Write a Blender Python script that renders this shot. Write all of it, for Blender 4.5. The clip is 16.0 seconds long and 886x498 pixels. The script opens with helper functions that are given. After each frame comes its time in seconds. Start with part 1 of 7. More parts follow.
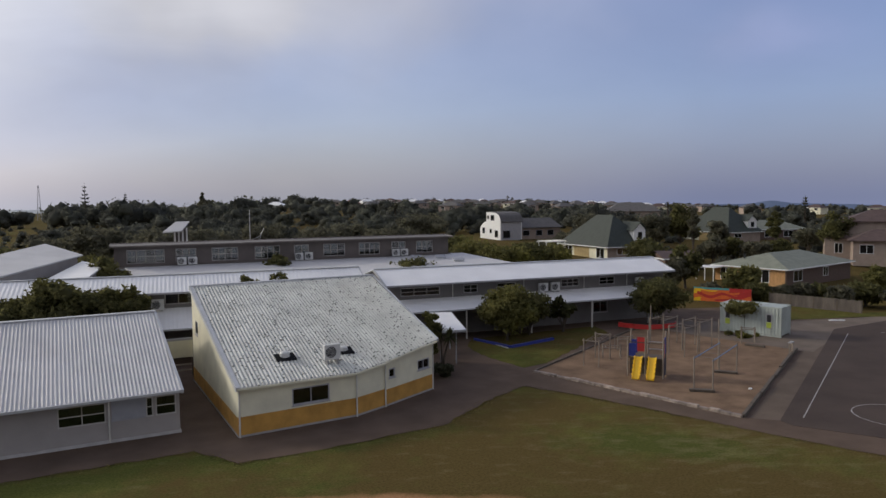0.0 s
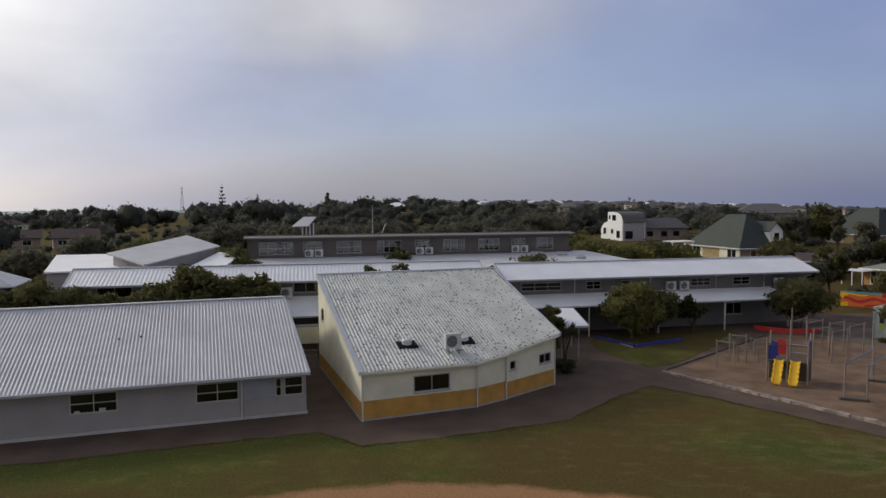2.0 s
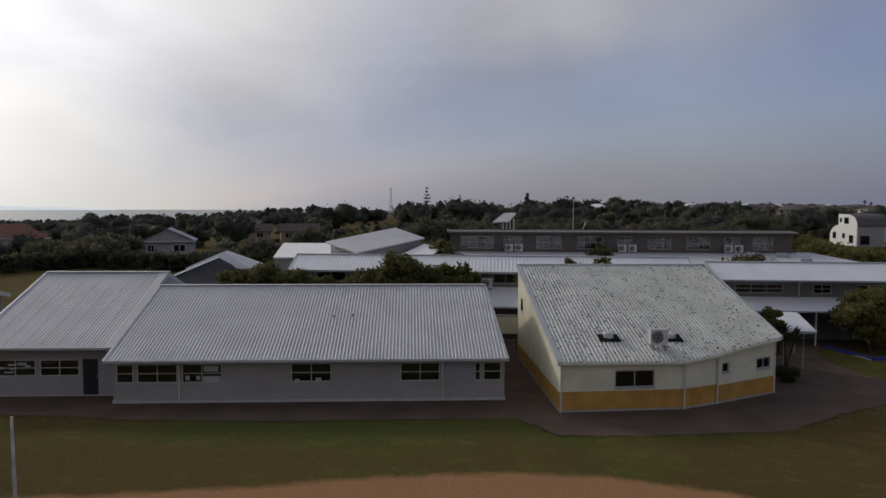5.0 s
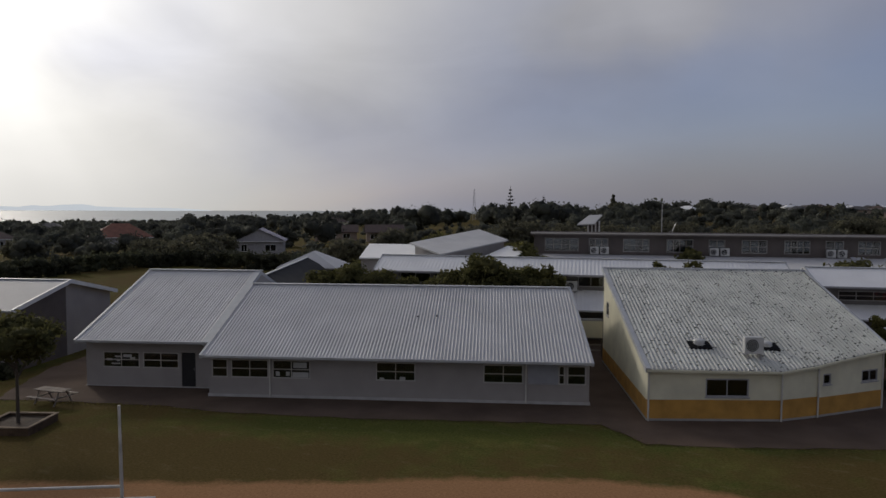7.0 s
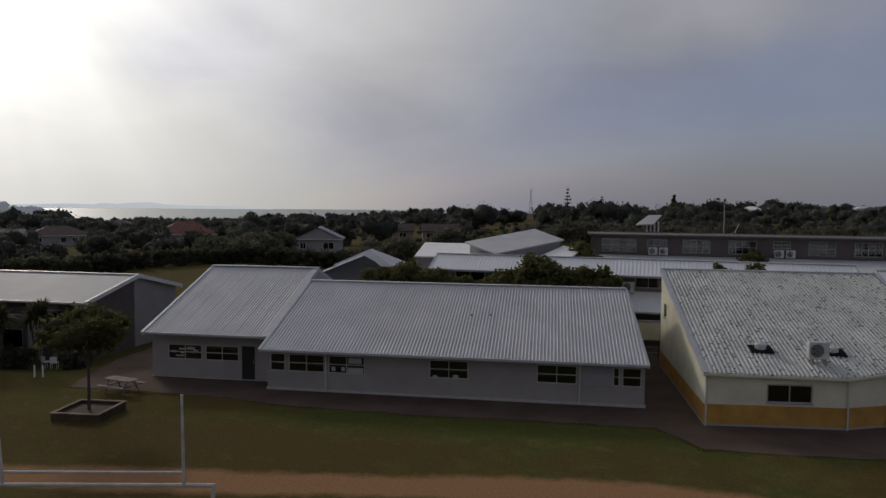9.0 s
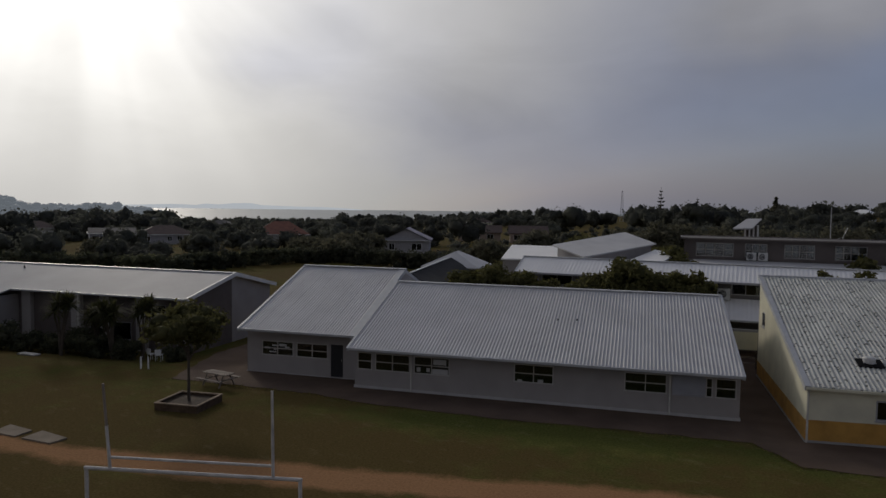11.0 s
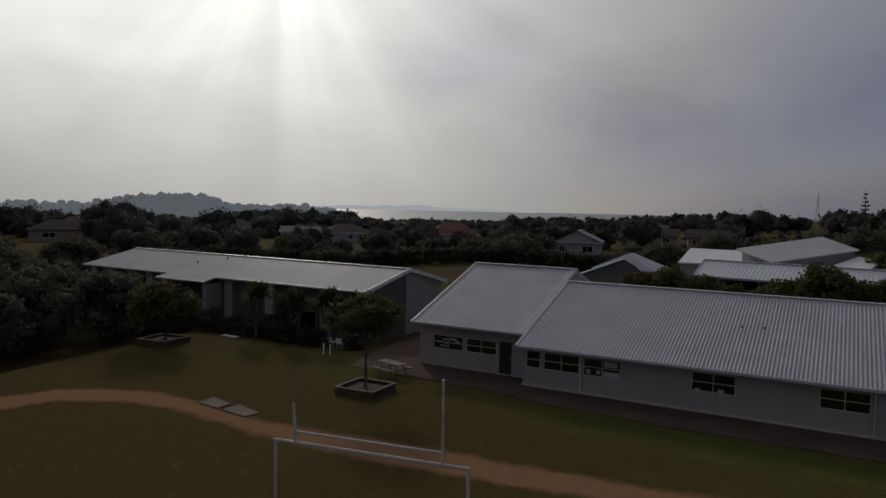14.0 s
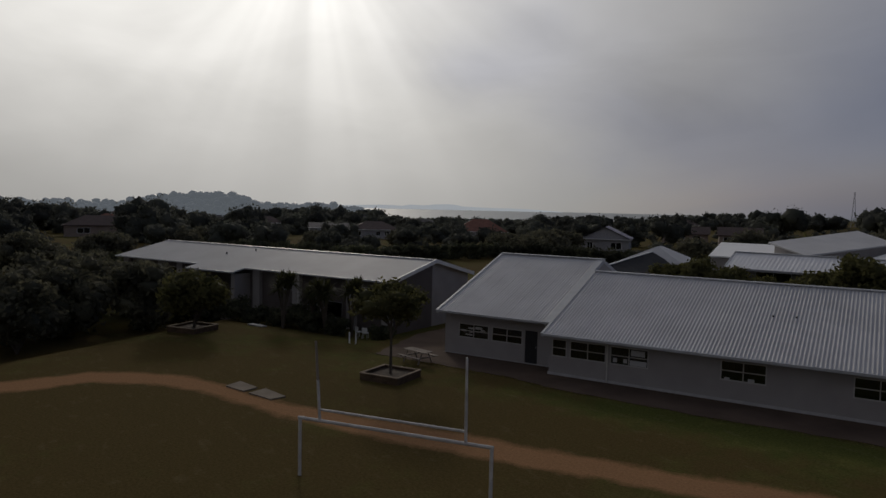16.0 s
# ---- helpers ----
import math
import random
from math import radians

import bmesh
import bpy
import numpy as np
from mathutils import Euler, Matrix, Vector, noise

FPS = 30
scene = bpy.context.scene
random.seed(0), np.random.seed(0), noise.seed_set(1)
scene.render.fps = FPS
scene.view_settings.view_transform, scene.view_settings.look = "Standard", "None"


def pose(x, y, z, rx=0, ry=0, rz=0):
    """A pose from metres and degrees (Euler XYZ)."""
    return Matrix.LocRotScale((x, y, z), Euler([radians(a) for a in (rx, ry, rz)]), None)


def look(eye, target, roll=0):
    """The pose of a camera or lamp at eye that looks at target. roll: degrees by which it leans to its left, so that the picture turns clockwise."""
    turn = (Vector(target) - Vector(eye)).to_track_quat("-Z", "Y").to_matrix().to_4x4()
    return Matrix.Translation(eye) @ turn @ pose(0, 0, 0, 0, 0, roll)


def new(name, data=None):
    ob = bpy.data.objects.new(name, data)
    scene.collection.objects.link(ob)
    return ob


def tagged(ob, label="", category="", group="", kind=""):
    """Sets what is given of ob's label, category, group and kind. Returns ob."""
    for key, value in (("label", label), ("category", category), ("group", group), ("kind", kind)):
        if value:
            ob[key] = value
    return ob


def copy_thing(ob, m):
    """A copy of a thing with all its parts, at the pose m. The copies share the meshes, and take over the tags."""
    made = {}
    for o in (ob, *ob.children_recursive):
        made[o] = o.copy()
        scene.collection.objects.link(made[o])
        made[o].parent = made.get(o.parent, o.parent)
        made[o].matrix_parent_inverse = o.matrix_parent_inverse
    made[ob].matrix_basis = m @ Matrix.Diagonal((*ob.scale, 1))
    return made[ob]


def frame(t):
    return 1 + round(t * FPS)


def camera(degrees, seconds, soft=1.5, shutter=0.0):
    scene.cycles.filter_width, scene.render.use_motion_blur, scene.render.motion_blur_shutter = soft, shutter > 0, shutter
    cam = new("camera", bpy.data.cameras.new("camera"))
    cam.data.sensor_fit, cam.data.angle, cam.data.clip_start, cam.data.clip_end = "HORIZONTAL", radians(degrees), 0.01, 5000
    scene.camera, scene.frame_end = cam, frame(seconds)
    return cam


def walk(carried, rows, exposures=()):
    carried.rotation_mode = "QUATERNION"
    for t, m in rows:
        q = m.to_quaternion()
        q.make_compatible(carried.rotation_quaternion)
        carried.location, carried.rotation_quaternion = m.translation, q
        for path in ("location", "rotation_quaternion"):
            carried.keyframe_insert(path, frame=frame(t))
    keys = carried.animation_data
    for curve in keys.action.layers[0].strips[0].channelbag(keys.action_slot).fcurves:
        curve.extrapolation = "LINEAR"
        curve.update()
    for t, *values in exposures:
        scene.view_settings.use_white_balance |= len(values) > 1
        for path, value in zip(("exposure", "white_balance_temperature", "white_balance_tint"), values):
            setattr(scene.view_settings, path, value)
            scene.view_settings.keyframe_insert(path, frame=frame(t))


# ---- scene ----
cam = camera(64.3, 16.0)
PATH = [
    (0, (-0.004, -0.806, 11.983), (0.939, 0.953, 11.846), -0.5),
    (0.5, (-0.006, -0.64, 11.836), (0.878, 1.149, 11.701), -0.4),
    (1, (-0.038, -0.37, 11.657), (0.75, 1.463, 11.526), -0.3),
    (1.5, (-0.07, -0.171, 11.459), (0.635, 1.696, 11.33), -0.3),
    (2, (-0.068, -0.098, 11.244), (0.572, 1.792, 11.115), -0.3),
    (2.5, (-0.098, -0.022, 11.085), (0.463, 1.893, 10.955), -0.2),
    (3, (-0.039, -0.029, 10.942), (0.429, 1.911, 10.814), -0.1),
    (3.5, (-0.074, 0.04, 10.78), (0.283, 2.004, 10.654), -0.0),
    (4, (-0.091, 0.119, 10.627), (0.165, 2.098, 10.501), 0.1),
    (4.5, (-0.101, 0.254, 10.519), (0.058, 2.244, 10.394), 0.2),
    (5, (-0.196, 0.342, 10.456), (-0.102, 2.336, 10.333), 0.2),
    (7.5, (-0.27, 0.343, 10.467), (-0.45, 2.331, 10.348), 0.4),
    (8, (-0.262, 0.324, 10.436), (-0.471, 2.31, 10.316), 0.5),
    (10.5, (-0.006, 0.092, 10.462), (-0.489, 2.029, 10.34), 0.7),
    (11, (-0.062, 0.27, 10.507), (-0.603, 2.192, 10.386), 0.8),
    (11.5, (-0.204, 0.327, 10.497), (-0.794, 2.234, 10.377), 0.8),
    (12, (-0.355, 0.32, 10.396), (-1.014, 2.205, 10.277), 0.9),
    (12.5, (-0.427, 0.263, 10.291), (-1.188, 2.109, 10.171), 1.0),
    (13, (-0.347, 0.195, 10.27), (-1.231, 1.986, 10.15), 1.1),
    (13.5, (-0.25, 0.202, 10.267), (-1.197, 1.96, 10.145), 1.2),
    (14, (-0.175, 0.301, 10.225), (-1.156, 2.04, 10.103), 1.2),
    (14.5, (-0.136, 0.447, 10.023), (-1.144, 2.17, 9.9), 1.3),
    (15, (-0.072, 0.465, 9.814), (-1.093, 2.18, 9.691), 1.3),
    (15.5, (-0.095, 0.467, 9.652), (-1.129, 2.174, 9.528), 1.3),
    (16, (-0.097, 0.413, 9.528), (-1.145, 2.112, 9.403), 1.3),
]
walk(cam, [(t, look(eye, target, roll)) for t, eye, target, roll in PATH],
     exposures=[(0, 0.5), (3.5, 0.2), (5.0, -0.07), (8.0, -0.38), (12.5, -0.87), (14.5, -1.07), (16.0, -1.1)])

# world: hazy cloud over a blue sky, brightest round the veiled sun
SUN_BEARING, SUN_HEIGHT = radians(42.5), radians(22.0)
SUN_WAY = Vector((-math.sin(SUN_BEARING) * math.cos(SUN_HEIGHT), math.cos(SUN_BEARING) * math.cos(SUN_HEIGHT), math.sin(SUN_HEIGHT)))


def build_world():
    w = bpy.data.worlds.new("sky")
    scene.world = w
    w.use_nodes = True
    nt = w.node_tree
    nt.nodes.clear()
    N, L = nt.nodes.new, nt.links.new
    out, bg = N("ShaderNodeOutputWorld"), N("ShaderNodeBackground")
    sky = N("ShaderNodeTexSky")
    sky.sky_type, sky.sun_disc = "NISHITA", False
    sky.sun_elevation, sky.sun_rotation = SUN_HEIGHT, -SUN_BEARING
    sky.air_density, sky.dust_density = 1.0, 1.5
    co = N("ShaderNodeTexCoord")
    scale_sky = N("ShaderNodeVectorMath")
    scale_sky.operation = "SCALE"
    scale_sky.inputs["Scale"].default_value = 0.085
    cool = N("ShaderNodeVectorMath")
    cool.operation = "MULTIPLY"
    cool.inputs[1].default_value = (0.96, 0.97, 1.27)
    L(sky.outputs[0], cool.inputs[0])
    L(cool.outputs[0], scale_sky.inputs[0])
    # clouds: directions flattened so that banks stretch along the horizon
    sep = N("ShaderNodeSeparateXYZ")
    L(co.outputs["Generated"], sep.inputs[0])
    lift = N("ShaderNodeMath")
    lift.operation, lift.inputs[1].default_value = "ADD", 0.62
    L(sep.outputs["Z"], lift.inputs[0])
    flat = N("ShaderNodeVectorMath")
    flat.operation = "DIVIDE"
    L(co.outputs["Generated"], flat.inputs[0])
    comb = N("ShaderNodeCombineXYZ")
    for k in range(3):
        L(lift.outputs[0], comb.inputs[k])
    L(comb.outputs[0], flat.inputs[1])
    n1 = N("ShaderNodeTexNoise")
    n1.inputs["Scale"].default_value, n1.inputs["Detail"].default_value, n1.inputs["Roughness"].default_value = 1.15, 5.0, 0.5
    n1.inputs["Distortion"].default_value = 0.25
    L(flat.outputs[0], n1.inputs["Vector"])
    n2 = N("ShaderNodeTexNoise")
    n2.inputs["Scale"].default_value, n2.inputs["Detail"].default_value = 1.7, 6.0
    L(flat.outputs[0], n2.inputs["Vector"])
    # angle from the sun
    dot = N("ShaderNodeVectorMath")
    dot.operation = "DOT_PRODUCT"
    dot.inputs[1].default_value = SUN_WAY
    L(co.outputs["Generated"], dot.inputs[0])

    def power(p, k):
        clampd = N("ShaderNodeMath")
        clampd.operation, clampd.inputs[1].default_value = "MAXIMUM", 0.0
        L(dot.outputs["Value"], clampd.inputs[0])
        a = N("ShaderNodeMath")
        a.operation, a.inputs[1].default_value = "POWER", p
        L(clampd.outputs[0], a.inputs[0])
        b = N("ShaderNodeMath")
        b.operation, b.inputs[1].default_value = "MULTIPLY", k
        L(a.outputs[0], b.inputs[0])
        return b

    def add(a, b, op="ADD"):
        s = N("ShaderNodeMath")
        s.operation = op
        for k, v in enumerate((a, b)):
            if isinstance(v, (int, float)):
                s.inputs[k].default_value = v
            else:
                L(v.outputs[0], s.inputs[k])
        return s

    # single banks of cloud with ragged edges: bearing, height, tightness, strength
    rag = N("ShaderNodeTexNoise")
    rag.inputs["Scale"].default_value, rag.inputs["Detail"].default_value, rag.inputs["Roughness"].default_value = 2.2, 4.0, 0.5
    L(flat.outputs[0], rag.inputs["Vector"])
    off = N("ShaderNodeVectorMath")
    off.operation = "MULTIPLY_ADD"
    off.inputs[1].default_value, off.inputs[2].default_value = (0.5, 0.5, 0.5), (-0.25, -0.25, -0.25)
    L(rag.outputs["Color"], off.inputs[0])
    shifted, ragged = N("ShaderNodeVectorMath"), N("ShaderNodeVectorMath")
    shifted.operation = "MULTIPLY_ADD"
    shifted.inputs[1].default_value = (1, 1, 2)
    L(co.outputs["Generated"], shifted.inputs[0])
    L(off.outputs[0], shifted.inputs[2])
    ragged.operation = "NORMALIZE"
    L(shifted.outputs[0], ragged.inputs[0])

    def bank(bearing, lift_, p, k):
        b, e = radians(bearing), radians(lift_)
        d = N("ShaderNodeVectorMath")
        d.operation = "DOT_PRODUCT"
        d.inputs[1].default_value = Vector((-math.sin(b) * math.cos(e), math.cos(b) * math.cos(e), 2 * math.sin(e))).normalized()
        L(ragged.outputs[0], d.inputs[0])
        m = N("ShaderNodeMath")
        m.operation, m.inputs[1].default_value = "MAXIMUM", 0.0
        L(d.outputs["Value"], m.inputs[0])
        return add(add(m, p, "POWER"), k, "MULTIPLY")

    pale = add(add(add(bank(-7, 16, 120, 0.12), bank(-3, 12, 50, 0.02)), bank(-53, 12, 260, 0.26)), add(add(bank(-25, 14, 60, 0.13), bank(-13, 17, 160, 0.2)), bank(-38, 17, 160, 0.14)))
    grey = add(bank(14, 19, 30, -0.04), add(bank(24, 12, 160, -0.06), bank(0, 5, 30, -0.2)))
    # cover: thick towards the sun, thinning away from it
    cover = add(add(n1, 1.7, "MULTIPLY"), add(power(1.0, 0.85), -0.82))
    cover.use_clamp = True
    cover = add(add(cover, add(power(3.0, 1.0), 0.35), "MAXIMUM"), add(pale, 1.5, "MULTIPLY"))
    sep_z = N("ShaderNodeMath")
    sep_z.operation = "ADD"
    L(sep.outputs["Z"], sep_z.inputs[0])
    sep_z.inputs[1].default_value = 0.0
    low = add(add(sep_z, -4.0, "MULTIPLY"), 0.9)
    south = add(add(sep, -1.6, "MULTIPLY"), 0.25)
    L(sep.outputs["Y"], south.inputs[0].links[0].from_node.inputs[0])
    south.use_clamp = True
    cover = add(add(cover, south, "MAXIMUM"), low, "MAXIMUM")
    cover.use_clamp = True
    # soft billows, fading to even haze near the horizon
    depth = add(sep_z, 7.0, "MULTIPLY")
    depth.use_clamp = True
    billow = add(add(add(add(n2, -0.5), 0.62, "MULTIPLY"), add(pale, grey)), depth, "MULTIPLY")
    # fine streaky cloud, and shafts of light fanning out round the sun
    n3 = N("ShaderNodeTexNoise")
    n3.inputs["Scale"].default_value, n3.inputs["Detail"].default_value, n3.inputs["Roughness"].default_value = 3.4, 4.0, 0.55
    n3.inputs["Distortion"].default_value = 0.6
    wide = N("ShaderNodeVectorMath")
    wide.operation = "MULTIPLY"
    wide.inputs[1].default_value = (1, 1, 2.6)
    L(flat.outputs[0], wide.inputs[0])
    L(wide.outputs[0], n3.inputs["Vector"])
    billow = add(billow, add(add(add(n3, -0.5), 0.3, "MULTIPLY"), depth, "MULTIPLY"))
    side = Vector((math.cos(SUN_BEARING), math.sin(SUN_BEARING), 0))
    axes = []
    for way in (side, SUN_WAY.cross(side)):
        d = N("ShaderNodeVectorMath")
        d.operation = "DOT_PRODUCT"
        d.inputs[1].default_value = way
        L(co.outputs["Generated"], d.inputs[0])
        axes.append(d)
    fan = N("ShaderNodeMath")
    fan.operation = "ARCTAN2"
    for k in (0, 1):
        L(axes[k].outputs["Value"], fan.inputs[k])
    shaft = N("ShaderNodeTexNoise")
    shaft.noise_dimensions = "1D"
    shaft.inputs["Scale"].default_value, shaft.inputs["Detail"].default_value = 3.0, 2.0
    L(fan.outputs[0], shaft.inputs["W"])
    billow = add(billow, add(add(add(shaft, -0.5), 0.55, "MULTIPLY"), power(12.0, 1.0), "MULTIPLY"))
    swell = add(billow, 1.0)
    glow = add(add(add(power(2.0, 0.21), power(7.0, 0.76)), add(power(30.0, 0.6), power(160.0, 0.15))), add(bank(66, 17, 14, 0.6), add(bank(-6, 3, 16, -0.075), add(bank(-54, 2, 14, -0.06), bank(15, 5, 26, -0.025)))))
    bright = add(swell, add(glow, add(add(add(depth, 0.04, "MULTIPLY"), 0.265), add(south, 0.02, "MULTIPLY"))), "MULTIPLY")
    col = N("ShaderNodeMix")
    col.data_type = "RGBA"
    col.inputs["A"].default_value, col.inputs["B"].default_value = (0.665, 0.765, 1.23, 1), (1.0, 0.977, 0.935, 1)
    tint = power(0.85, 1.15)
    tint.use_clamp = True
    tint = add(add(tint, add(add(grey, 2.2, "MULTIPLY"), add(pale, 0.12, "MULTIPLY"))), add(south, 0.6, "MULTIPLY"), "MAXIMUM")
    tint.use_clamp = True
    L(tint.outputs[0], col.inputs["Factor"])
    lit = N("ShaderNodeVectorMath")
    lit.operation = "SCALE"
    L(col.outputs["Result"], lit.inputs[0])
    L(bright.outputs[0], lit.inputs["Scale"])
    mix = N("ShaderNodeMix")
    mix.data_type = "RGBA"
    L(cover.outputs[0], mix.inputs["Factor"])
    L(scale_sky.outputs[0], mix.inputs["A"])
    L(lit.outputs[0], mix.inputs["B"])
    L(mix.outputs["Result"], bg.inputs["Color"])
    bg.inputs["Strength"].default_value = 1.0
    L(bg.outputs[0], out.inputs["Surface"])


build_world()
sun = new("sun", bpy.data.lights.new("sun", "SUN"))
sun.data.energy, sun.data.angle, sun.data.color = 1.0, radians(6), (1.0, 0.90, 0.78)
sun.matrix_world = look((0, 0, 60), Vector((0, 0, 60)) - SUN_WAY)


# ---- materials ----
def mat(name, colour, rough=0.7, metal=0.0, dark=0.75, scale=3.0, fine=40.0, bump=0.15, spec=0.5, per_object=0.0, stretch=(1, 1, 1)):
    """A surface with stains at one scale and grain at another."""
    m = bpy.data.materials.new(name)
    m.use_nodes = True
    nt = m.node_tree
    N, L = nt.nodes.new, nt.links.new
    p = nt.nodes["Principled BSDF"]
    co, mp = N("ShaderNodeTexCoord"), N("ShaderNodeMapping")
    mp.inputs["Scale"].default_value = stretch
    L(co.outputs["Object"], mp.inputs[0])
    a, b = N("ShaderNodeTexNoise"), N("ShaderNodeTexNoise")
    a.inputs["Scale"].default_value, a.inputs["Detail"].default_value = scale, 5
    b.inputs["Scale"].default_value, b.inputs["Detail"].default_value = fine, 3
    L(mp.outputs[0], a.inputs["Vector"])
    L(mp.outputs[0], b.inputs["Vector"])
    ramp = N("ShaderNodeValToRGB")
    ramp.color_ramp.elements[0].position, ramp.color_ramp.elements[1].position = 0.32, 0.68
    ramp.color_ramp.elements[0].color = (*[c * dark for c in colour], 1)
    ramp.color_ramp.elements[1].color = (*colour, 1)
    sm = N("ShaderNodeMath")
    sm.operation = "MULTIPLY_ADD"
    sm.inputs[1].default_value, sm.inputs[2].default_value = 0.35, -0.17
    L(b.outputs[0], sm.inputs[0])
    ad = N("ShaderNodeMath")
    L(a.outputs[0], ad.inputs[0])
    L(sm.outputs[0], ad.inputs[1])
    L(ad.outputs[0], ramp.inputs[0])
    colour_out = ramp.outputs[0]
    if per_object:
        info, hsv = N("ShaderNodeObjectInfo"), N("ShaderNodeHueSaturation")
        mr = N("ShaderNodeMapRange")
        mr.inputs["To Min"].default_value, mr.inputs["To Max"].default_value = 1 - per_object, 1 + per_object
        L(info.outputs["Random"], mr.inputs["Value"])
        L(mr.outputs[0], hsv.inputs["Value"])
        L(colour_out, hsv.inputs["Color"])
        colour_out = hsv.outputs[0]
    L(colour_out, p.inputs["Base Color"])
    p.inputs["Roughness"].default_value, p.inputs["Metallic"].default_value = rough, metal
    p.inputs["Specular IOR Level"].default_value = spec
    if bump:
        bp = N("ShaderNodeBump")
        bp.inputs["Strength"].default_value, bp.inputs["Distance"].default_value = bump, 0.02
        L(b.outputs[0], bp.inputs["Height"])
        L(bp.outputs[0], p.inputs["Normal"])
    return m


def leaf_mat(name, colour, vary=0.5):
    m = bpy.data.materials.new(name)
    m.use_nodes = True
    nt = m.node_tree
    N, L = nt.nodes.new, nt.links.new
    p = nt.nodes["Principled BSDF"]
    geo, ramp = N("ShaderNodeNewGeometry"), N("ShaderNodeValToRGB")
    ramp.color_ramp.elements[0].color = (*[c * (1 - vary) for c in colour], 1)
    ramp.color_ramp.elements[1].color = (colour[0] * (1 + vary), colour[1] * (1 + 0.8 * vary), colour[2] * (1 + 0.4 * vary), 1)
    L(geo.outputs["Random Per Island"], ramp.inputs[0])
    co, drift, hue = N("ShaderNodeTexCoord"), N("ShaderNodeTexNoise"), N("ShaderNodeHueSaturation")
    drift.inputs["Scale"].default_value, drift.inputs["Detail"].default_value = 0.09, 2
    L(co.outputs["Object"], drift.inputs["Vector"])
    for sock, lo, hi in (("Value", 0.55, 1.45), ("Saturation", 0.8, 1.15)):
        mr = N("ShaderNodeMapRange")
        mr.inputs["From Min"].default_value, mr.inputs["From Max"].default_value = 0.3, 0.7
        mr.inputs["To Min"].default_value, mr.inputs["To Max"].default_value = lo, hi
        L(drift.outputs[0], mr.inputs["Value"])
        L(mr.outputs[0], hue.inputs[sock])
    L(ramp.outputs[0], hue.inputs["Color"])
    ramp = hue
    L(ramp.outputs[0], p.inputs["Base Color"])
    p.inputs["Roughness"].default_value = 0.75
    p.inputs["Specular IOR Level"].default_value = 0.08
    # thin leaves let some light through
    tr, mx = N("ShaderNodeBsdfTranslucent"), N("ShaderNodeMixShader")
    L(ramp.outputs[0], tr.inputs[0])
    mx.inputs[0].default_value = 0.46
    L(p.outputs[0], mx.inputs[1])
    L(tr.outputs[0], mx.inputs[2])
    L(mx.outputs[0], nt.nodes["Material Output"].inputs[0])
    return m


def glass_mat():
    m = bpy.data.materials.new("window_glass")
    m.use_nodes = True
    nt = m.node_tree
    N, L = nt.nodes.new, nt.links.new
    nt.nodes.remove(nt.nodes["Principled BSDF"])
    tr, gl, fr, mx = N("ShaderNodeBsdfTransparent"), N("ShaderNodeBsdfGlossy"), N("ShaderNodeFresnel"), N("ShaderNodeMixShader")
    tr.inputs[0].default_value = (0.62, 0.66, 0.68, 1)
    gl.inputs["Roughness"].default_value = 0.03
    fr.inputs[0].default_value = 1.75
    L(fr.outputs[0], mx.inputs[0])
    L(tr.outputs[0], mx.inputs[1])
    L(gl.outputs[0], mx.inputs[2])
    L(mx.outputs[0], nt.nodes["Material Output"].inputs[0])
    return m


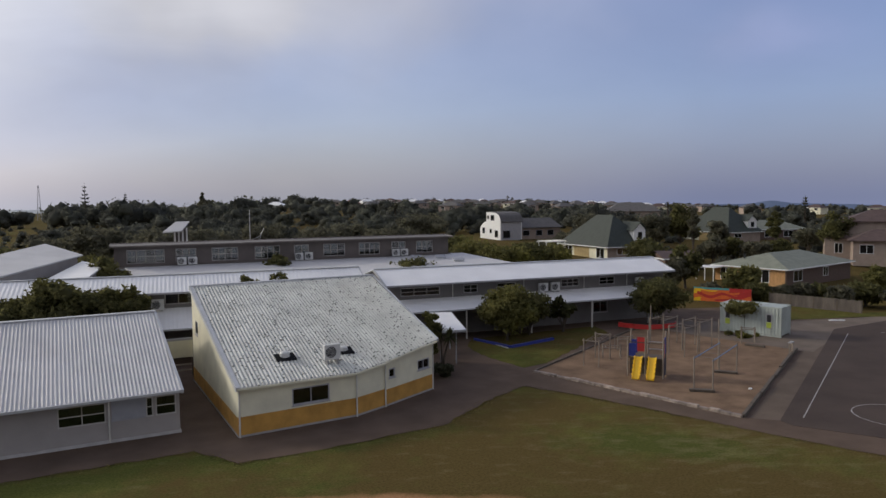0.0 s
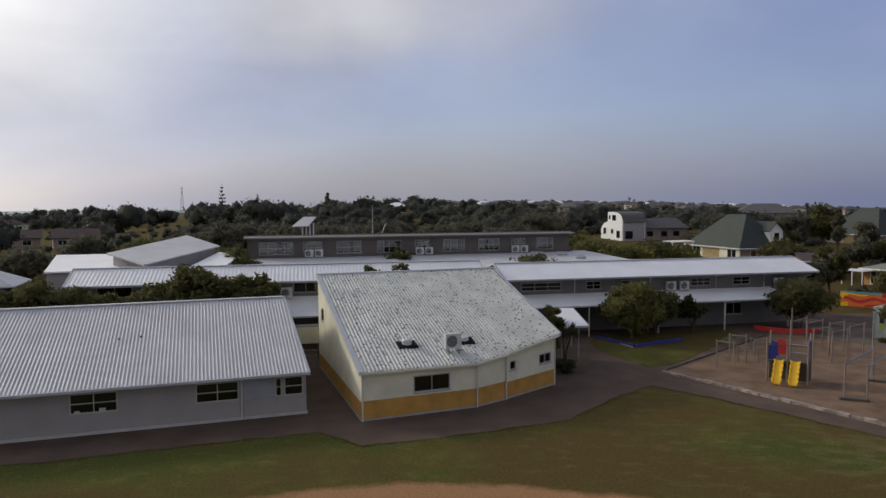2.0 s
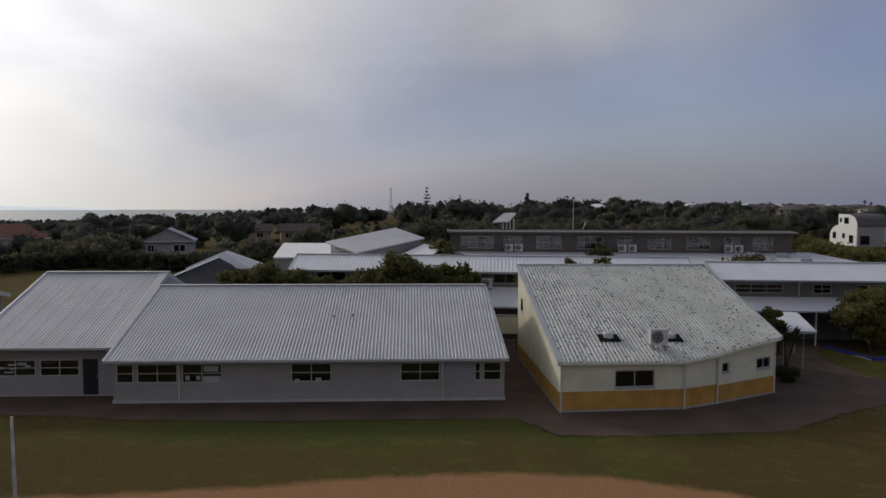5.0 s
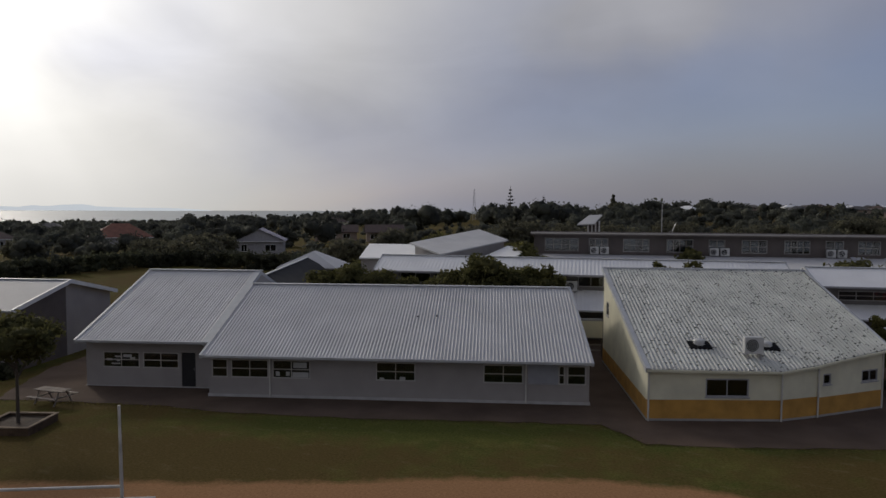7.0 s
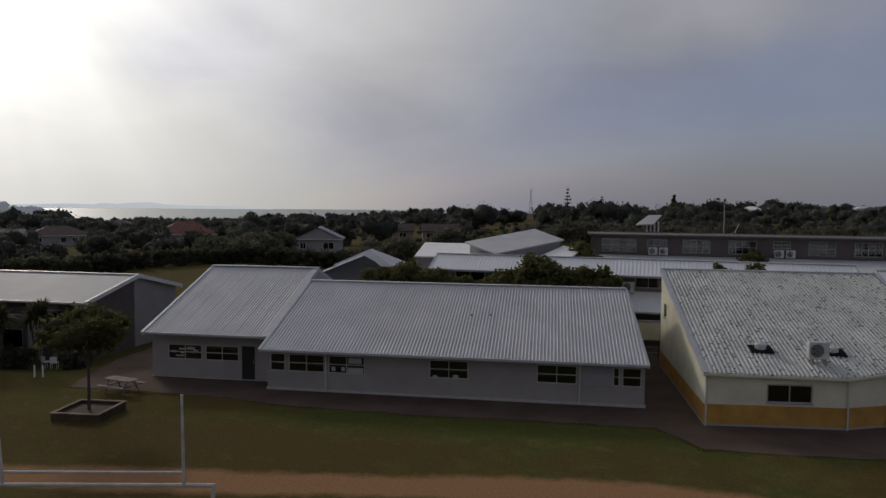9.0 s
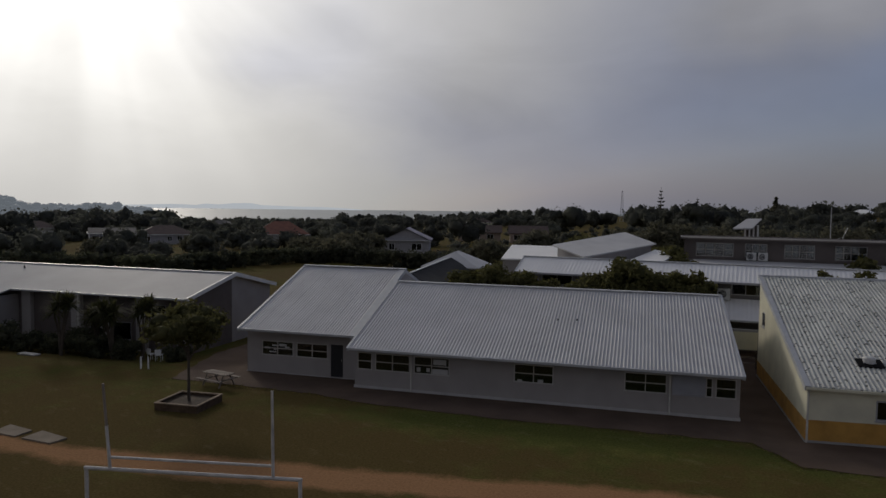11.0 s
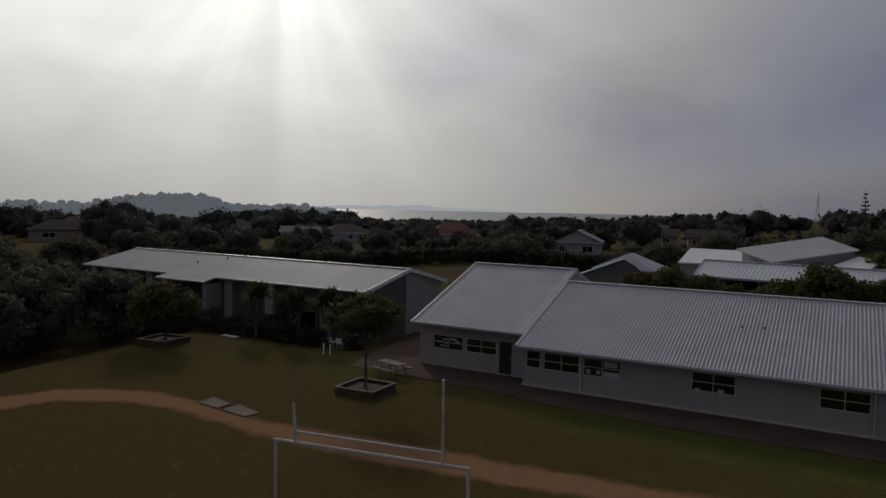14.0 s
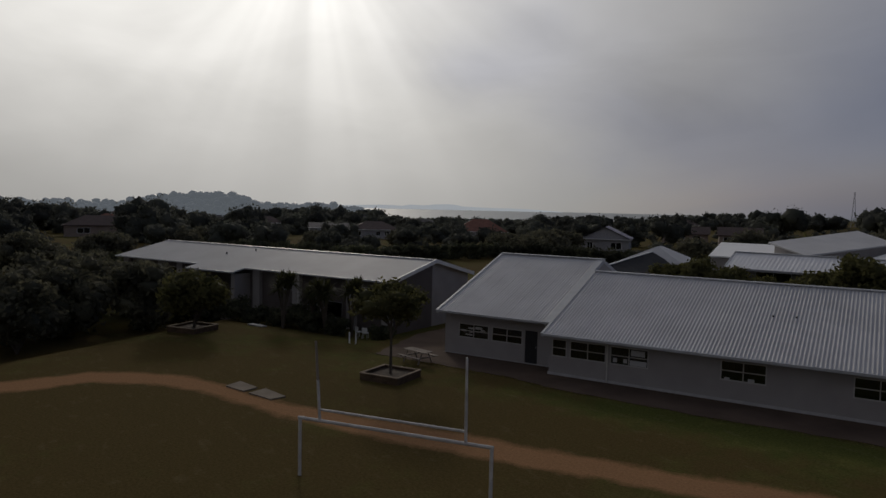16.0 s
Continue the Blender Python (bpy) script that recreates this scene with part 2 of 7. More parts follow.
def ground_mat():
    """Mown grass, worn patches and bare earth, from two painted masks."""
    m = bpy.data.materials.new("grass_ground")
    m.use_nodes = True
    nt = m.node_tree
    N, L = nt.nodes.new, nt.links.new
    p = nt.nodes["Principled BSDF"]
    co = N("ShaderNodeTexCoord")

    def noise_of(scale, detail=5, rough=0.55):
        n = N("ShaderNodeTexNoise")
        n.inputs["Scale"].default_value, n.inputs["Detail"].default_value, n.inputs["Roughness"].default_value = scale, detail, rough
        L(co.outputs["Object"], n.inputs["Vector"])
        return n

    def ramp_of(src, lo, hi, c0, c1):
        r = N("ShaderNodeValToRGB")
        r.color_ramp.elements[0].position, r.color_ramp.elements[1].position = lo, hi
        r.color_ramp.elements[0].color, r.color_ramp.elements[1].color = (*c0, 1), (*c1, 1)
        L(src.outputs[0], r.inputs[0])
        return r

    def mixed(fac, a, b):
        x = N("ShaderNodeMix")
        x.data_type = "RGBA"
        L(fac.outputs[0], x.inputs["Factor"])
        L(a, x.inputs["A"])
        L(b, x.inputs["B"])
        return x.outputs["Result"]

    big, mid, small = noise_of(0.09), noise_of(0.6, 7, 0.68), noise_of(9.0, 4, 0.7)
    green = ramp_of(small, 0.3, 0.75, (0.050, 0.056, 0.015), (0.112, 0.120, 0.032))
    dry = ramp_of(small, 0.3, 0.75, (0.070, 0.052, 0.018), (0.136, 0.097, 0.036))
    earth = ramp_of(small, 0.25, 0.8, (0.25, 0.132, 0.063), (0.42, 0.240, 0.120))
    wear = N("ShaderNodeMath")
    wear.operation = "MULTIPLY_ADD"
    wear.inputs[1].default_value = 0.55
    L(big.outputs[0], wear.inputs[0])
    half = N("ShaderNodeMath")
    half.operation, half.inputs[1].default_value = "MULTIPLY", 0.45
    L(mid.outputs[0], half.inputs[0])
    L(half.outputs[0], wear.inputs[2])
    lush = N("ShaderNodeAttribute")
    lush.attribute_name = "lush"
    less = N("ShaderNodeMath")
    less.operation = "SUBTRACT"
    L(wear.outputs[0], less.inputs[0])
    L(lush.outputs["Fac"], less.inputs[1])
    patch = ramp_of(less, 0.42, 0.58, (0, 0, 0), (1, 1, 1))
    light = ramp_of(small, 0.3, 0.75, (0.105, 0.097, 0.026), (0.190, 0.175, 0.052))
    swath = noise_of(0.5, 6, 0.68)
    thin = N("ShaderNodeMath")
    thin.operation = "SUBTRACT"
    L(swath.outputs[0], thin.inputs[0])
    L(lush.outputs["Fac"], thin.inputs[1])
    fresh = ramp_of(thin, 0.44, 0.66, (0, 0, 0), (0.6, 0.6, 0.6))
    # thin pale streaks of cut straw
    turn, comb = N("ShaderNodeMapping"), noise_of(0.8, 4, 0.6)
    turn.vector_type = "TEXTURE"
    turn.inputs["Rotation"].default_value, turn.inputs["Scale"].default_value = (0, 0, radians(-27)), (1.15, 0.55, 1)
    L(co.outputs["Object"], turn.inputs[0])
    L(turn.outputs[0], comb.inputs["Vector"])
    straw = N("ShaderNodeAttribute")
    straw.attribute_name = "straw"
    lift = N("ShaderNodeMath")
    lift.operation, lift.inputs[1].default_value = "MULTIPLY_ADD", 0.16
    L(straw.outputs["Fac"], lift.inputs[0])
    L(comb.outputs[0], lift.inputs[2])
    cut = ramp_of(lift, 0.58, 0.84, (0, 0, 0), (0.45, 0.45, 0.45))
    hay = ramp_of(small, 0.3, 0.75, (0.16, 0.13, 0.06), (0.26, 0.22, 0.12))
    turf = mixed(patch, mixed(fresh, green.outputs[0], light.outputs[0]), dry.outputs[0])
    turf = mixed(cut, turf, hay.outputs[0])
    bare = N("ShaderNodeAttribute")
    bare.attribute_name = "bare"
    jag = N("ShaderNodeMath")
    jag.operation = "MULTIPLY_ADD"
    jag.inputs[1].default_value, jag.inputs[2].default_value = 0.9, -0.45
    L(mid.outputs[0], jag.inputs[0])
    both = N("ShaderNodeMath")
    L(bare.outputs["Fac"], both.inputs[0])
    L(jag.outputs[0], both.inputs[1])
    soil = ramp_of(both, 0.34, 0.72, (0, 0, 0), (1, 1, 1))
    L(mixed(soil, turf, earth.outputs[0]), p.inputs["Base Color"])
    p.inputs["Roughness"].default_value = 1.0
    p.inputs["Specular IOR Level"].default_value = 0.02
    bp = N("ShaderNodeBump")
    bp.inputs["Strength"].default_value, bp.inputs["Distance"].default_value = 0.5, 0.06
    L(small.outputs[0], bp.inputs["Height"])
    L(bp.outputs[0], p.inputs["Normal"])
    return m


def lichen_roof_mat():
    """Weathered pale roofing with dark moss spots scattered over it."""
    m = mat("mossy_roofing", (0.60, 0.60, 0.55), 0.55, 0.0, 0.72, 0.7, 18, 0.1)
    nt = m.node_tree
    N, L = nt.nodes.new, nt.links.new
    p = nt.nodes["Principled BSDF"]
    src = p.inputs["Base Color"].links[0].from_socket
    co = N("ShaderNodeTexCoord")
    v, n, r = N("ShaderNodeTexVoronoi"), N("ShaderNodeTexNoise"), N("ShaderNodeValToRGB")
    v.inputs["Scale"].default_value = 4.0
    n.inputs["Scale"].default_value, n.inputs["Detail"].default_value = 5.0, 4
    wob = N("ShaderNodeMix")
    wob.data_type = "RGBA"
    wob.inputs["Factor"].default_value = 0.12
    L(co.outputs["Object"], n.inputs["Vector"])
    L(co.outputs["Object"], wob.inputs["A"])
    L(n.outputs["Color"], wob.inputs["B"])
    L(wob.outputs["Result"], v.inputs["Vector"])
    n2 = N("ShaderNodeTexNoise")
    n2.inputs["Scale"].default_value = 1.6
    L(co.outputs["Object"], n2.inputs["Vector"])
    ad = N("ShaderNodeMath")
    ad.operation = "MULTIPLY_ADD"
    ad.inputs[1].default_value = 0.35
    L(n2.outputs[0], ad.inputs[0])
    L(v.outputs["Distance"], ad.inputs[2])
    r.color_ramp.elements[0].position, r.color_ramp.elements[1].position = 0.38, 0.45
    r.color_ramp.elements[0].color, r.color_ramp.elements[1].color = (0, 0, 0, 1), (1, 1, 1, 1)
    L(ad.outputs[0], r.inputs[0])
    mx = N("ShaderNodeMix")
    mx.data_type = "RGBA"
    mx.inputs["A"].default_value = (0.035, 0.038, 0.03, 1)
    L(r.outputs[0], mx.inputs["Factor"])
    L(src, mx.inputs["B"])
    L(mx.outputs["Result"], p.inputs["Base Color"])
    return m


M = dict(
    ground=ground_mat(), glass=glass_mat(), mossy=lichen_roof_mat(),
    roof=mat("pale_roofing", (0.575, 0.565, 0.555), 0.6, 0.0, 0.86, 0.5, 14, 0.05),
    roof_white=mat("white_roofing", (0.875, 0.865, 0.845), 0.4, 0.0, 0.9, 0.4, 10, 0.03, 0.5),
    roof_smooth=mat("smooth_metal_roofing", (0.35, 0.355, 0.365), 0.66, 0.0, 0.85, 0.3, 8, 0.03),
    flash=mat("grey_flashing", (0.50, 0.51, 0.52), 0.45, 0.1, 0.85, 2, 30, 0.05),
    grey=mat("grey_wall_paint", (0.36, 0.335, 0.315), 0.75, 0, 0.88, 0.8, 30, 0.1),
    dgrey=mat("dark_cladding_and_bay_shade", (0.125, 0.105, 0.096), 0.7, 0, 0.8, 1.0, 30, 0.1),
    lib_roof=mat("brown_roof_edge", (0.15, 0.13, 0.115), 0.6, 0, 0.8, 1.0, 20, 0.1),
    wingwall=mat("wing_cladding", (0.16, 0.15, 0.142), 0.75, 0, 0.85, 0.8, 30, 0.1),
    cream=mat("cream_wall_paint", (0.72, 0.69, 0.52), 0.75, 0, 0.82, 0.9, 30, 0.08),
    ochre=mat("ochre_wall_paint", (0.53, 0.285, 0.06), 0.8, 0, 0.7, 1.4, 30, 0.1),
    white=mat("white_paint", (0.78, 0.78, 0.76), 0.5, 0, 0.88, 2, 40, 0.05),
    offwhite=mat("plinth_paint", (0.36, 0.35, 0.34), 0.7, 0, 0.8, 2, 40, 0.1),
    plinth=mat("pale_plinth_paint", (0.50, 0.485, 0.47), 0.7, 0, 0.8, 2, 40, 0.1),
    trim=mat("grey_trim", (0.34, 0.34, 0.36), 0.5, 0, 0.85, 2, 40, 0.05),
    inside=mat("interior_plaster", (0.30, 0.29, 0.27), 0.9, 0, 0.8, 1, 20, 0.0),
    blind=mat("grey_blind", (0.34, 0.35, 0.38), 0.8, 0, 0.9, 3, 60, 0.05),
    paper=mat("paper", (0.5, 0.5, 0.49), 0.8, 0, 0.9, 6, 60, 0.0),
    dark=mat("black_plastic_and_doorway_dark", (0.02, 0.02, 0.022), 0.5, 0, 0.7, 4, 40, 0.05),
    bitumen=mat("black_flashing", (0.014, 0.014, 0.015), 0.9, 0, 0.7, 4, 40, 0.1, 0.1),
    ac=mat("white_unit_shell", (0.62, 0.62, 0.60), 0.5, 0, 0.85, 3, 40, 0.03),
    asphalt=mat("asphalt", (0.132, 0.094, 0.070), 0.95, 0, 0.7, 0.5, 60, 0.35, 0.12),
    court=mat("court_asphalt", (0.082, 0.062, 0.052), 0.95, 0, 0.75, 0.3, 60, 0.3, 0.12),
    concrete=mat("concrete", (0.138, 0.105, 0.080), 0.95, 0, 0.75, 0.6, 40, 0.25, 0.15),
    slab=mat("pale_concrete", (0.27, 0.225, 0.17), 0.95, 0, 0.75, 1.2, 40, 0.25, 0.15),
    apron=mat("worn_paving", (0.185, 0.148, 0.118), 0.95, 0, 0.7, 0.5, 40, 0.25, 0.15),
    sand=mat("bark_and_sand", (0.235, 0.155, 0.10), 0.95, 0, 0.62, 0.7, 12, 0.6, 0.1),
    kerb=mat("weathered_kerb", (0.38, 0.31, 0.255), 0.9, 0, 0.45, 3, 30, 0.3, per_object=0.28),
    worn_line=mat("worn_line_paint", (0.46, 0.44, 0.42), 0.8, 0, 0.5, 2.5, 30, 0.1),
    timber=mat("weathered_timber", (0.28, 0.23, 0.18), 0.85, 0, 0.65, 3, 30, 0.3, stretch=(1, 1, 0.2)),
    fence_board=mat("grey_fence_boards", (0.15, 0.125, 0.105), 0.9, 0, 0.55, 2, 30, 0.3, stretch=(1, 1, 0.2)),
    dtimber=mat("dark_timber", (0.12, 0.095, 0.07), 0.85, 0, 0.65, 3, 30, 0.3),
    bark=mat("bark", (0.10, 0.08, 0.06), 0.95, 0, 0.6, 5, 30, 0.6, stretch=(1, 1, 0.3)),
    soil=mat("garden_soil", (0.08, 0.055, 0.035), 0.95, 0, 0.6, 3, 30, 0.6),
    yellow=mat("yellow_plastic", (0.85, 0.52, 0.02), 0.4, 0, 0.92, 2, 20, 0.02),
    red=mat("red_plastic", (0.52, 0.035, 0.03), 0.45, 0, 0.85, 2, 20, 0.02),
    blue=mat("blue_plastic", (0.03, 0.045, 0.26), 0.45, 0, 0.85, 2, 20, 0.02),
    navy=mat("navy_plastic", (0.012, 0.014, 0.045), 0.6, 0, 0.8, 2, 20, 0.02),
    orange=mat("orange_paint", (0.75, 0.16, 0.03), 0.6, 0, 0.85, 2, 20, 0.02),
    lime=mat("lime_paint", (0.42, 0.50, 0.06), 0.6),
    bluegrey=mat("worn_blue_paint", (0.16, 0.22, 0.32), 0.55),
    tan=mat("tan_paint", (0.46, 0.34, 0.15), 0.7),
    frame=mat("window_frame_paint", (0.50, 0.48, 0.45), 0.6, 0, 0.85, 2, 30, 0.05),
    # dull white paint; also holds the shade on the barrel-roofed house's front
    shade_white=mat("dull_and_shaded_white", (0.42, 0.41, 0.42), 0.7),
    planter_board=mat("planter_boards", (0.115, 0.078, 0.050), 0.9, 0, 0.6, 3, 30, 0.3, 0.15),
    planter_cap=mat("planter_capping", (0.36, 0.28, 0.20), 0.9, 0, 0.65, 3, 30, 0.3, 0.15),
    teal=mat("teal_paint", (0.08, 0.35, 0.36), 0.6, 0, 0.85, 2, 20, 0.02),
    galv=mat("galvanised_steel", (0.42, 0.42, 0.42), 0.4, 0.6, 0.8, 5, 40, 0.05),
    post=mat("pale_post_paint", (0.66, 0.64, 0.58), 0.55, 0, 0.7, 1.5, 30, 0.05),
    goal=mat("weathered_goal_paint", (0.66, 0.62, 0.57), 0.6, 0, 0.65, 2, 30, 0.05),
    cont=mat("container_paint", (0.42, 0.46, 0.42), 0.55, 0, 0.75, 0.8, 20, 0.05),
    brick=mat("sunlit_tan_brick", (0.52, 0.29, 0.12), 0.85, 0, 0.7, 3, 14, 0.3),
    brown=mat("brown_brick", (0.13, 0.085, 0.065), 0.85, 0, 0.7, 3, 14, 0.3),
    pinkish=mat("pink_plaster", (0.35, 0.275, 0.225), 0.85, 0, 0.8, 1, 20, 0.1),
    green_roof=mat("green_roof_tiles", (0.036, 0.045, 0.034), 0.7, 0, 0.7, 1.5, 10, 0.4),
    sage_roof=mat("sage_roof_tiles", (0.225, 0.235, 0.175), 0.7, 0, 0.75, 1.0, 10, 0.4),
    brown_roof=mat("brown_roof_tiles", (0.10, 0.065, 0.055), 0.75, 0, 0.7, 1.0, 10, 0.4),
    red_roof=mat("terracotta_roof", (0.24, 0.095, 0.06), 0.75, 0, 0.7, 1.0, 10, 0.4),
    lilac_roof=mat("slate_blue_roof", (0.17, 0.16, 0.24), 0.6, 0, 0.8, 1.0, 10, 0.3),
    shed_roof=mat("dark_sheet_roofing", (0.05, 0.05, 0.052), 0.85, 0, 0.75, 1.0, 10, 0.1, 0.1),
    grey_roof=mat("grey_roof_tiles", (0.125, 0.117, 0.112), 0.85, 0, 0.75, 1.0, 10, 0.3),
    hedge=leaf_mat("hedge_leaves", (0.085, 0.092, 0.06), 0.35),
    leaf=leaf_mat("tree_leaves", (0.118, 0.118, 0.048), 0.4),
    leaf2=leaf_mat("olive_leaves", (0.16, 0.156, 0.052), 0.35),
    leaf3=leaf_mat("dark_leaves", (0.138, 0.136, 0.095), 0.3),
    palm=leaf_mat("palm_fronds", (0.075, 0.080, 0.036)),
    turf=leaf_mat("turf_blades", (0.14, 0.125, 0.045), 0.4),
    woods=leaf_mat("distant_leaves", (0.102, 0.108, 0.090), 0.22),
    sea=mat("sea_water", (0.20, 0.23, 0.24), 0.45, 0, 0.9, 0.01, 0.2, 0.0, 0.5),
)


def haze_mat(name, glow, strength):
    """A plain backdrop for far hills, the haze of bright air put in as pale emission."""
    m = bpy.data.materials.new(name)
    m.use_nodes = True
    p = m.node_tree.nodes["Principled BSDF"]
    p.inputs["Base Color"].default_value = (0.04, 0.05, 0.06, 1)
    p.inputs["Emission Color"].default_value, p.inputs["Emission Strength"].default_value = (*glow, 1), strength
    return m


M["hills"] = haze_mat("distant_hills_haze_glow", (0.62, 0.66, 0.70), 1.0)
M["hazy_ridge"] = haze_mat("wooded_ridge_haze_glow", (0.17, 0.19, 0.21), 1.0)
M["far_hill"] = haze_mat("far_hill_haze_glow", (0.030, 0.042, 0.082), 1.0)


# ---- building blocks ----
def mesh_of(bm, name, material):
    me = bpy.data.meshes.new(name)
    bm.to_mesh(me)
    bm.free()
    for m_ in material if isinstance(material, (list, tuple)) else (material,):
        me.materials.append(m_)
    return me


def part(name, bm, material, parent, label=""):
    ob = new(name, mesh_of(bm, name, material))
    ob.parent = parent
    return tagged(ob, label) if label else ob


def thing(name, x, y, z, turn, label, category, group="", kind=""):
    """An empty at a thing's base."""
    ob = new(name)
    ob.empty_display_size = 0.3
    ob.matrix_world = pose(x, y, z, 0, 0, turn)
    return tagged(ob, label, category, group, kind)


def single(name, bm, material, label, category, x=0, y=0, z=0, turn=0, group="", kind=""):
    ob = new(name, mesh_of(bm, name, material))
    ob.matrix_world = pose(x, y, z, 0, 0, turn)
    return tagged(ob, label, category, group, kind)


def box(bm, x0, x1, y0, y1, z0, z1, bevel=0.0):
    vs = [bm.verts.new((x, y, z)) for z in (z0, z1) for y in (y0, y1) for x in (x0, x1)]
    fs = [bm.faces.new([vs[i] for i in q]) for q in ((0, 2, 3, 1), (4, 5, 7, 6), (0, 1, 5, 4), (2, 6, 7, 3), (0, 4, 6, 2), (1, 3, 7, 5))]
    if bevel:
        bmesh.ops.bevel(bm, geom=list({e for f in fs for e in f.edges}), offset=bevel, segments=2, affect="EDGES")
    return bm


def boxed(*a, **k):
    return box(bmesh.new(), *a, **k)


def tube(bm, pts, radii, sides=8):
    """A tapered tube through points."""
    rings = []
    for i, q in enumerate(pts):
        q = Vector(q)
        way = (Vector(pts[min(i + 1, len(pts) - 1)]) - Vector(pts[max(i - 1, 0)])).normalized()
        a = way.orthogonal().normalized() if abs(way.z) < 0.9 else Vector((1, 0, 0)) - way * way.x
        a.normalize()
        b = way.cross(a)
        r = radii[i] if isinstance(radii, (list, tuple)) else radii
        rings.append([bm.verts.new(q + (a * math.cos(k * 2 * math.pi / sides) + b * math.sin(k * 2 * math.pi / sides)) * r) for k in range(sides)])
    for r0, r1 in zip(rings, rings[1:]):
        for k in range(sides):
            bm.faces.new((r0[k], r0[(k + 1) % sides], r1[(k + 1) % sides], r1[k]))
    bm.faces.new(rings[0][::-1])
    bm.faces.new(rings[-1])
    return bm


def tubed(pts, radii, sides=8):
    return tube(bmesh.new(), pts, radii, sides)


def slab(bm, pts, thick):
    """A flat polygon given thickness downwards."""
    top = [bm.verts.new(q) for q in pts]
    low = [bm.verts.new(Vector(q) - Vector((0, 0, thick))) for q in pts]
    bm.faces.new(top)
    bm.faces.new(low[::-1])
    n = len(pts)
    for i in range(n):
        bm.faces.new((top[i], low[i], low[(i + 1) % n], top[(i + 1) % n]))
    return bm


def slabbed(pts, thick):
    bm = slab(bmesh.new(), pts, thick)
    bmesh.ops.recalc_face_normals(bm, faces=bm.faces)
    return bm


def wall_bm(u0, u1, z0, top, y0, y1, holes=()):
    """A wall along x from u0 to u1, thick from y0 to y1, with openings (ua, ub, za, zb). top: a height, or (height at u0, height at u1)."""
    bm = bmesh.new()
    t0, t1 = top if isinstance(top, (tuple, list)) else (top, top)
    us = sorted({u0, u1, *[h[0] for h in holes], *[h[1] for h in holes]})
    zs = sorted({z0, *[h[2] for h in holes], *[h[3] for h in holes]})
    rows = zs + [None]

    def zz(z, u):
        return z if z is not None else t0 + (t1 - t0) * (u - u0) / (u1 - u0)

    def solid(i, j):
        if not (0 <= i < len(us) - 1 and 0 <= j < len(rows) - 1):
            return False
        um = (us[i] + us[i + 1]) / 2
        zm = (rows[j] + (rows[j + 1] if rows[j + 1] is not None else rows[j] + 0.01)) / 2
        return not any(h[0] < um < h[1] and h[2] < zm < h[3] for h in holes)

    def quad(*q):
        bm.faces.new([bm.verts.new(v) for v in q])

    for i in range(len(us) - 1):
        a, b = us[i], us[i + 1]
        for j in range(len(rows) - 1):
            if not solid(i, j):
                continue
            la, lb, ha, hb = zz(rows[j], a), zz(rows[j], b), zz(rows[j + 1], a), zz(rows[j + 1], b)
            quad((a, y0, la), (b, y0, lb), (b, y0, hb), (a, y0, ha))
            quad((b, y1, lb), (a, y1, la), (a, y1, ha), (b, y1, hb))
            if not solid(i - 1, j):
                quad((a, y1, la), (a, y0, la), (a, y0, ha), (a, y1, ha))
            if not solid(i + 1, j):
                quad((b, y0, lb), (b, y1, lb), (b, y1, hb), (b, y0, hb))
            if not solid(i, j - 1):
                quad((a, y1, la), (b, y1, lb), (b, y0, lb), (a, y0, la))
            if not solid(i, j + 1):
                quad((a, y0, ha), (b, y0, hb), (b, y1, hb), (a, y1, ha))
    bmesh.ops.remove_doubles(bm, verts=bm.verts, dist=0.0005)
    return bm


def turned(bm, m):
    bmesh.ops.transform(bm, matrix=m, verts=bm.verts)
    return bm


def window_unit(parent, u0, u1, z0, z1, y, cols, rows, m=None, name="window", frame_mat="trim", bar=0.06, sill=True):
    """A window set in an opening of a wall whose outer face is at y: frame with mullions, panes, sill."""
    ya, yb = y + 0.015, y + 0.085
    cw, rh = (u1 - u0 - 2 * bar) / cols, (z1 - z0 - 2 * bar) / rows
    h = bar * 0.4
    gaps = [(u0 + bar + c * cw + (h if c else 0), u0 + bar + (c + 1) * cw - (h if c < cols - 1 else 0),
             z0 + bar + r * rh + (h if r else 0), z0 + bar + (r + 1) * rh - (h if r < rows - 1 else 0)) for c in range(cols) for r in range(rows)]
    bm = wall_bm(u0, u1, z0, z1, ya, yb, gaps)
    if m is not None:
        turned(bm, m)
    fr = part(name, bm, M[frame_mat], parent)
    for c in range(cols):
        for r in range(rows):
            b2 = boxed(u0 + bar + c * cw, u0 + bar + (c + 1) * cw, y + 0.045, y + 0.053, z0 + bar + r * rh, z0 + bar + (r + 1) * rh)
            part("pane", turned(b2, m) if m is not None else b2, M["glass"], fr)
    if sill:
        b3 = boxed(u0 - 0.05, u1 + 0.05, y - 0.05, y + 0.03, z0 - 0.05, z0 - 0.004)
        part("window_sill", turned(b3, m) if m is not None else b3, M[frame_mat], fr)
    return fr


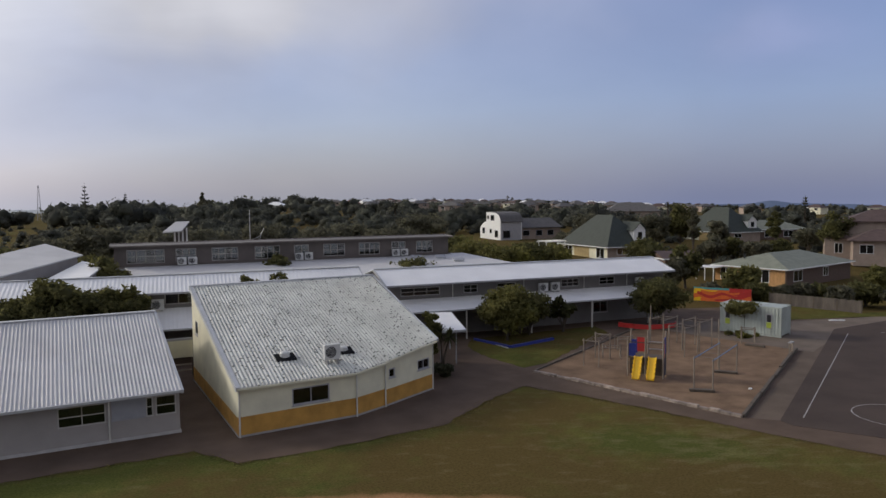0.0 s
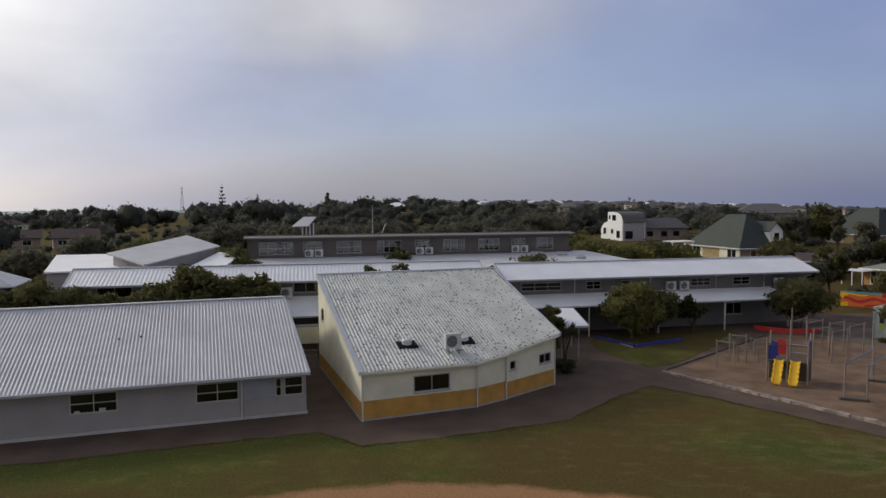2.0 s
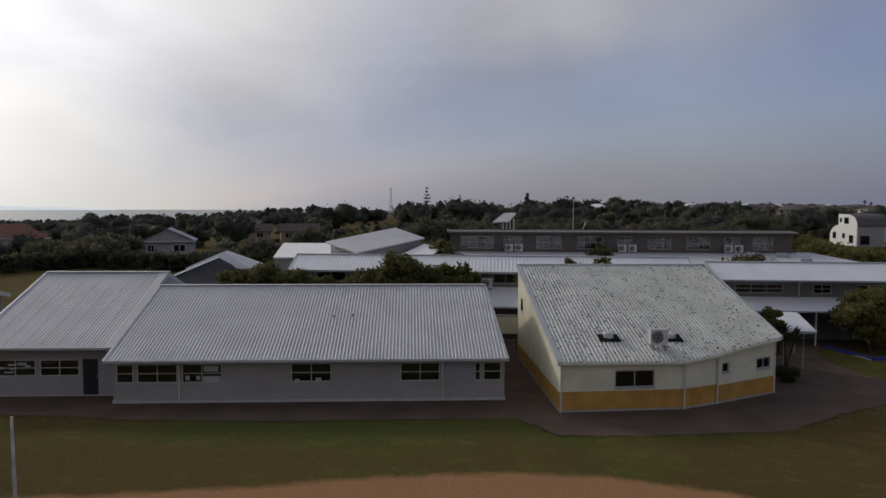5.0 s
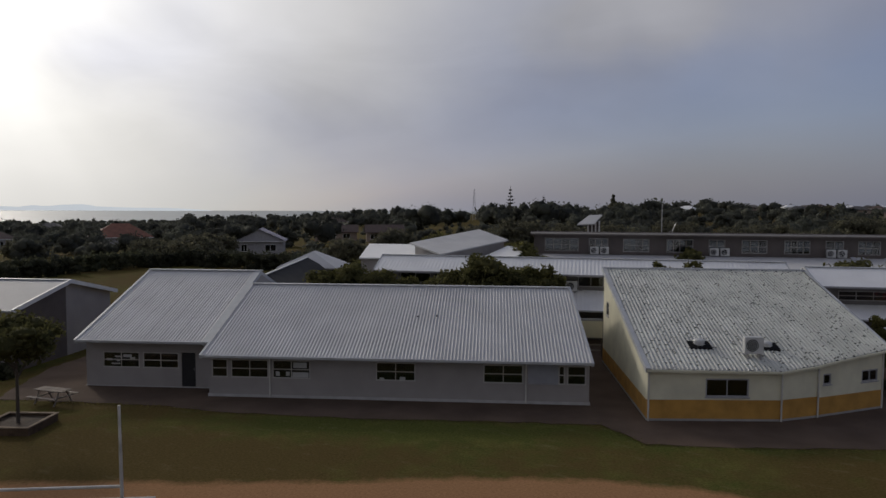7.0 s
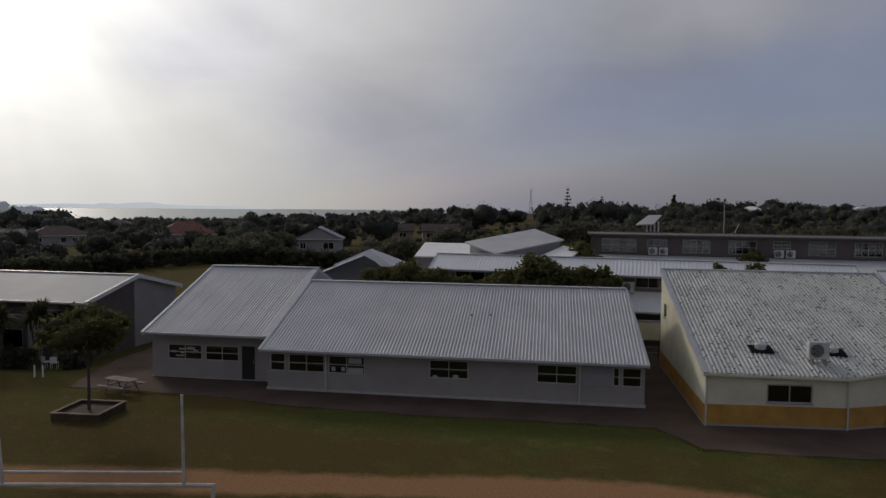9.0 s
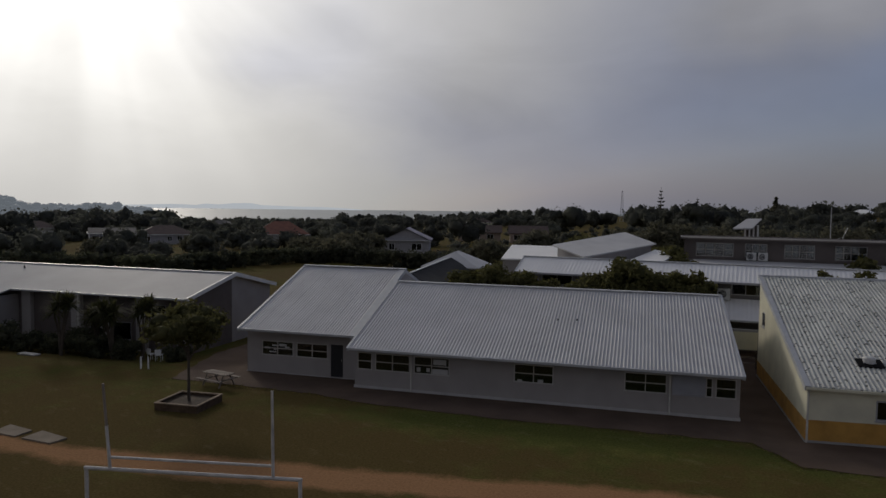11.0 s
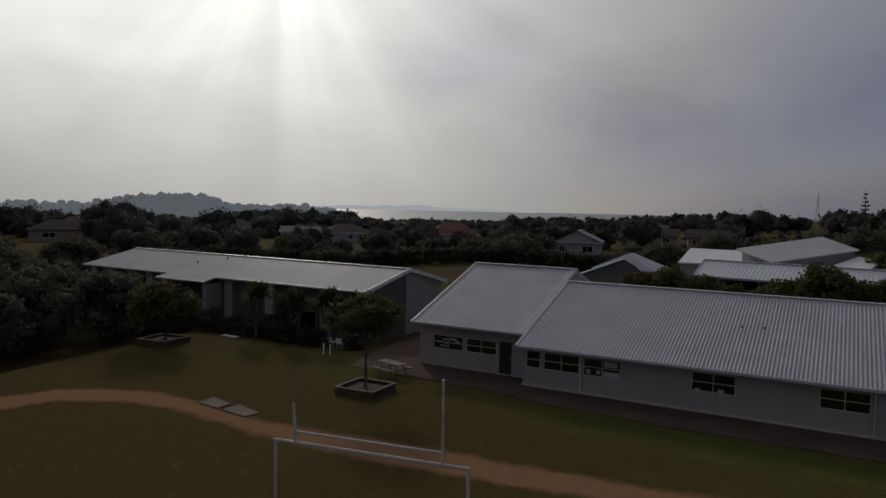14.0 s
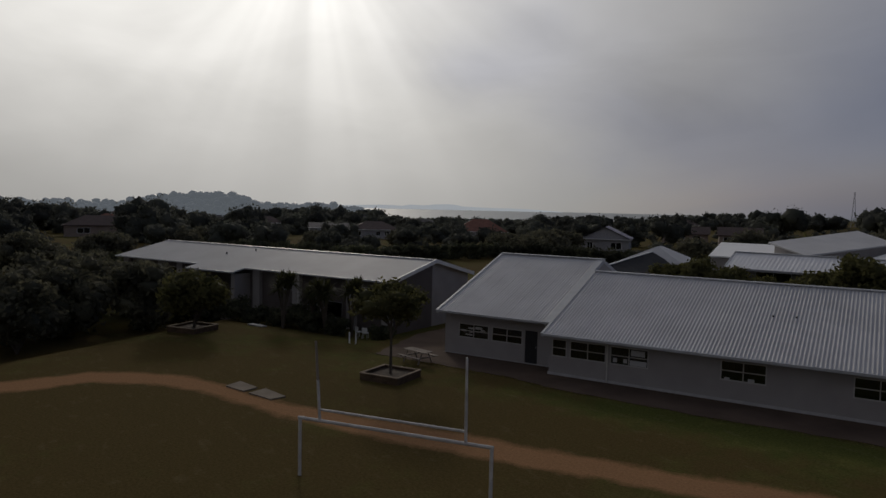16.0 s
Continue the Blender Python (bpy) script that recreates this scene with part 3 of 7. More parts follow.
def ribbed(x0, x1, low, high, plane, pitch=0.2, rise=0.03, thick=0.05, lap=0):
    """Ribbed roof sheets whose ribs run along y. low and high: the sheets' ends in y at x; plane: height at (x, y)."""
    bm = bmesh.new()
    n = max(2, round((x1 - x0) / pitch))
    step = (x1 - x0) / n
    xs = []
    for i in range(n):
        up = rise * (1.4 if lap and i % lap == 0 else 1)
        xs += [(x0 + i * step, 0), (x0 + (i + 0.22) * step, 0.12 * up), (x0 + (i + 0.42) * step, 0.8 * up), (x0 + (i + 0.58) * step, up), (x0 + (i + 0.8) * step, 0.5 * up)]
    xs.append((x1, 0))
    rings = []
    for x, h in xs:
        a, b = low(x), high(x)
        rings.append([bm.verts.new((x, a, plane(x, a) + h)), bm.verts.new((x, b, plane(x, b) + h)),
                      bm.verts.new((x, b, plane(x, b) - thick)), bm.verts.new((x, a, plane(x, a) - thick))])
    for p, q in zip(rings, rings[1:]):
        bm.faces.new((p[0], q[0], q[1], p[1]))
        bm.faces.new((p[3], p[2], q[2], q[3]))
        bm.faces.new((p[0], p[3], q[3], q[0]))
        bm.faces.new((p[1], q[1], q[2], p[2]))
    bm.faces.new(rings[0])
    bm.faces.new(rings[-1][::-1])
    return bm


def beam(bm, a, b, w, h):
    """A board from a to b, w wide and h high, its top along the line."""
    a, b = Vector(a), Vector(b)
    way = (b - a).normalized()
    side = way.cross(Vector((0, 0, 1))).normalized() * (w / 2)
    up = side.cross(way).normalized() * h
    vs = [bm.verts.new(q) for q in (a - side, a + side, a + side - up, a - side - up, b - side, b + side, b + side - up, b - side - up)]
    for q in ((0, 1, 2, 3), (7, 6, 5, 4), (0, 4, 5, 1), (1, 5, 6, 2), (2, 6, 7, 3), (3, 7, 4, 0)):
        bm.faces.new([vs[i] for i in q])
    return bm


def beamed(a, b, w, h):
    bm = beam(bmesh.new(), a, b, w, h)
    bmesh.ops.recalc_face_normals(bm, faces=bm.faces)
    return bm


def heat_pump(x, y, z, turn=0, base=True, size=1.0):
    """An outdoor air conditioner: shell, fan grille, fan, feet."""
    t = thing("heat_pump", x, y, z, turn, "white outdoor heat pump unit with round fan grille", "heat pump", "outdoor heat pumps")
    s = size
    part("shell", turned(boxed(-0.45, 0.45, -0.17, 0.17, 0.08, 0.88, 0.02), Matrix.Scale(s, 4)), M["ac"], t)
    bm = bmesh.new()
    for r in (0.08, 0.16, 0.24, 0.31):
        tube(bm, [(-0.1 + r * math.cos(a * math.pi / 10), -0.185, 0.48 + r * math.sin(a * math.pi / 10)) for a in range(21)], 0.012, 5)
    part("grille", turned(bm, Matrix.Scale(s, 4)), M["ac"], t)
    bm = bmesh.new()
    bmesh.ops.create_cone(bm, cap_ends=True, segments=20, radius1=0.32, radius2=0.32, depth=0.012, matrix=Matrix.Translation((-0.1, -0.174, 0.48)) @ Matrix.Rotation(math.pi / 2, 4, "X"))
    part("fan_opening", turned(bm, Matrix.Scale(s, 4)), M["dark"], t)
    for dx in (-0.3, 0.3):
        part("foot", turned(boxed(dx - 0.04, dx + 0.04, -0.2, 0.2, 0, 0.08), Matrix.Scale(s, 4)), M["galv"], t)
    return t


# ---- ground, sea, distance ----
def step(a, b, v):
    t = np.clip((v - a) / (b - a), 0, 1)
    return t * t * (3 - 2 * t)


def height(x, y):
    """The ground's height at (x, y)."""
    x, y = np.asarray(x, float), np.asarray(y, float)
    r = np.hypot(x, y)
    bearing = np.degrees(np.arctan2(-x, y))          # left of straight ahead is positive
    far = step(110, 700, r)
    left = np.exp(-((bearing - 27) / 22) ** 2)
    right = step(8, -25, bearing) * step(-150, -70, bearing)
    h = far * (-4 - 13 * left + 5.2 * right)
    h = h - 30 * step(900, 1500, r) * step(-16, -6, bearing) * step(100, 85, bearing)
    h = h - 4 * step(300, 700, r) * step(40, 50, bearing)
    h = h + 1.4 * step(60, 110, y) * step(40, 80, x)
    h = h - (2.6 * step(350, 900, r) + 42 * step(1050, 1900, r)) * step(-36, -46, bearing) * step(-150, -80, bearing)
    # the land rises slowly towards the middle of the view
    rise = np.interp(bearing, (-70, -60, -44, -28, -4, 12, 28, 44, 60, 70), (-0.0045, -0.0038, -0.0003, 0.005, 0.0098, 0.0085, 0.0063, 0.0032, 0.0, -0.002))
    h = h + step(70, 100, r) * (rise * np.minimum(r, 1000) - 0.3)
    # the lawn's edge drops to the hall and the trees beyond
    edge = step(-41, -47, x + 0.12 * (y - 20)) * step(-30, -10, y) * step(75, 55, y)
    hall = step(37, 44, y) * step(-27, -32, x) * step(75, 62, y)
    return h - 1.1 * np.maximum(edge, hall * 0.75)


def grid_lines(lo, hi, step_near, reach):
    mid = list(np.arange(lo, hi + 0.01, step_near))
    g = []
    d = step_near
    v = 0.0
    while v < reach:
        d *= 1.16
        v += d
        g.append(v)
    return np.array([lo - q for q in g[::-1]] + mid + [hi + q for q in g])


def track_distance(x, y):
    """How far a place is from the middle of the trodden earth track round the lawn."""
    line = [(-42.55, 11.6), (-36.92, 17.6), (-35.09, 22.1), (-31.84, 24.07), (-28.53, 24.34), (-24.23, 23.81), (-19.44, 23.88), (-13.18, 24.54), (-7.81, 25.06), (-2.99, 25.65), (2, 25.72), (6.92, 25.12), (10.84, 23.86), (14.75, 21.33), (17.6, 17.3)]
    best = np.full(np.shape(x), 1e9)
    for (ax, ay), (bx, by) in zip(line, line[1:]):
        t = np.clip(((x - ax) * (bx - ax) + (y - ay) * (by - ay)) / ((bx - ax) ** 2 + (by - ay) ** 2), 0, 1)
        best = np.minimum(best, np.hypot(x - ax - t * (bx - ax), y - ay - t * (by - ay)))
    return best


def build_ground():
    gx, gy = grid_lines(-64, 66, 0.5, 4300), grid_lines(-6, 62, 0.5, 4300)
    X, Y = np.meshgrid(gx, gy)
    Z = height(X, Y)
    near = step(70, 40, np.hypot(X, Y - 20))
    Z = Z + near * 0.008 * np.sin(X * 0.9 + np.cos(Y * 0.7) * 1.3) * np.cos(Y * 0.8) - 0.004 * near
    n, m = len(gx), len(gy)
    idx = np.arange(n * m).reshape(m, n)
    faces = np.stack([idx[:-1, :-1], idx[:-1, 1:], idx[1:, 1:], idx[1:, :-1]], -1).reshape(-1, 4)
    me = bpy.data.meshes.new("ground")
    me.from_pydata(np.stack([X, Y, Z], -1).reshape(-1, 3).tolist(), [], faces.tolist())
    d = track_distance(X, Y)
    width = 0.75 + 0.25 * np.sin(X * 0.31) + 0.5 * step(-14, 0, X)
    bare = step(width + 1.3, width - 0.9, d)
    lush = 0.16 * np.exp(-((Y - 32.6) / 2.0) ** 2) * step(-22, -8, X) * step(24, 12, X) - 0.05 * step(8, 20, X) + 0.26 * np.exp(-((X - 25.5 + 0.9 * (Y - 23.5)) / 2.6) ** 2 - ((X - 25.5 - 0.9 * (Y - 23.5)) / 6.0) ** 2) - 0.04 - 0.07 * step(0, -12, X) * step(33, 29, Y) - 0.02 * step(70, 120, np.hypot(X, Y))
    straw = 0.25 * step(10, 22, X) * step(50, 40, X) + 0.9 * np.exp(-((X - 28.0) / 3.6) ** 2 - ((Y - 22.6) / 3.2) ** 2) + 0.5 * np.exp(-((X - 21.5) / 2.6) ** 2 - ((Y - 26.4) / 1.6) ** 2)
    for name, v in (("bare", bare), ("lush", lush), ("straw", straw)):
        at = me.attributes.new(name, "FLOAT", "POINT")
        at.data.foreach_set("value", v.reshape(-1).astype(np.float32))
    me.materials.append(M["ground"])
    me.polygons.foreach_set("use_smooth", np.ones(len(faces), bool))
    tagged(new("ground", me), "worn school lawn with green, dry and bare patches", "ground", kind="structure")


build_ground()


def sheet(name, outline, z, material, label, category, jag=0.0, seed=1, thick=0.06):
    """A flat surface on the ground with a slightly uneven edge."""
    rnd = random.Random(seed)
    pts = []
    for (ax, ay), (bx, by) in zip(outline, outline[1:] + outline[:1]):
        k = max(1, int(math.hypot(bx - ax, by - ay) / 0.6)) if jag else 1
        for i in range(k):
            t = i / k
            w = jag if i else 0
            pts.append((ax + (bx - ax) * t + rnd.uniform(-w, w), ay + (by - ay) * t + rnd.uniform(-w, w), z))
    return single(name, slabbed(pts, thick), material, label, category, kind="structure")


sheet("path", [(-26.88, 35.96), (-17.66, 35.55), (-14.75, 34.81), (-6.41, 34.21), (1.27, 34.3), (5.04, 34.3), (5.92, 32.94), (6.59, 31.58), (10.74, 31.43), (14.88, 31.69), (17.41, 31.76), (20.16, 33.45), (22.71, 35.05), (25.63, 36.23), (27.11, 33.35), (29.12, 28.27), (31.07, 22.44), (34.1, 15.3), (35.78, 12.09), (67.69, 9.67),
               (69.62, 29.01), (67.49, 50.71), (51.05, 57.38), (8.35, 59.39), (-27.87, 58.6), (-28.48, 42.76)], 0.012, M["asphalt"], "dark worn asphalt path round the classrooms", "path", 0.12, 4)


def grass_fringe():
    """Tufts of uncut grass leaning over the edge of the path."""
    rng = np.random.default_rng(41)
    edge = [(-26.88, 35.96), (-17.66, 35.55), (-14.75, 34.81), (-6.41, 34.21), (1.27, 34.3), (5.04, 34.3), (5.92, 32.94), (6.59, 31.58), (10.74, 31.43), (14.88, 31.69), (17.41, 31.76), (20.16, 33.45), (22.71, 35.05), (25.63, 36.23), (27.11, 33.35), (29.12, 28.27), (31.07, 22.44), (34.1, 15.3)]
    v, f = [], []
    for (ax, ay), (bx, by) in zip(edge, edge[1:]):
        n = int(math.hypot(bx - ax, by - ay) * 90)
        for t in rng.random(n):
            x, y = ax + (bx - ax) * t + rng.normal() * 0.17, ay + (by - ay) * t + rng.normal() * 0.17
            a, h, w = rng.uniform(0, 6.28), rng.uniform(0.012, 0.04), rng.uniform(0.02, 0.05)
            lx, ly = rng.normal() * 0.09, rng.normal() * 0.09
            k = len(v)
            v += [(x - math.cos(a) * w, y - math.sin(a) * w, -0.01), (x + math.cos(a) * w, y + math.sin(a) * w, -0.01), (x + lx, y + ly, h)]
            f.append((k, k + 1, k + 2))
    me = bpy.data.meshes.new("grass")
    me.from_pydata(v, [], f)
    me.materials.append(M["turf"])
    tagged(new("grass", me), "uncut grass tufts along the path's edge", "grass", kind="stuff")


grass_fringe()
sheet("lawn", [(30.6, 51.2), (28.7, 48.6), (28.1, 45.6), (28.2, 42.8), (28.5, 40.3), (30.74, 40.64), (42.67, 47.53), (43.72, 50.59)], 0.03, M["ground"], "shaded patch of thin grass beside the playground", "lawn", 0.1, 6, 0.02)
PL = [(28.45, 38.95), (32.25, 24.8), (50.3, 34.4), (46.9, 48.0)]
sheet("playground_surface", PL, 0.04, M["sand"], "brown bark and sand playground surface", "playground", 0.03, 5)
sheet("court", [(33.5, 23.45), (33.3, 22.6), (39.07, 13.05), (75.43, 19.34), (74.12, 38.56), (61.2, 38.3)], 0.03, M["court"], "dark asphalt ball court", "court", 0.0, 7)
sheet("concrete_apron", [(50.71, 33.2), (49.3, 35.42), (47.83, 46.67), (50.77, 49.67), (60.72, 43.02), (72.39, 40.07), (74.09, 38.36), (61.77, 37.61)], 0.028, M["apron"], "pale concrete paving beside the container", "pavement", 0.05, 8)
sheet("concrete_strip", [(32.4, 24.5), (33.6, 23.3), (61.5, 38.2), (59.11, 38.3), (50.82, 34.0)], 0.026, M["concrete"], "worn concrete strip between playground and court", "pavement", 0.04, 12)
sheet("verge", [(59.84, 44.35), (63.8, 50.31), (67.35, 51.72), (70.19, 49.63), (71.81, 42.38), (84.83, 39.33), (87.03, 34.81), (74.12, 38.75), (69.75, 41.03)], 0.034, M["ground"], "mown grass verge below the fence", "lawn", 0.06, 9, 0.02)


def court_line(a, b, w=0.055):
    bm = bmesh.new()
    a, b = Vector((*a, 0.036)), Vector((*b, 0.036))
    s = (b - a).cross(Vector((0, 0, 1))).normalized() * w / 2
    bm.faces.new([bm.verts.new(q) for q in (a - s, a + s, b + s, b - s)][::-1])
    bmesh.ops.recalc_face_normals(bm, faces=bm.faces)
    single("court_line", bm, M["worn_line"], "white painted court line on asphalt", "marking", kind="structure", group="court lines")


court_line((34.96, 23.11), (60.13, 36.33))
arc = [(39.69 + 2.2 * math.cos(a), 20.8 + 2.2 * math.sin(a)) for a in np.linspace(0.5, 3.6, 12)]
for p_, q_ in zip(arc, arc[1:]):
    court_line(p_, q_)
court_line((63.09, 35.19), (67, 31.77))


def sea():
    bm = bmesh.new()
    ring = []
    for k in range(33):
        a = radians(-22 + 100 * k / 32)
        ring.append([bm.verts.new((-math.sin(a) * r, math.cos(a) * r, -21.0)) for r in (700, 1600, 4700)])
    for p, q in zip(ring, ring[1:]):
        for i in (0, 1):
            bm.faces.new((p[i], q[i], q[i + 1], p[i + 1]))
    bmesh.ops.recalc_face_normals(bm, faces=bm.faces)
    single("water", bm, M["sea"], "pale calm sea under haze", "sea", kind="structure")


sea()


def far_hills():
    """Low islands and ridges at the edge of sight."""
    def ridge(b0, b1, r, top, material):
        bm = bmesh.new()
        front = []
        for k in range(49):
            t = k / 48
            b = b0 + (b1 - b0) * t
            a = radians(b)
            front.append([bm.verts.new((-math.sin(a) * q, math.cos(a) * q, z)) for q, z in ((r, -48), (r + 60, top(t, b)), (r + 400, -48))])
        for p, q in zip(front, front[1:]):
            for i in (0, 1):
                bm.faces.new((p[i], q[i], q[i + 1], p[i + 1]))
        bmesh.ops.recalc_face_normals(bm, faces=bm.faces)
        single("backdrop", bm, material, "hills at the edge of sight, blue-grey haze put in as glow", "hills", kind="structure", group="distant hills")

    for b0, b1, r, h in ((22, 46, 4300, 40), (29, 37, 4450, 52)):
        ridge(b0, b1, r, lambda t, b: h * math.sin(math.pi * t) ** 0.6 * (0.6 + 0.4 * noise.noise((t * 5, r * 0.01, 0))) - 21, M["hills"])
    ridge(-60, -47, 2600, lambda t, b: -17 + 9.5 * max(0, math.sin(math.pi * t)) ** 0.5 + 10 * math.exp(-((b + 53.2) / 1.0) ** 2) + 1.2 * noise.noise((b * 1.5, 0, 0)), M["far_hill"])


far_hills()


def lumps(centres, radii, rng, fine=1, flat=0.8, rough=0.22):
    """Verts and faces of many uneven rounded leaf masses."""
    bm = bmesh.new()
    bmesh.ops.create_icosphere(bm, subdivisions=fine, radius=1.0)
    v0 = np.array([v.co[:] for v in bm.verts])
    f0 = np.array([[v.index for v in f.verts] for f in bm.faces])
    bm.free()
    n, k = len(centres), len(v0)
    r = np.array(radii, float)[:, None, None] * (1 + rough * rng.normal(size=(n, k, 1)))
    v = np.array(centres, float)[:, None, :] + v0[None] * r * (1, 1, flat)
    f = f0[None] + (np.arange(n) * k)[:, None, None]
    return v.reshape(-1, 3), f.reshape(-1, 3)


def wooded_ridge():
    """The far wooded ridge beyond the houses, its haze put in as glow: a bank with rounded tree crowns on it."""
    rng = np.random.default_rng(31)
    prof = [(35.7, -9.2), (37.7, 4.2), (39.2, 7.9), (40.6, 10.6), (43.6, 10.1), (46.3, 10.5), (47.2, 17.3), (48.9, 22.4), (51.0, 20.1), (53.5, 17.1), (55.0, 11.9), (56.4, 8.1), (57.9, 8.8), (59.9, 8.9), (64.9, 8.0), (90, 8)]
    bs = np.linspace(36.5, 90, 240)
    tops = np.interp(bs, *zip(*prof))
    v, f = [], []
    for b, z in zip(bs, tops):
        a = radians(b)
        v += [(-math.sin(a) * r, math.cos(a) * r, q) for r, q in ((860, -34), (900, z - 6), (1000, -34))]
    for i in range(len(bs) - 1):
        for k in (0, 1):
            f += [(3 * i + k, 3 * i + 3 + k, 3 * i + 4 + k), (3 * i + k, 3 * i + 4 + k, 3 * i + 1 + k)]
    cs, rs = [], []
    for i in range(1500):
        b = rng.uniform(36.8, 90)
        down = rng.random() ** 1.6
        r = 898 - 36 * down
        z = np.interp(b, *zip(*prof)) - 5 + rng.normal() * 0.9 - (np.interp(b, *zip(*prof)) + 20) * 0.8 * down
        a = radians(b)
        cs.append((-math.sin(a) * r, math.cos(a) * r, z))
        rs.append(rng.uniform(2.4, 5.6))
    lv, lf = lumps(cs, rs, rng, 2, 0.8, 0.12)
    me = bpy.data.meshes.new("backdrop")
    me.from_pydata(v + lv.tolist(), [], f + (lf + len(v)).tolist())
    me.polygons.foreach_set("use_smooth", np.ones(len(me.polygons), bool))
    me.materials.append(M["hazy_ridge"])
    tagged(new("backdrop", me), "wooded ridge beyond the houses, grey haze put in as glow", "hills", kind="structure")


wooded_ridge()


# ---- classroom block: long ribbed roof and the taller end next to it ----
def g_plane(x, y):
    return 2.45 + 0.344 * (y - 36.8)


def classroom_block():
    t = thing("classroom_block", 0, 0, 0, 0, "long low grey classroom block with pale ribbed metal roof", "building")
    # front wall of the long part
    wy = 37.6
    wins = [(-15.6, -14.7, 1), (-14.52, -12.42, 2), (-12.2, -10.1, 2), (-6.5, -4.35, 2), (-0.7, 1.42, 2), (3.28, 3.62, 1), (3.74, 4.74, 1)]
    holes = [(a, b, 1.07, 2.08) for a, b, _ in wins]
    part("wall", wall_bm(-15.75, 4.9, 0.16, 2.66, wy, wy + 0.16, holes), M["grey"], t, "grey painted front wall")
    part("plinth", boxed(-15.8, 4.95, wy - 0.05, wy + 0.18, -0.1, 0.156), M["plinth"], t, "pale painted concrete plinth")
    for a, b, c in wins:
        window_unit(t, a, b, 1.07, 2.08, wy, c, 2, frame_mat="frame", sill=False)
    part("panel", boxed(1.68, 3.27, wy - 0.03, wy - 0.003, 1.14, 2.1), M["blind"], t, "pale blue-grey closed window panel")
    part("panel_rail", boxed(1.66, 3.27, wy - 0.05, wy - 0.003, 1.07, 1.136), M["trim"], t)
    # gable ends and the back
    for x0 in (4.62, -15.75):
        m = Matrix.Translation((x0 + 0.16, 37.76, 0)) @ Matrix.Rotation(math.pi / 2, 4, "Z")
        part("end_wall", turned(wall_bm(0, 7.6, 0, (2.68, 5.25), 0, 0.16), m), M["grey"], t)
        m2 = Matrix.Translation((x0 + 0.16, 45.36, 0)) @ Matrix.Rotation(math.pi / 2, 4, "Z")
        part("end_wall", turned(wall_bm(0, 7.0, 0, (5.25, 2.9), 0, 0.16), m2), M["grey"], t)
    part("back_wall", boxed(-15.75, 4.9, 52.3, 52.46, 0, 2.9), M["grey"], t)
    part("roof", ribbed(-15.84, 4.94, lambda x: 36.8, lambda x: 45.3 if x < 4.62 else 45.3 - (x - 4.62) / 0.32 * 8.4, g_plane, 0.185, 0.045), M["roof"], t, "pale grey ribbed metal roof")
    part("back_roof", ribbed(-15.84, 4.6, lambda x: 45.3, lambda x: 53.2, lambda x, y: g_plane(x, 45.3) - 0.33 * (y - 45.3)), M["roof"], t)
    part("ridge_cap", beamed((-15.86, 45.3, 5.43), (4.66, 45.3, 5.43), 0.42, 0.07), M["flash"], t)
    part("gutter", beamed((-15.86, 36.74, 2.47), (5.0, 36.74, 2.47), 0.13, 0.13), M["flash"], t, "pale metal gutter")
    part("soffit", boxed(-15.75, 4.88, 36.8, 37.6, 2.3, 2.34), M["trim"], t)
    for x, u in ((-15.86, -15.86), (4.95, 4.62)):
        part("barge", beamed((x, 36.7, g_plane(x, 36.7) + 0.06), (u, 45.3, g_plane(u, 45.3) + 0.07), 0.14, 0.22), M["flash"], t, "pale metal barge flashing")
        part("barge", beamed((u, 45.3, 5.42), (u, 53.2, 2.78), 0.14, 0.22), M["flash"], t)
    for x in (-12.31, 1.56):
        part("downpipe", tubed([(x, 37.5, 0.05), (x, 37.5, 2.1), (x, 36.85, 2.34)], 0.045), M["post"], t, "cream downpipe")
    for x, y in ((-4.6, 41.2), (-3.5, 41.3)):
        part("roof_vent", tubed([(x, y, g_plane(x, y)), (x, y, g_plane(x, y) + 0.12)], 0.05), M["dark"], t)
    # taller end on the left
    hy, hx0, hx1 = 39.2, -23.7, -16.1
    wins = [(-22.7, -20.52, 2), (-20.32, -18.2, 2)]
    holes = [(a, b, 1.1, 2.02) for a, b, _ in wins] + [(-18.02, -17.2, 0.06, 2.04)]
    part("wall", wall_bm(hx0, hx1, 0.05, 3.02, hy, hy + 0.16, holes), M["grey"], t, "grey painted front wall")
    part("plinth", boxed(hx0 - 0.03, hx1 - 0.02, hy - 0.05, hy + 0.18, -0.6, 0.046), M["plinth"], t)
    for a, b, c in wins:
        window_unit(t, a, b, 1.1, 2.02, hy, c, 2, frame_mat="frame", sill=False)
    # black leaf fills the opening, its colour standing in for the dark inside
    door = part("door", boxed(-18.02, -17.2, hy + 0.05, hy + 0.1, 0.06, 2.04, 0.01), M["dark"], t, "closed classroom door leaf, black for the dark of an open doorway")
    part("handle", tubed([(-17.3, hy + 0.03, 1.0), (-17.3, hy + 0.03, 1.15)], 0.015), M["galv"], door)
    for x0 in (hx0, hx1 - 0.16):
        m = Matrix.Translation((x0 + 0.16, hy + 0.16, 0)) @ Matrix.Rotation(math.pi / 2, 4, "Z")
        part("end_wall", turned(wall_bm(0, 8.0, -0.6, (3.06, 5.84), 0, 0.16), m), M["grey"], t)
        m2 = Matrix.Translation((x0 + 0.16, hy + 8.16, 0)) @ Matrix.Rotation(math.pi / 2, 4, "Z")
        part("end_wall", turned(wall_bm(0, 6.5, -0.6, (5.84, 3.6), 0, 0.16), m2), M["grey"], t)
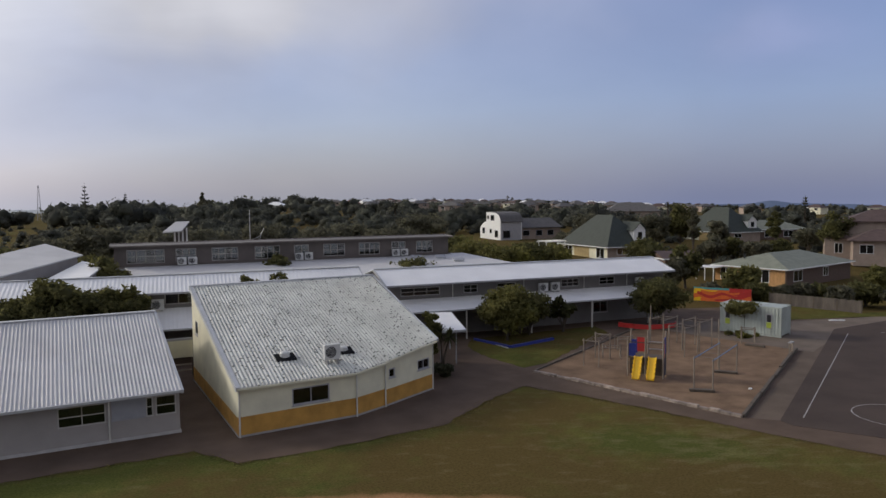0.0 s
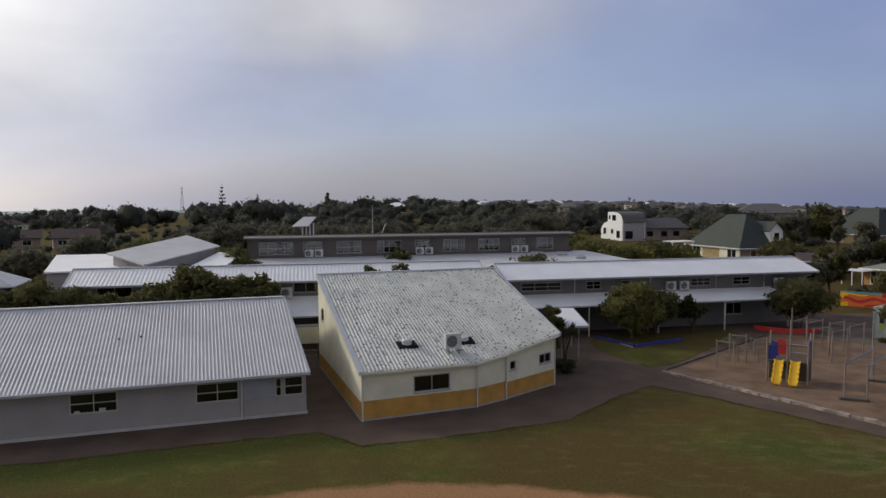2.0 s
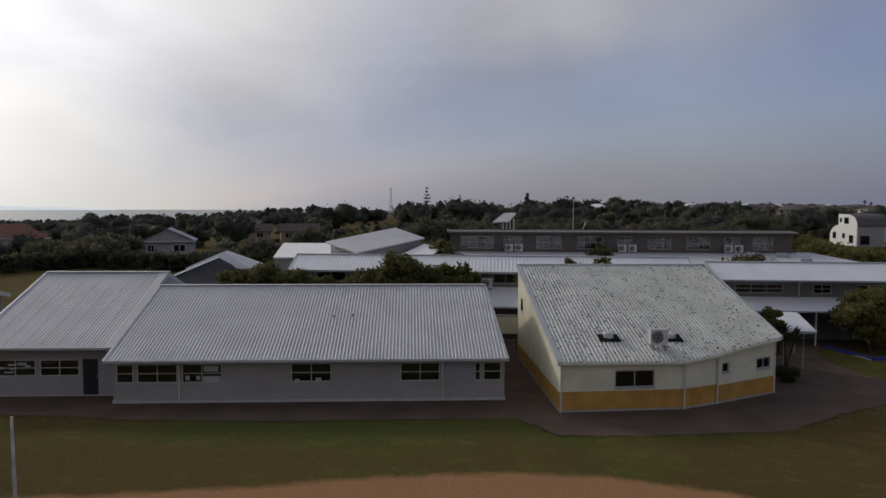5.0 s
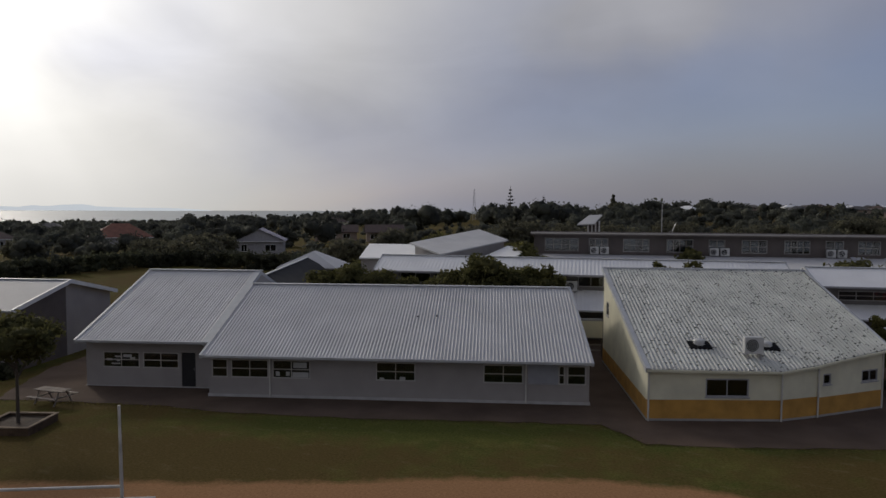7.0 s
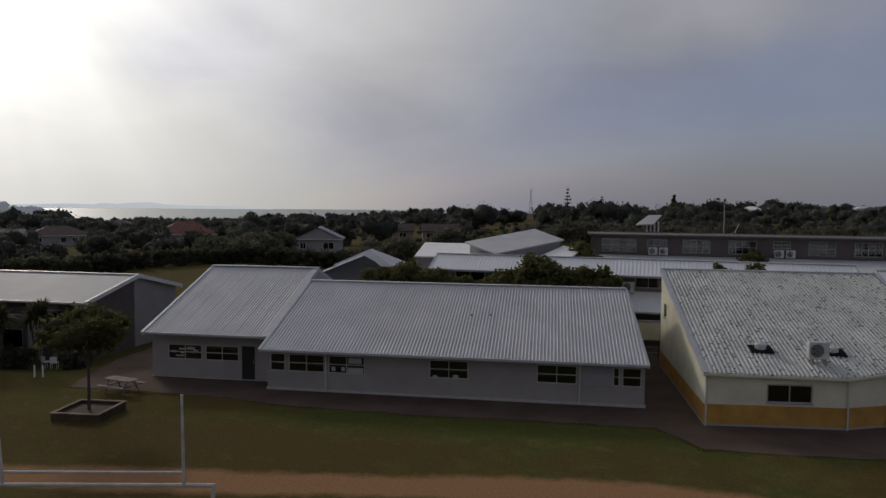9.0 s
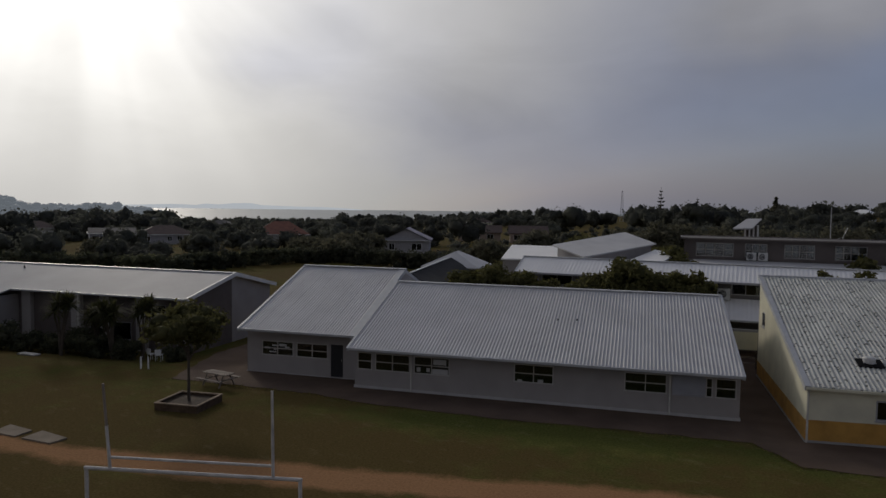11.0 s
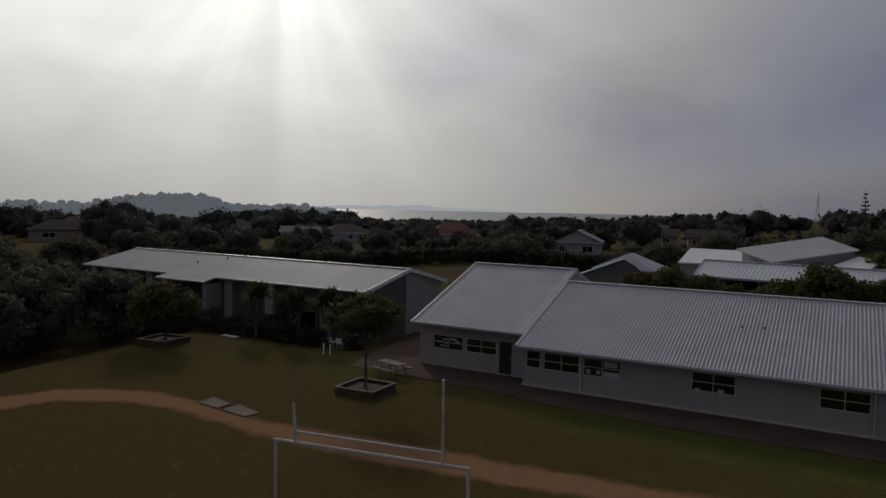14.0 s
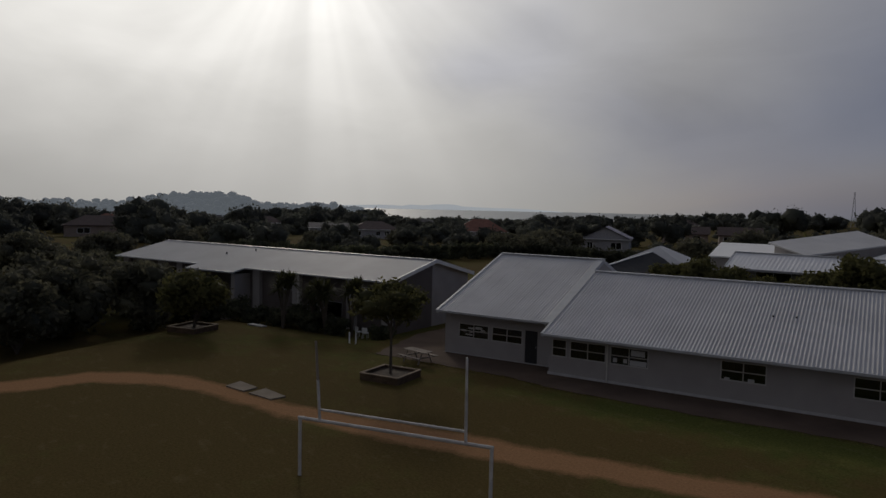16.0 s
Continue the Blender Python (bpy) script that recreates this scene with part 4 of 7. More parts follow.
    part("back_wall", boxed(hx0, hx1, 53.7, 53.86, -0.6, 3.6), M["grey"], t)

    def h_plane(x, y):
        return 2.83 + 0.353 * (y - 38.35)
    part("roof", ribbed(-23.78, -16.2, lambda x: 38.35, lambda x: 47.35, h_plane, 0.185, 0.03, lap=5), M["roof"], t, "pale grey ribbed metal roof")
    part("back_roof", ribbed(-23.78, -16.2, lambda x: 47.35, lambda x: 54.6, lambda x, y: h_plane(x, 47.35) - 0.34 * (y - 47.35)), M["roof"], t)
    part("ridge_cap", beamed((-23.88, 47.35, 6.08), (-16.0, 47.35, 6.08), 0.42, 0.07), M["flash"], t)
    part("gutter", beamed((-23.82, 38.29, 2.86), (-16.1, 38.29, 2.86), 0.13, 0.13), M["flash"], t)
    part("soffit", boxed(-23.7, -16.2, 38.35, 39.2, 2.68, 2.72), M["trim"], t)
    for x, w in ((-23.8, 0.16), (-16.2, 0.42)):
        part("barge", beamed((x, 38.25, h_plane(x, 38.25) + 0.07), (x, 47.35, h_plane(x, 47.35) + 0.08), w, 0.26), M["flash"], t, "wide pale metal barge flashing")
        part("barge", beamed((x, 47.35, 6.08), (x, 54.6, 3.62), 0.16, 0.24), M["flash"], t)
    for x, z, w, h in ((-22.5, 1.5, 0.34, 0.12), (-22.0, 1.68, 0.45, 0.1), (-21.9, 1.45, 0.2, 0.1), (-21.5, 1.7, 0.5, 0.16), (-21.1, 1.6, 0.3, 0.1), (-22.2, 1.28, 0.5, 0.08)):
        part("window_display", boxed(x, x + w, hy + 0.032, hy + 0.04, z, z + h), M["paper"], t, "white paper cut-outs on the glass")
    for x, z, w, h in ((-12.02, 1.2, 0.22, 0.24), (-11.45, 1.22, 0.2, 0.22), (-11.05, 1.66, 0.75, 0.3), (-11.1, 1.14, 0.9, 0.28), (-6.3, 1.13, 0.25, 0.1), (-5.2, 1.13, 0.3, 0.16)):
        part("window_display", boxed(x, x + w, wy + 0.032, wy + 0.04, z, z + h), M["paper"], t, "white paper on the glass")
    part("floor_slab", boxed(-23.4, 4.75, 39.4, 52.3, 0.02, 0.1), M["inside"], t)
    part("ceiling", boxed(-23.3, 4.7, 39.5, 52.2, 2.6, 2.64), M["inside"], t)
    part("partition", boxed(-15.6, 4.7, 43.0, 43.1, 0.1, 2.6), M["inside"], t)
    part("lamp", tubed([(-23.3, 39.18, 2.55), (-23.3, 39.02, 2.6)], 0.05), M["white"], t)


classroom_block()


# ---- yellow hall: cream walls over an ochre band, mossy mono-pitch roof, cranked front ----
YA, YM, YN, YB = Vector((7.38, 35.14)), Vector((13.94, 35.56)), Vector((16.06, 36.44)), Vector((20.28, 38.5))
YC, YD = Vector((20.75, 49.5)), Vector((7.27, 48.45))


def y_plane(x, y):
    return 2.68 - 0.0297 * (x - 7.3) + 0.2747 * (y - 35.15)


def front_y(x):
    pts = [Vector((6.8, 35.1)), YA, YM, YN, YB, Vector((21.6, 39.1))]
    for a, b in zip(pts, pts[1:]):
        if x <= b.x:
            return a.y + (b.y - a.y) * (x - a.x) / (b.x - a.x)
    return pts[-1].y


def assembly_room():
    t = thing("assembly_room", 0, 0, 0, 0, "cream and ochre school room with mossy ribbed roof", "building")

    def run(a, b, wins, z_low, band, inside=0.16):
        way = b - a
        n = way.length
        m = Matrix.Translation((a.x, a.y, 0)) @ Matrix.Rotation(math.atan2(way.y, way.x), 4, "Z")
        ta, tb = y_plane(a.x, a.y) - 0.06, y_plane(b.x, b.y) - 0.06
        part("wall", turned(wall_bm(0, n, band, (ta, tb), 0, inside, [w[:4] for w in wins]), m), M["cream"], t, "cream painted wall")
        part("dado", turned(boxed(0, n, -0.012, inside, z_low, band - 0.002), m), M["ochre"], t, "ochre painted lower wall band")
        part("plinth", turned(boxed(0, n, -0.03, inside, -0.1, z_low - 0.002), m), M["offwhite"], t)
        for w in wins:
            window_unit(t, w[0], w[1], w[2], w[3], 0, w[4], 1, m, frame_mat="trim", bar=0.07)

    run(YA, YM, [(2.86, 4.98, 1.21, 2.12, 2)], 0.12, 1.06)
    run(YM, YN, [], 0.12, 1.07)
    run(YN, YB, [(0.36, 0.9, 1.62, 2.17, 1), (3.1, 4.28, 1.52, 2.14, 2)], 0.12, 1.0)
    run(YB, YC, [], 0.12, 1.05)
    run(YC, YD, [], 0.12, 1.05)
    mid = YD + (YA - YD) * 0.26
    run(YD, mid, [(1.15, 2.1, 3.4, 4.3, 1)], 0.12, 1.0)
    run(mid, YA, [], 0.12, 1.0)
    part("roof", ribbed(7.3, 20.62, lambda x: front_y(x) - 0.2, lambda x: 48.62 + 0.082 * (x - 7.1), y_plane, 0.21, 0.06), M["mossy"], t, "weathered pale ribbed roof with dark moss spots")
    part("ridge_cap", beamed((7.2, 48.6, y_plane(7.2, 48.6) + 0.07), (20.85, 49.72, y_plane(20.85, 49.72) + 0.07), 0.35, 0.16), M["flash"], t)
    part("barge", beamed((7.36, 34.9, y_plane(7.36, 34.9) + 0.06), (7.25, 48.6, y_plane(7.25, 48.6) + 0.06), 0.24, 0.24), M["flash"], t, "grey barge flashing")
    part("barge", beamed((20.58, 38.4, y_plane(20.58, 38.4) + 0.06), (20.82, 49.7, y_plane(20.82, 49.7) + 0.06), 0.14, 0.22), M["flash"], t)
    for a, b in ((YA, YM), (YM, YN), (YN, YB)):
        o = Vector((0.02, -0.25))
        a2, b2 = a + o, b + o
        part("gutter", beamed((a2.x - 0.1, a2.y, y_plane(a2.x, a2.y) + 0.0), (b2.x + 0.1, b2.y, y_plane(b2.x, b2.y) + 0.0), 0.1, 0.11), M["cream"], t, "cream fascia gutter")
    for q in (YA + Vector((0.05, -0.06)), YM + Vector((0, -0.07)), YN + Vector((0, -0.07)), YB + Vector((-0.05, -0.06))):
        part("downpipe", tubed([(q.x, q.y, 0.0), (q.x, q.y, y_plane(q.x, q.y) - 0.1)], 0.045), M["post"], t, "cream downpipe")
    part("floor_slab", slabbed([(*q, 0.1) for q in (YA + Vector((0.3, 0.3)), YM + Vector((0, 0.3)), YB + Vector((-0.4, 0.3)), YC + Vector((-0.4, -0.4)), YD + Vector((0.4, -0.4)))], 0.06), M["inside"], t)


assembly_room()


def roof_hatch(x, y, h=0.28):
    z = y_plane(x, y)
    t = thing("roof_cowl", x, y, z, 0, "pale roof cowl on a dark flashing patch", "roof vent", "roof cowls")
    bm = slabbed([(-0.55, -0.5, -0.5 * 0.2747 + 0.1), (0.55, -0.5, -0.5 * 0.2747 + 0.1), (0.55, 0.3, 0.3 * 0.2747 + 0.1), (-0.55, 0.3, 0.3 * 0.2747 + 0.1)], 0.08)
    part("flashing", bm, M["bitumen"], t, "black flashing patch")
    part("cowl", tubed([(0, 0, 0.0), (0, 0, h - 0.02), (0, 0, h + 0.06), (0, 0, h + 0.1)], [0.27, 0.29, 0.24, 0.08], 14), M["ac"], t, "round pale vent cowl")
    part("collar", boxed(-0.27, 0.27, -0.16, 0.18, -0.04, 0.1), M["flash"], t)


# ---- wings: a low verandah roof, a strip of high windows over it, an upper roof ----
def wing(name, x, y, turn, length, eave_z, wall_y, ridge, back, ver, wins, label, roof="roof_white", wallm="wingwall", pitch=0.3, pipes=(), x_ver=(0, None), low_windows=(), base=0.0, edge="flash", blinds=False, wtop=0.18, rib=0.009):
    """ridge, back: (y, z). ver: (y, z at the front edge, z at the wall). Local x along the front, y away from the lawn."""
    t = thing(name, x, y, base, turn, label, "building")
    ry, rz = ridge
    by, bz = back
    slope = (rz - eave_z) / ry
    holes = [(a, b, ver[2] + 0.28, eave_z - wtop) for a, b, _ in wins]
    vx0, vx1 = x_ver[0], x_ver[1] if x_ver[1] is not None else length
    low = [(a, b, 0.9, 2.0) for a, b in low_windows]
    part("wall", wall_bm(0.3, length - 0.3, -0.3, eave_z + slope * wall_y - 0.07, wall_y, wall_y + 0.16, holes + low), M[wallm], t, "grey clad wall with a strip of high windows")
    for a, b, c in wins:
        fr = window_unit(t, a, b, ver[2] + 0.28, eave_z - wtop, wall_y, c, 2 if wtop > 0.3 else 1, frame_mat="offwhite", bar=0.07, sill=False)
        if blinds:
            for k in range(c):
                if (k + int(a)) % 3:
                    part("blind", boxed(a + 0.1 + (b - a) / c * k, a + (b - a) / c * (k + 1) - 0.1, wall_y + 0.1, wall_y + 0.11, ver[2] + 0.55, eave_z - 0.25), M["blind"], fr)
    for a, b in low_windows:
        window_unit(t, a, b, 0.9, 2.0, wall_y, 2, 1, frame_mat="offwhite", bar=0.07)
    for x0 in (0.3, length - 0.46):
        m = Matrix.Translation((x0 + 0.16, wall_y + 0.16, 0)) @ Matrix.Rotation(math.pi / 2, 4, "Z")
        a, b, c = wall_y + 0.16, ry, by - 0.5
        part("end_wall", turned(wall_bm(0, b - a, -0.3, (eave_z + slope * a - 0.07, rz - 0.07), 0, 0.16), m), M[wallm], t)
        m2 = Matrix.Translation((x0 + 0.16, ry, 0)) @ Matrix.Rotation(math.pi / 2, 4, "Z")
        part("end_wall", turned(wall_bm(0, c - b, -0.3, (rz - 0.07, bz + 0.1), 0, 0.16), m2), M[wallm], t)
    part("back_wall", boxed(0.3, length - 0.3, by - 0.66, by - 0.5, -0.3, bz + 0.05), M[wallm], t)
    part("roof", ribbed(0, length, lambda q: 0.0, lambda q: ry, lambda q, v: eave_z + slope * v, pitch, rib), M[roof], t, "pale ribbed metal roof")
    bs = (rz - bz) / (by - ry)
    part("back_roof", ribbed(0, length, lambda q: ry, lambda q: by, lambda q, v: rz - bs * (v - ry), pitch, rib), M[roof], t)
    part("ridge_cap", beamed((-0.05, ry, rz + 0.06), (length + 0.05, ry, rz + 0.06), 0.36, 0.06), M[edge], t)
    part("gutter", beamed((-0.05, -0.06, eave_z + 0.02), (length + 0.05, -0.06, eave_z + 0.02), 0.12, 0.14), M["trim" if edge == "flash" else edge], t, "gutter along the eave")
    for q in (-0.04, length + 0.04):
        part("barge", beamed((q, 0, eave_z + 0.06), (q, ry, rz + 0.06), 0.1, 0.24), M[edge], t)
    if ver[0] < wall_y:
        vs = (ver[2] - ver[1]) / (wall_y - ver[0])
        part("verandah_roof", ribbed(vx0, vx1, lambda q: ver[0], lambda q: wall_y - 0.01, lambda q, v: ver[1] + vs * (v - ver[0]), pitch, rib), M[roof], t, "pale verandah roof")
        part("verandah_gutter", beamed((vx0, ver[0] - 0.05, ver[1]), (vx1, ver[0] - 0.05, ver[1]), 0.1, 0.12), M["flash"], t)
        k = max(2, int((vx1 - vx0) / 6.2))
        for i in range(k + 1):
            q = vx0 + 0.2 + (vx1 - vx0 - 0.4) * i / k
            part("verandah_post", boxed(q - 0.05, q + 0.05, ver[0] + 0.1, ver[0] + 0.2, -0.1, ver[1] - 0.05), M["post"], t)
    for q in pipes:
        part("downpipe", tubed([(q, wall_y - 0.07, ver[2]), (q, wall_y - 0.07, eave_z - 0.3), (q, 0.05, eave_z - 0.1)], 0.04), M["post"], t)
    return t


wing("classroom_wing", 23.7, 53.6, -6.2, 30.2, 4.8, 1.3, (3.6, 5.92), (9.0, 4.8), (-1.5, 2.66, 3.36),
     [(1.7, 5.4, 3), (7.7, 9.1, 2), (11.0, 13.0, 2), (17.9, 19.9, 3), (22.2, 24.0, 2)], "long grey classroom wing with bright white metal roofs", x_ver=(0.2, 26.2), pipes=(6.6, 13.8, 20.4, 25.4), low_windows=[(21.5, 23.2), (10.5, 12.2)], wtop=0.42)
wing("classroom_wing", -10.05, 58.0, -7.4, 32.3, 5.2, 0.9, (2.7, 6.3), (8.0, 4.6), (-1.8, 2.7, 3.9),
     [(2.0, 4.6, 2), (6.0, 8.6, 2), (10.2, 12.6, 2), (16.6, 18.6, 2), (21, 24, 3), (26, 29, 3)], "long grey classroom wing with white ribbed roof", pipes=(14.9,), rib=0.022)
wing("library_block", 4.0, 79.0, -4.6, 38.6, 7.56, 0.7, (2.4, 7.7), (9.0, 6.8), (0.0, 5.2, 5.36),
     [(1.5, 5.2, 4), (6.3, 8.4, 3), (10.0, 12.8, 4), (14.6, 17.4, 4), (19.0, 20.7, 2), (22.4, 25.0, 3), (26.7, 29.3, 4), (30.8, 32.6, 2), (34.0, 36.2, 3)], "long brown block with white windows under a flat roof", roof="lib_roof", wallm="dgrey", edge="lib_roof", blinds=True, wtop=0.48)


def low_roof(name, pts, wall_in, label, roof="roof_white", wallm="grey"):
    """A plain building under one sloping roof: four corners in order, z of the roof at each."""
    t = thing(name, pts[0][0], pts[0][1], 0, 0, label, "building")
    o = Vector((pts[0][0], pts[0][1], 0))
    loc = [Vector(q) - o for q in pts]
    part("roof", slabbed(loc, 0.14), M[roof], t, "pale metal roof")
    mid = sum(loc, Vector()) / 4
    ins = [mid + (q - mid) * wall_in for q in loc]
    for a, b in zip(ins, ins[1:] + ins[:1]):
        bm = bmesh.new()
        inn = (mid - (a + b) / 2)
        inn.z = 0
        inn = inn.normalized() * 0.15
        vs = [bm.verts.new(q) for q in (Vector((a.x, a.y, -2)), Vector((b.x, b.y, -2)), Vector((b.x, b.y, b.z - 0.15)), Vector((a.x, a.y, a.z - 0.15)))]
        ws = [bm.verts.new(v.co + inn) for v in vs]
        bm.faces.new(vs)
        bm.faces.new(ws[::-1])
        for i in range(4):
            bm.faces.new((vs[i], ws[i], ws[(i + 1) % 4], vs[(i + 1) % 4]))
        bmesh.ops.recalc_face_normals(bm, faces=bm.faces)
        part("wall", bm, M[wallm], t)
    return t


low_roof("covered_court", [(6.5, 66.5, 4.5), (46, 62.5, 4.5), (44.5, 77.0, 5.35), (5.2, 80.0, 5.35)], 0.96, "wide low pale roof joining the school blocks", roof="roof")
low_roof("staff_block", [(-14.0, 72.0, 5.2), (-7.6, 71.0, 5.3), (-8.6, 80.0, 6.2), (-14.4, 80.5, 6.2)], 0.94, "low block with pale roof behind the classrooms")
low_roof("gabled_block", [(-8.87, 73.0, 6.73), (-5.3, 68.2, 5.9), (1.5, 79.5, 6.82), (-1.9, 84.0, 7.84)], 0.9, "block under a steep pale single-pitch roof", roof="roof")
low_roof("annexe", [(-2.2, 70.0, 5.1), (0.9, 68.0, 5.0), (3.2, 76.0, 5.9), (1.4, 79.0, 6.2)], 0.9, "small annexe with pale roof")


def roof_light(x, y, z):
    t = thing("roof_light", x, y, z, -12, "grey roof light standing on the wide pale roof", "roof light", "roof lights")
    part("curb", boxed(-0.55, 0.55, -0.35, 0.35, -0.1, 0.16), M["flash"], t)
    part("pane", slabbed([(-0.6, -0.42, 0.2), (0.6, -0.42, 0.2), (0.6, 0.42, 0.42), (-0.6, 0.42, 0.42)], 0.05), M["blind"], t, "dull grey pane")


roof_light(39.4, 73.3, 5.12)
roof_light(40.2, 70.4, 4.95)
roof_light(36.6, 74.2, 5.15)


def long_shed():
    t = thing("long_shed", -17.5, 52.0, 0, -1.2, "long dark shed with a pale hipped pavilion at its far end", "shed")
    for sx in (-1, 1):
        part("roof", slabbed([(0, 0, 5.2), (sx * 2.3, 0, 4.3), (sx * 2.3, 12, 4.55), (0, 12, 5.75)][::sx], 0.1), M["shed_roof"], t, "dark grey sheet roof")
        part("wall", boxed(sx * 2.1 - 0.08, sx * 2.1 + 0.08, 0.2, 11.6, -0.3, 4.25), M["dgrey"], t)
        part("pavilion_roof", slabbed([(0, 13.7, 6.2), (sx * 2.8, 11.5, 4.85), (sx * 2.8, 17.1, 4.85), (0, 14.9, 6.2)][::sx], 0.1), M["roof"], t, "pale hipped roof slope")
        part("pavilion_wall", boxed(sx * 2.5 - 0.08, sx * 2.5 + 0.08, 11.9, 16.7, -0.3, 4.8), M["dgrey"], t)
    part("pavilion_roof", slabbed([(-2.8, 11.5, 4.85), (2.8, 11.5, 4.85), (0, 13.7, 6.2)], 0.1), M["roof"], t, "pale hipped roof slope")
    part("pavilion_roof", slabbed([(2.8, 17.1, 4.85), (-2.8, 17.1, 4.85), (0, 14.9, 6.2)], 0.1), M["roof"], t, "pale hipped roof slope")
    for y in (0.2, 11.8, 16.6):
        part("end_wall", boxed(-2.02, 2.02, y, y + 0.16, -0.3, 4.25), M["dgrey"], t)
    part("ridge_cap", beamed((0, -0.1, 5.25), (0, 12, 5.8), 0.22, 0.06), M["flash"], t)


long_shed()


# ---- grey hall beyond the lawn's end ----
def gymnasium():
    t = thing("school_hall", -32.3, 44.5, -0.95, 178.3, "grey block-walled hall with smooth pale metal roof", "building")
    # local x runs away along the front, local y points to the lawn
    L_, eave, ridge, back = 36.0, 4.4, 5.8, 4.35
    D = 12.4
    half = 6.2
    slope = (ridge - eave) / half
    bays = [(-0.35, 16.3, 0.0), (16.3, 22.9, 1.3), (22.9, L_ + 0.3, 0.0)]
    for a, b, ext in bays:
        bm = slabbed([(a, ext, eave - slope * ext), (b, ext, eave - slope * ext), (b, -half, ridge), (a, -half, ridge)], 0.12)
        part("roof", bm, M["roof_smooth"], t, "smooth pale metal roof catching the sky")
    part("roof", slabbed([(-0.35, -half, ridge), (L_ + 0.3, -half, ridge), (L_ + 0.3, -D, back), (-0.35, -D, back)], 0.12), M["roof_smooth"], t)
    part("ridge_cap", beamed((-0.4, -half, ridge + 0.05), (L_ + 0.3, -half, ridge + 0.05), 0.4, 0.06), M["flash"], t)
    part("gutter", beamed((-0.4, 0.06, eave + 0.02), (16.3, 0.06, eave + 0.02), 0.12, 0.13), M["flash"], t)
    part("gutter", beamed((22.9, 0.06, eave + 0.02), (L_ + 0.3, 0.06, eave + 0.02), 0.12, 0.13), M["flash"], t)
    part("gutter", beamed((16.3, 1.36, eave - slope * 1.3), (22.9, 1.36, eave - slope * 1.3), 0.12, 0.13), M["flash"], t)
    for y0, y1, z0, z1 in ((0.05, -half, eave + 0.08, ridge + 0.08), (-D, -half, back + 0.08, ridge + 0.08)):
        part("barge", beamed((-0.4, y0, z0), (-0.4, y1, z1), 0.14, 0.3), M["white"], t, "white painted barge board")
    wy = -0.9
    holes = [(2.2, 3.6, 2.6, 3.7), (8.2, 9.4, 0.2, 2.4), (11.2, 12.4, 2.7, 3.6), (24.0, 25.6, 2.7, 3.7), (27.2, 28.6, 2.7, 3.7), (30.2, 31.6, 2.7, 3.7), (33, 34.4, 2.7, 3.7), (5.4, 7.2, 0.8, 2.2)]
    m = Matrix.Scale(-1, 4, (0, 1, 0))
    bm = turned(wall_bm(0, L_, 0, eave - slope * 0.9 * -1 - 0.1, 0.9, 1.1, holes), m)
    bmesh.ops.reverse_faces(bm, faces=bm.faces)
    # shade of the bays between the piers is put into the wall's dark colour
    part("wall", bm, M["dgrey"], t, "grey block wall, shade between the piers put into its colour")
    for h in holes:
        bm = turned(boxed(h[0], h[1], 1.0, 1.02, h[2], h[3]), m)
        bmesh.ops.recalc_face_normals(bm, faces=bm.faces)
        part("pane", bm, M["glass"], t)
        bm = bmesh.new()
        for a, b, c, d in ((h[0], h[1], h[2], h[2] + 0.06), (h[0], h[1], h[3] - 0.06, h[3]), (h[0], h[0] + 0.06, h[2], h[3]), (h[1] - 0.06, h[1], h[2], h[3])):
            box(bm, a, b, -0.98, -0.93, c, d)
        part("window_frame", bm, M["trim"], t)
    for q in (0.5, 4.2, 7.6, 10.4, 15.4, 23.4, 26.4, 29.4, 32.3, 35.4):
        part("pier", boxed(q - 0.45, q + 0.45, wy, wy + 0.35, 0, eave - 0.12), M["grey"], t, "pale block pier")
    for q in (16.8, 22.4):
        part("pier", boxed(q - 0.25, q + 0.25, wy, 0.9, 0, eave - 0.55), M["grey"], t)
    bm = wall_bm(0, half - 0.9, 0, (eave + slope * 0.9 - 0.12, ridge - 0.12), 0, 0.2)
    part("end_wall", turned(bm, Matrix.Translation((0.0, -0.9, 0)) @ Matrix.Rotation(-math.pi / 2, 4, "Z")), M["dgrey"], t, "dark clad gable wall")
    bm = wall_bm(0, half - 0.4, 0, (ridge - 0.12, back), 0, 0.2)
    part("end_wall", turned(bm, Matrix.Translation((0.0, -half, 0)) @ Matrix.Rotation(-math.pi / 2, 4, "Z")), M["grey"], t)
    part("end_wall", boxed(L_ - 0.2, L_, -D + 0.4, -0.9, 0, eave), M["grey"], t)
    part("back_wall", boxed(0.2, L_ - 0.2, -D + 0.4, -D + 0.6, 0, back), M["grey"], t)
    part("floor_slab", boxed(0.2, L_ - 0.2, -D + 0.6, 2.5, -0.3, 0.03), M["concrete"], t)
    for q, v in ((20.3, -4.9), (22.6, -3.2)):
        part("roof_vent", tubed([(q, v, eave - slope * v - 0.05), (q, v, eave - slope * v + 0.22)], 0.07), M["dark"], t)
    part("downpipe", tubed([(9.6, 0.0, 0), (9.6, 0.0, eave - 0.1)], 0.05), M["post"], t)


gymnasium()


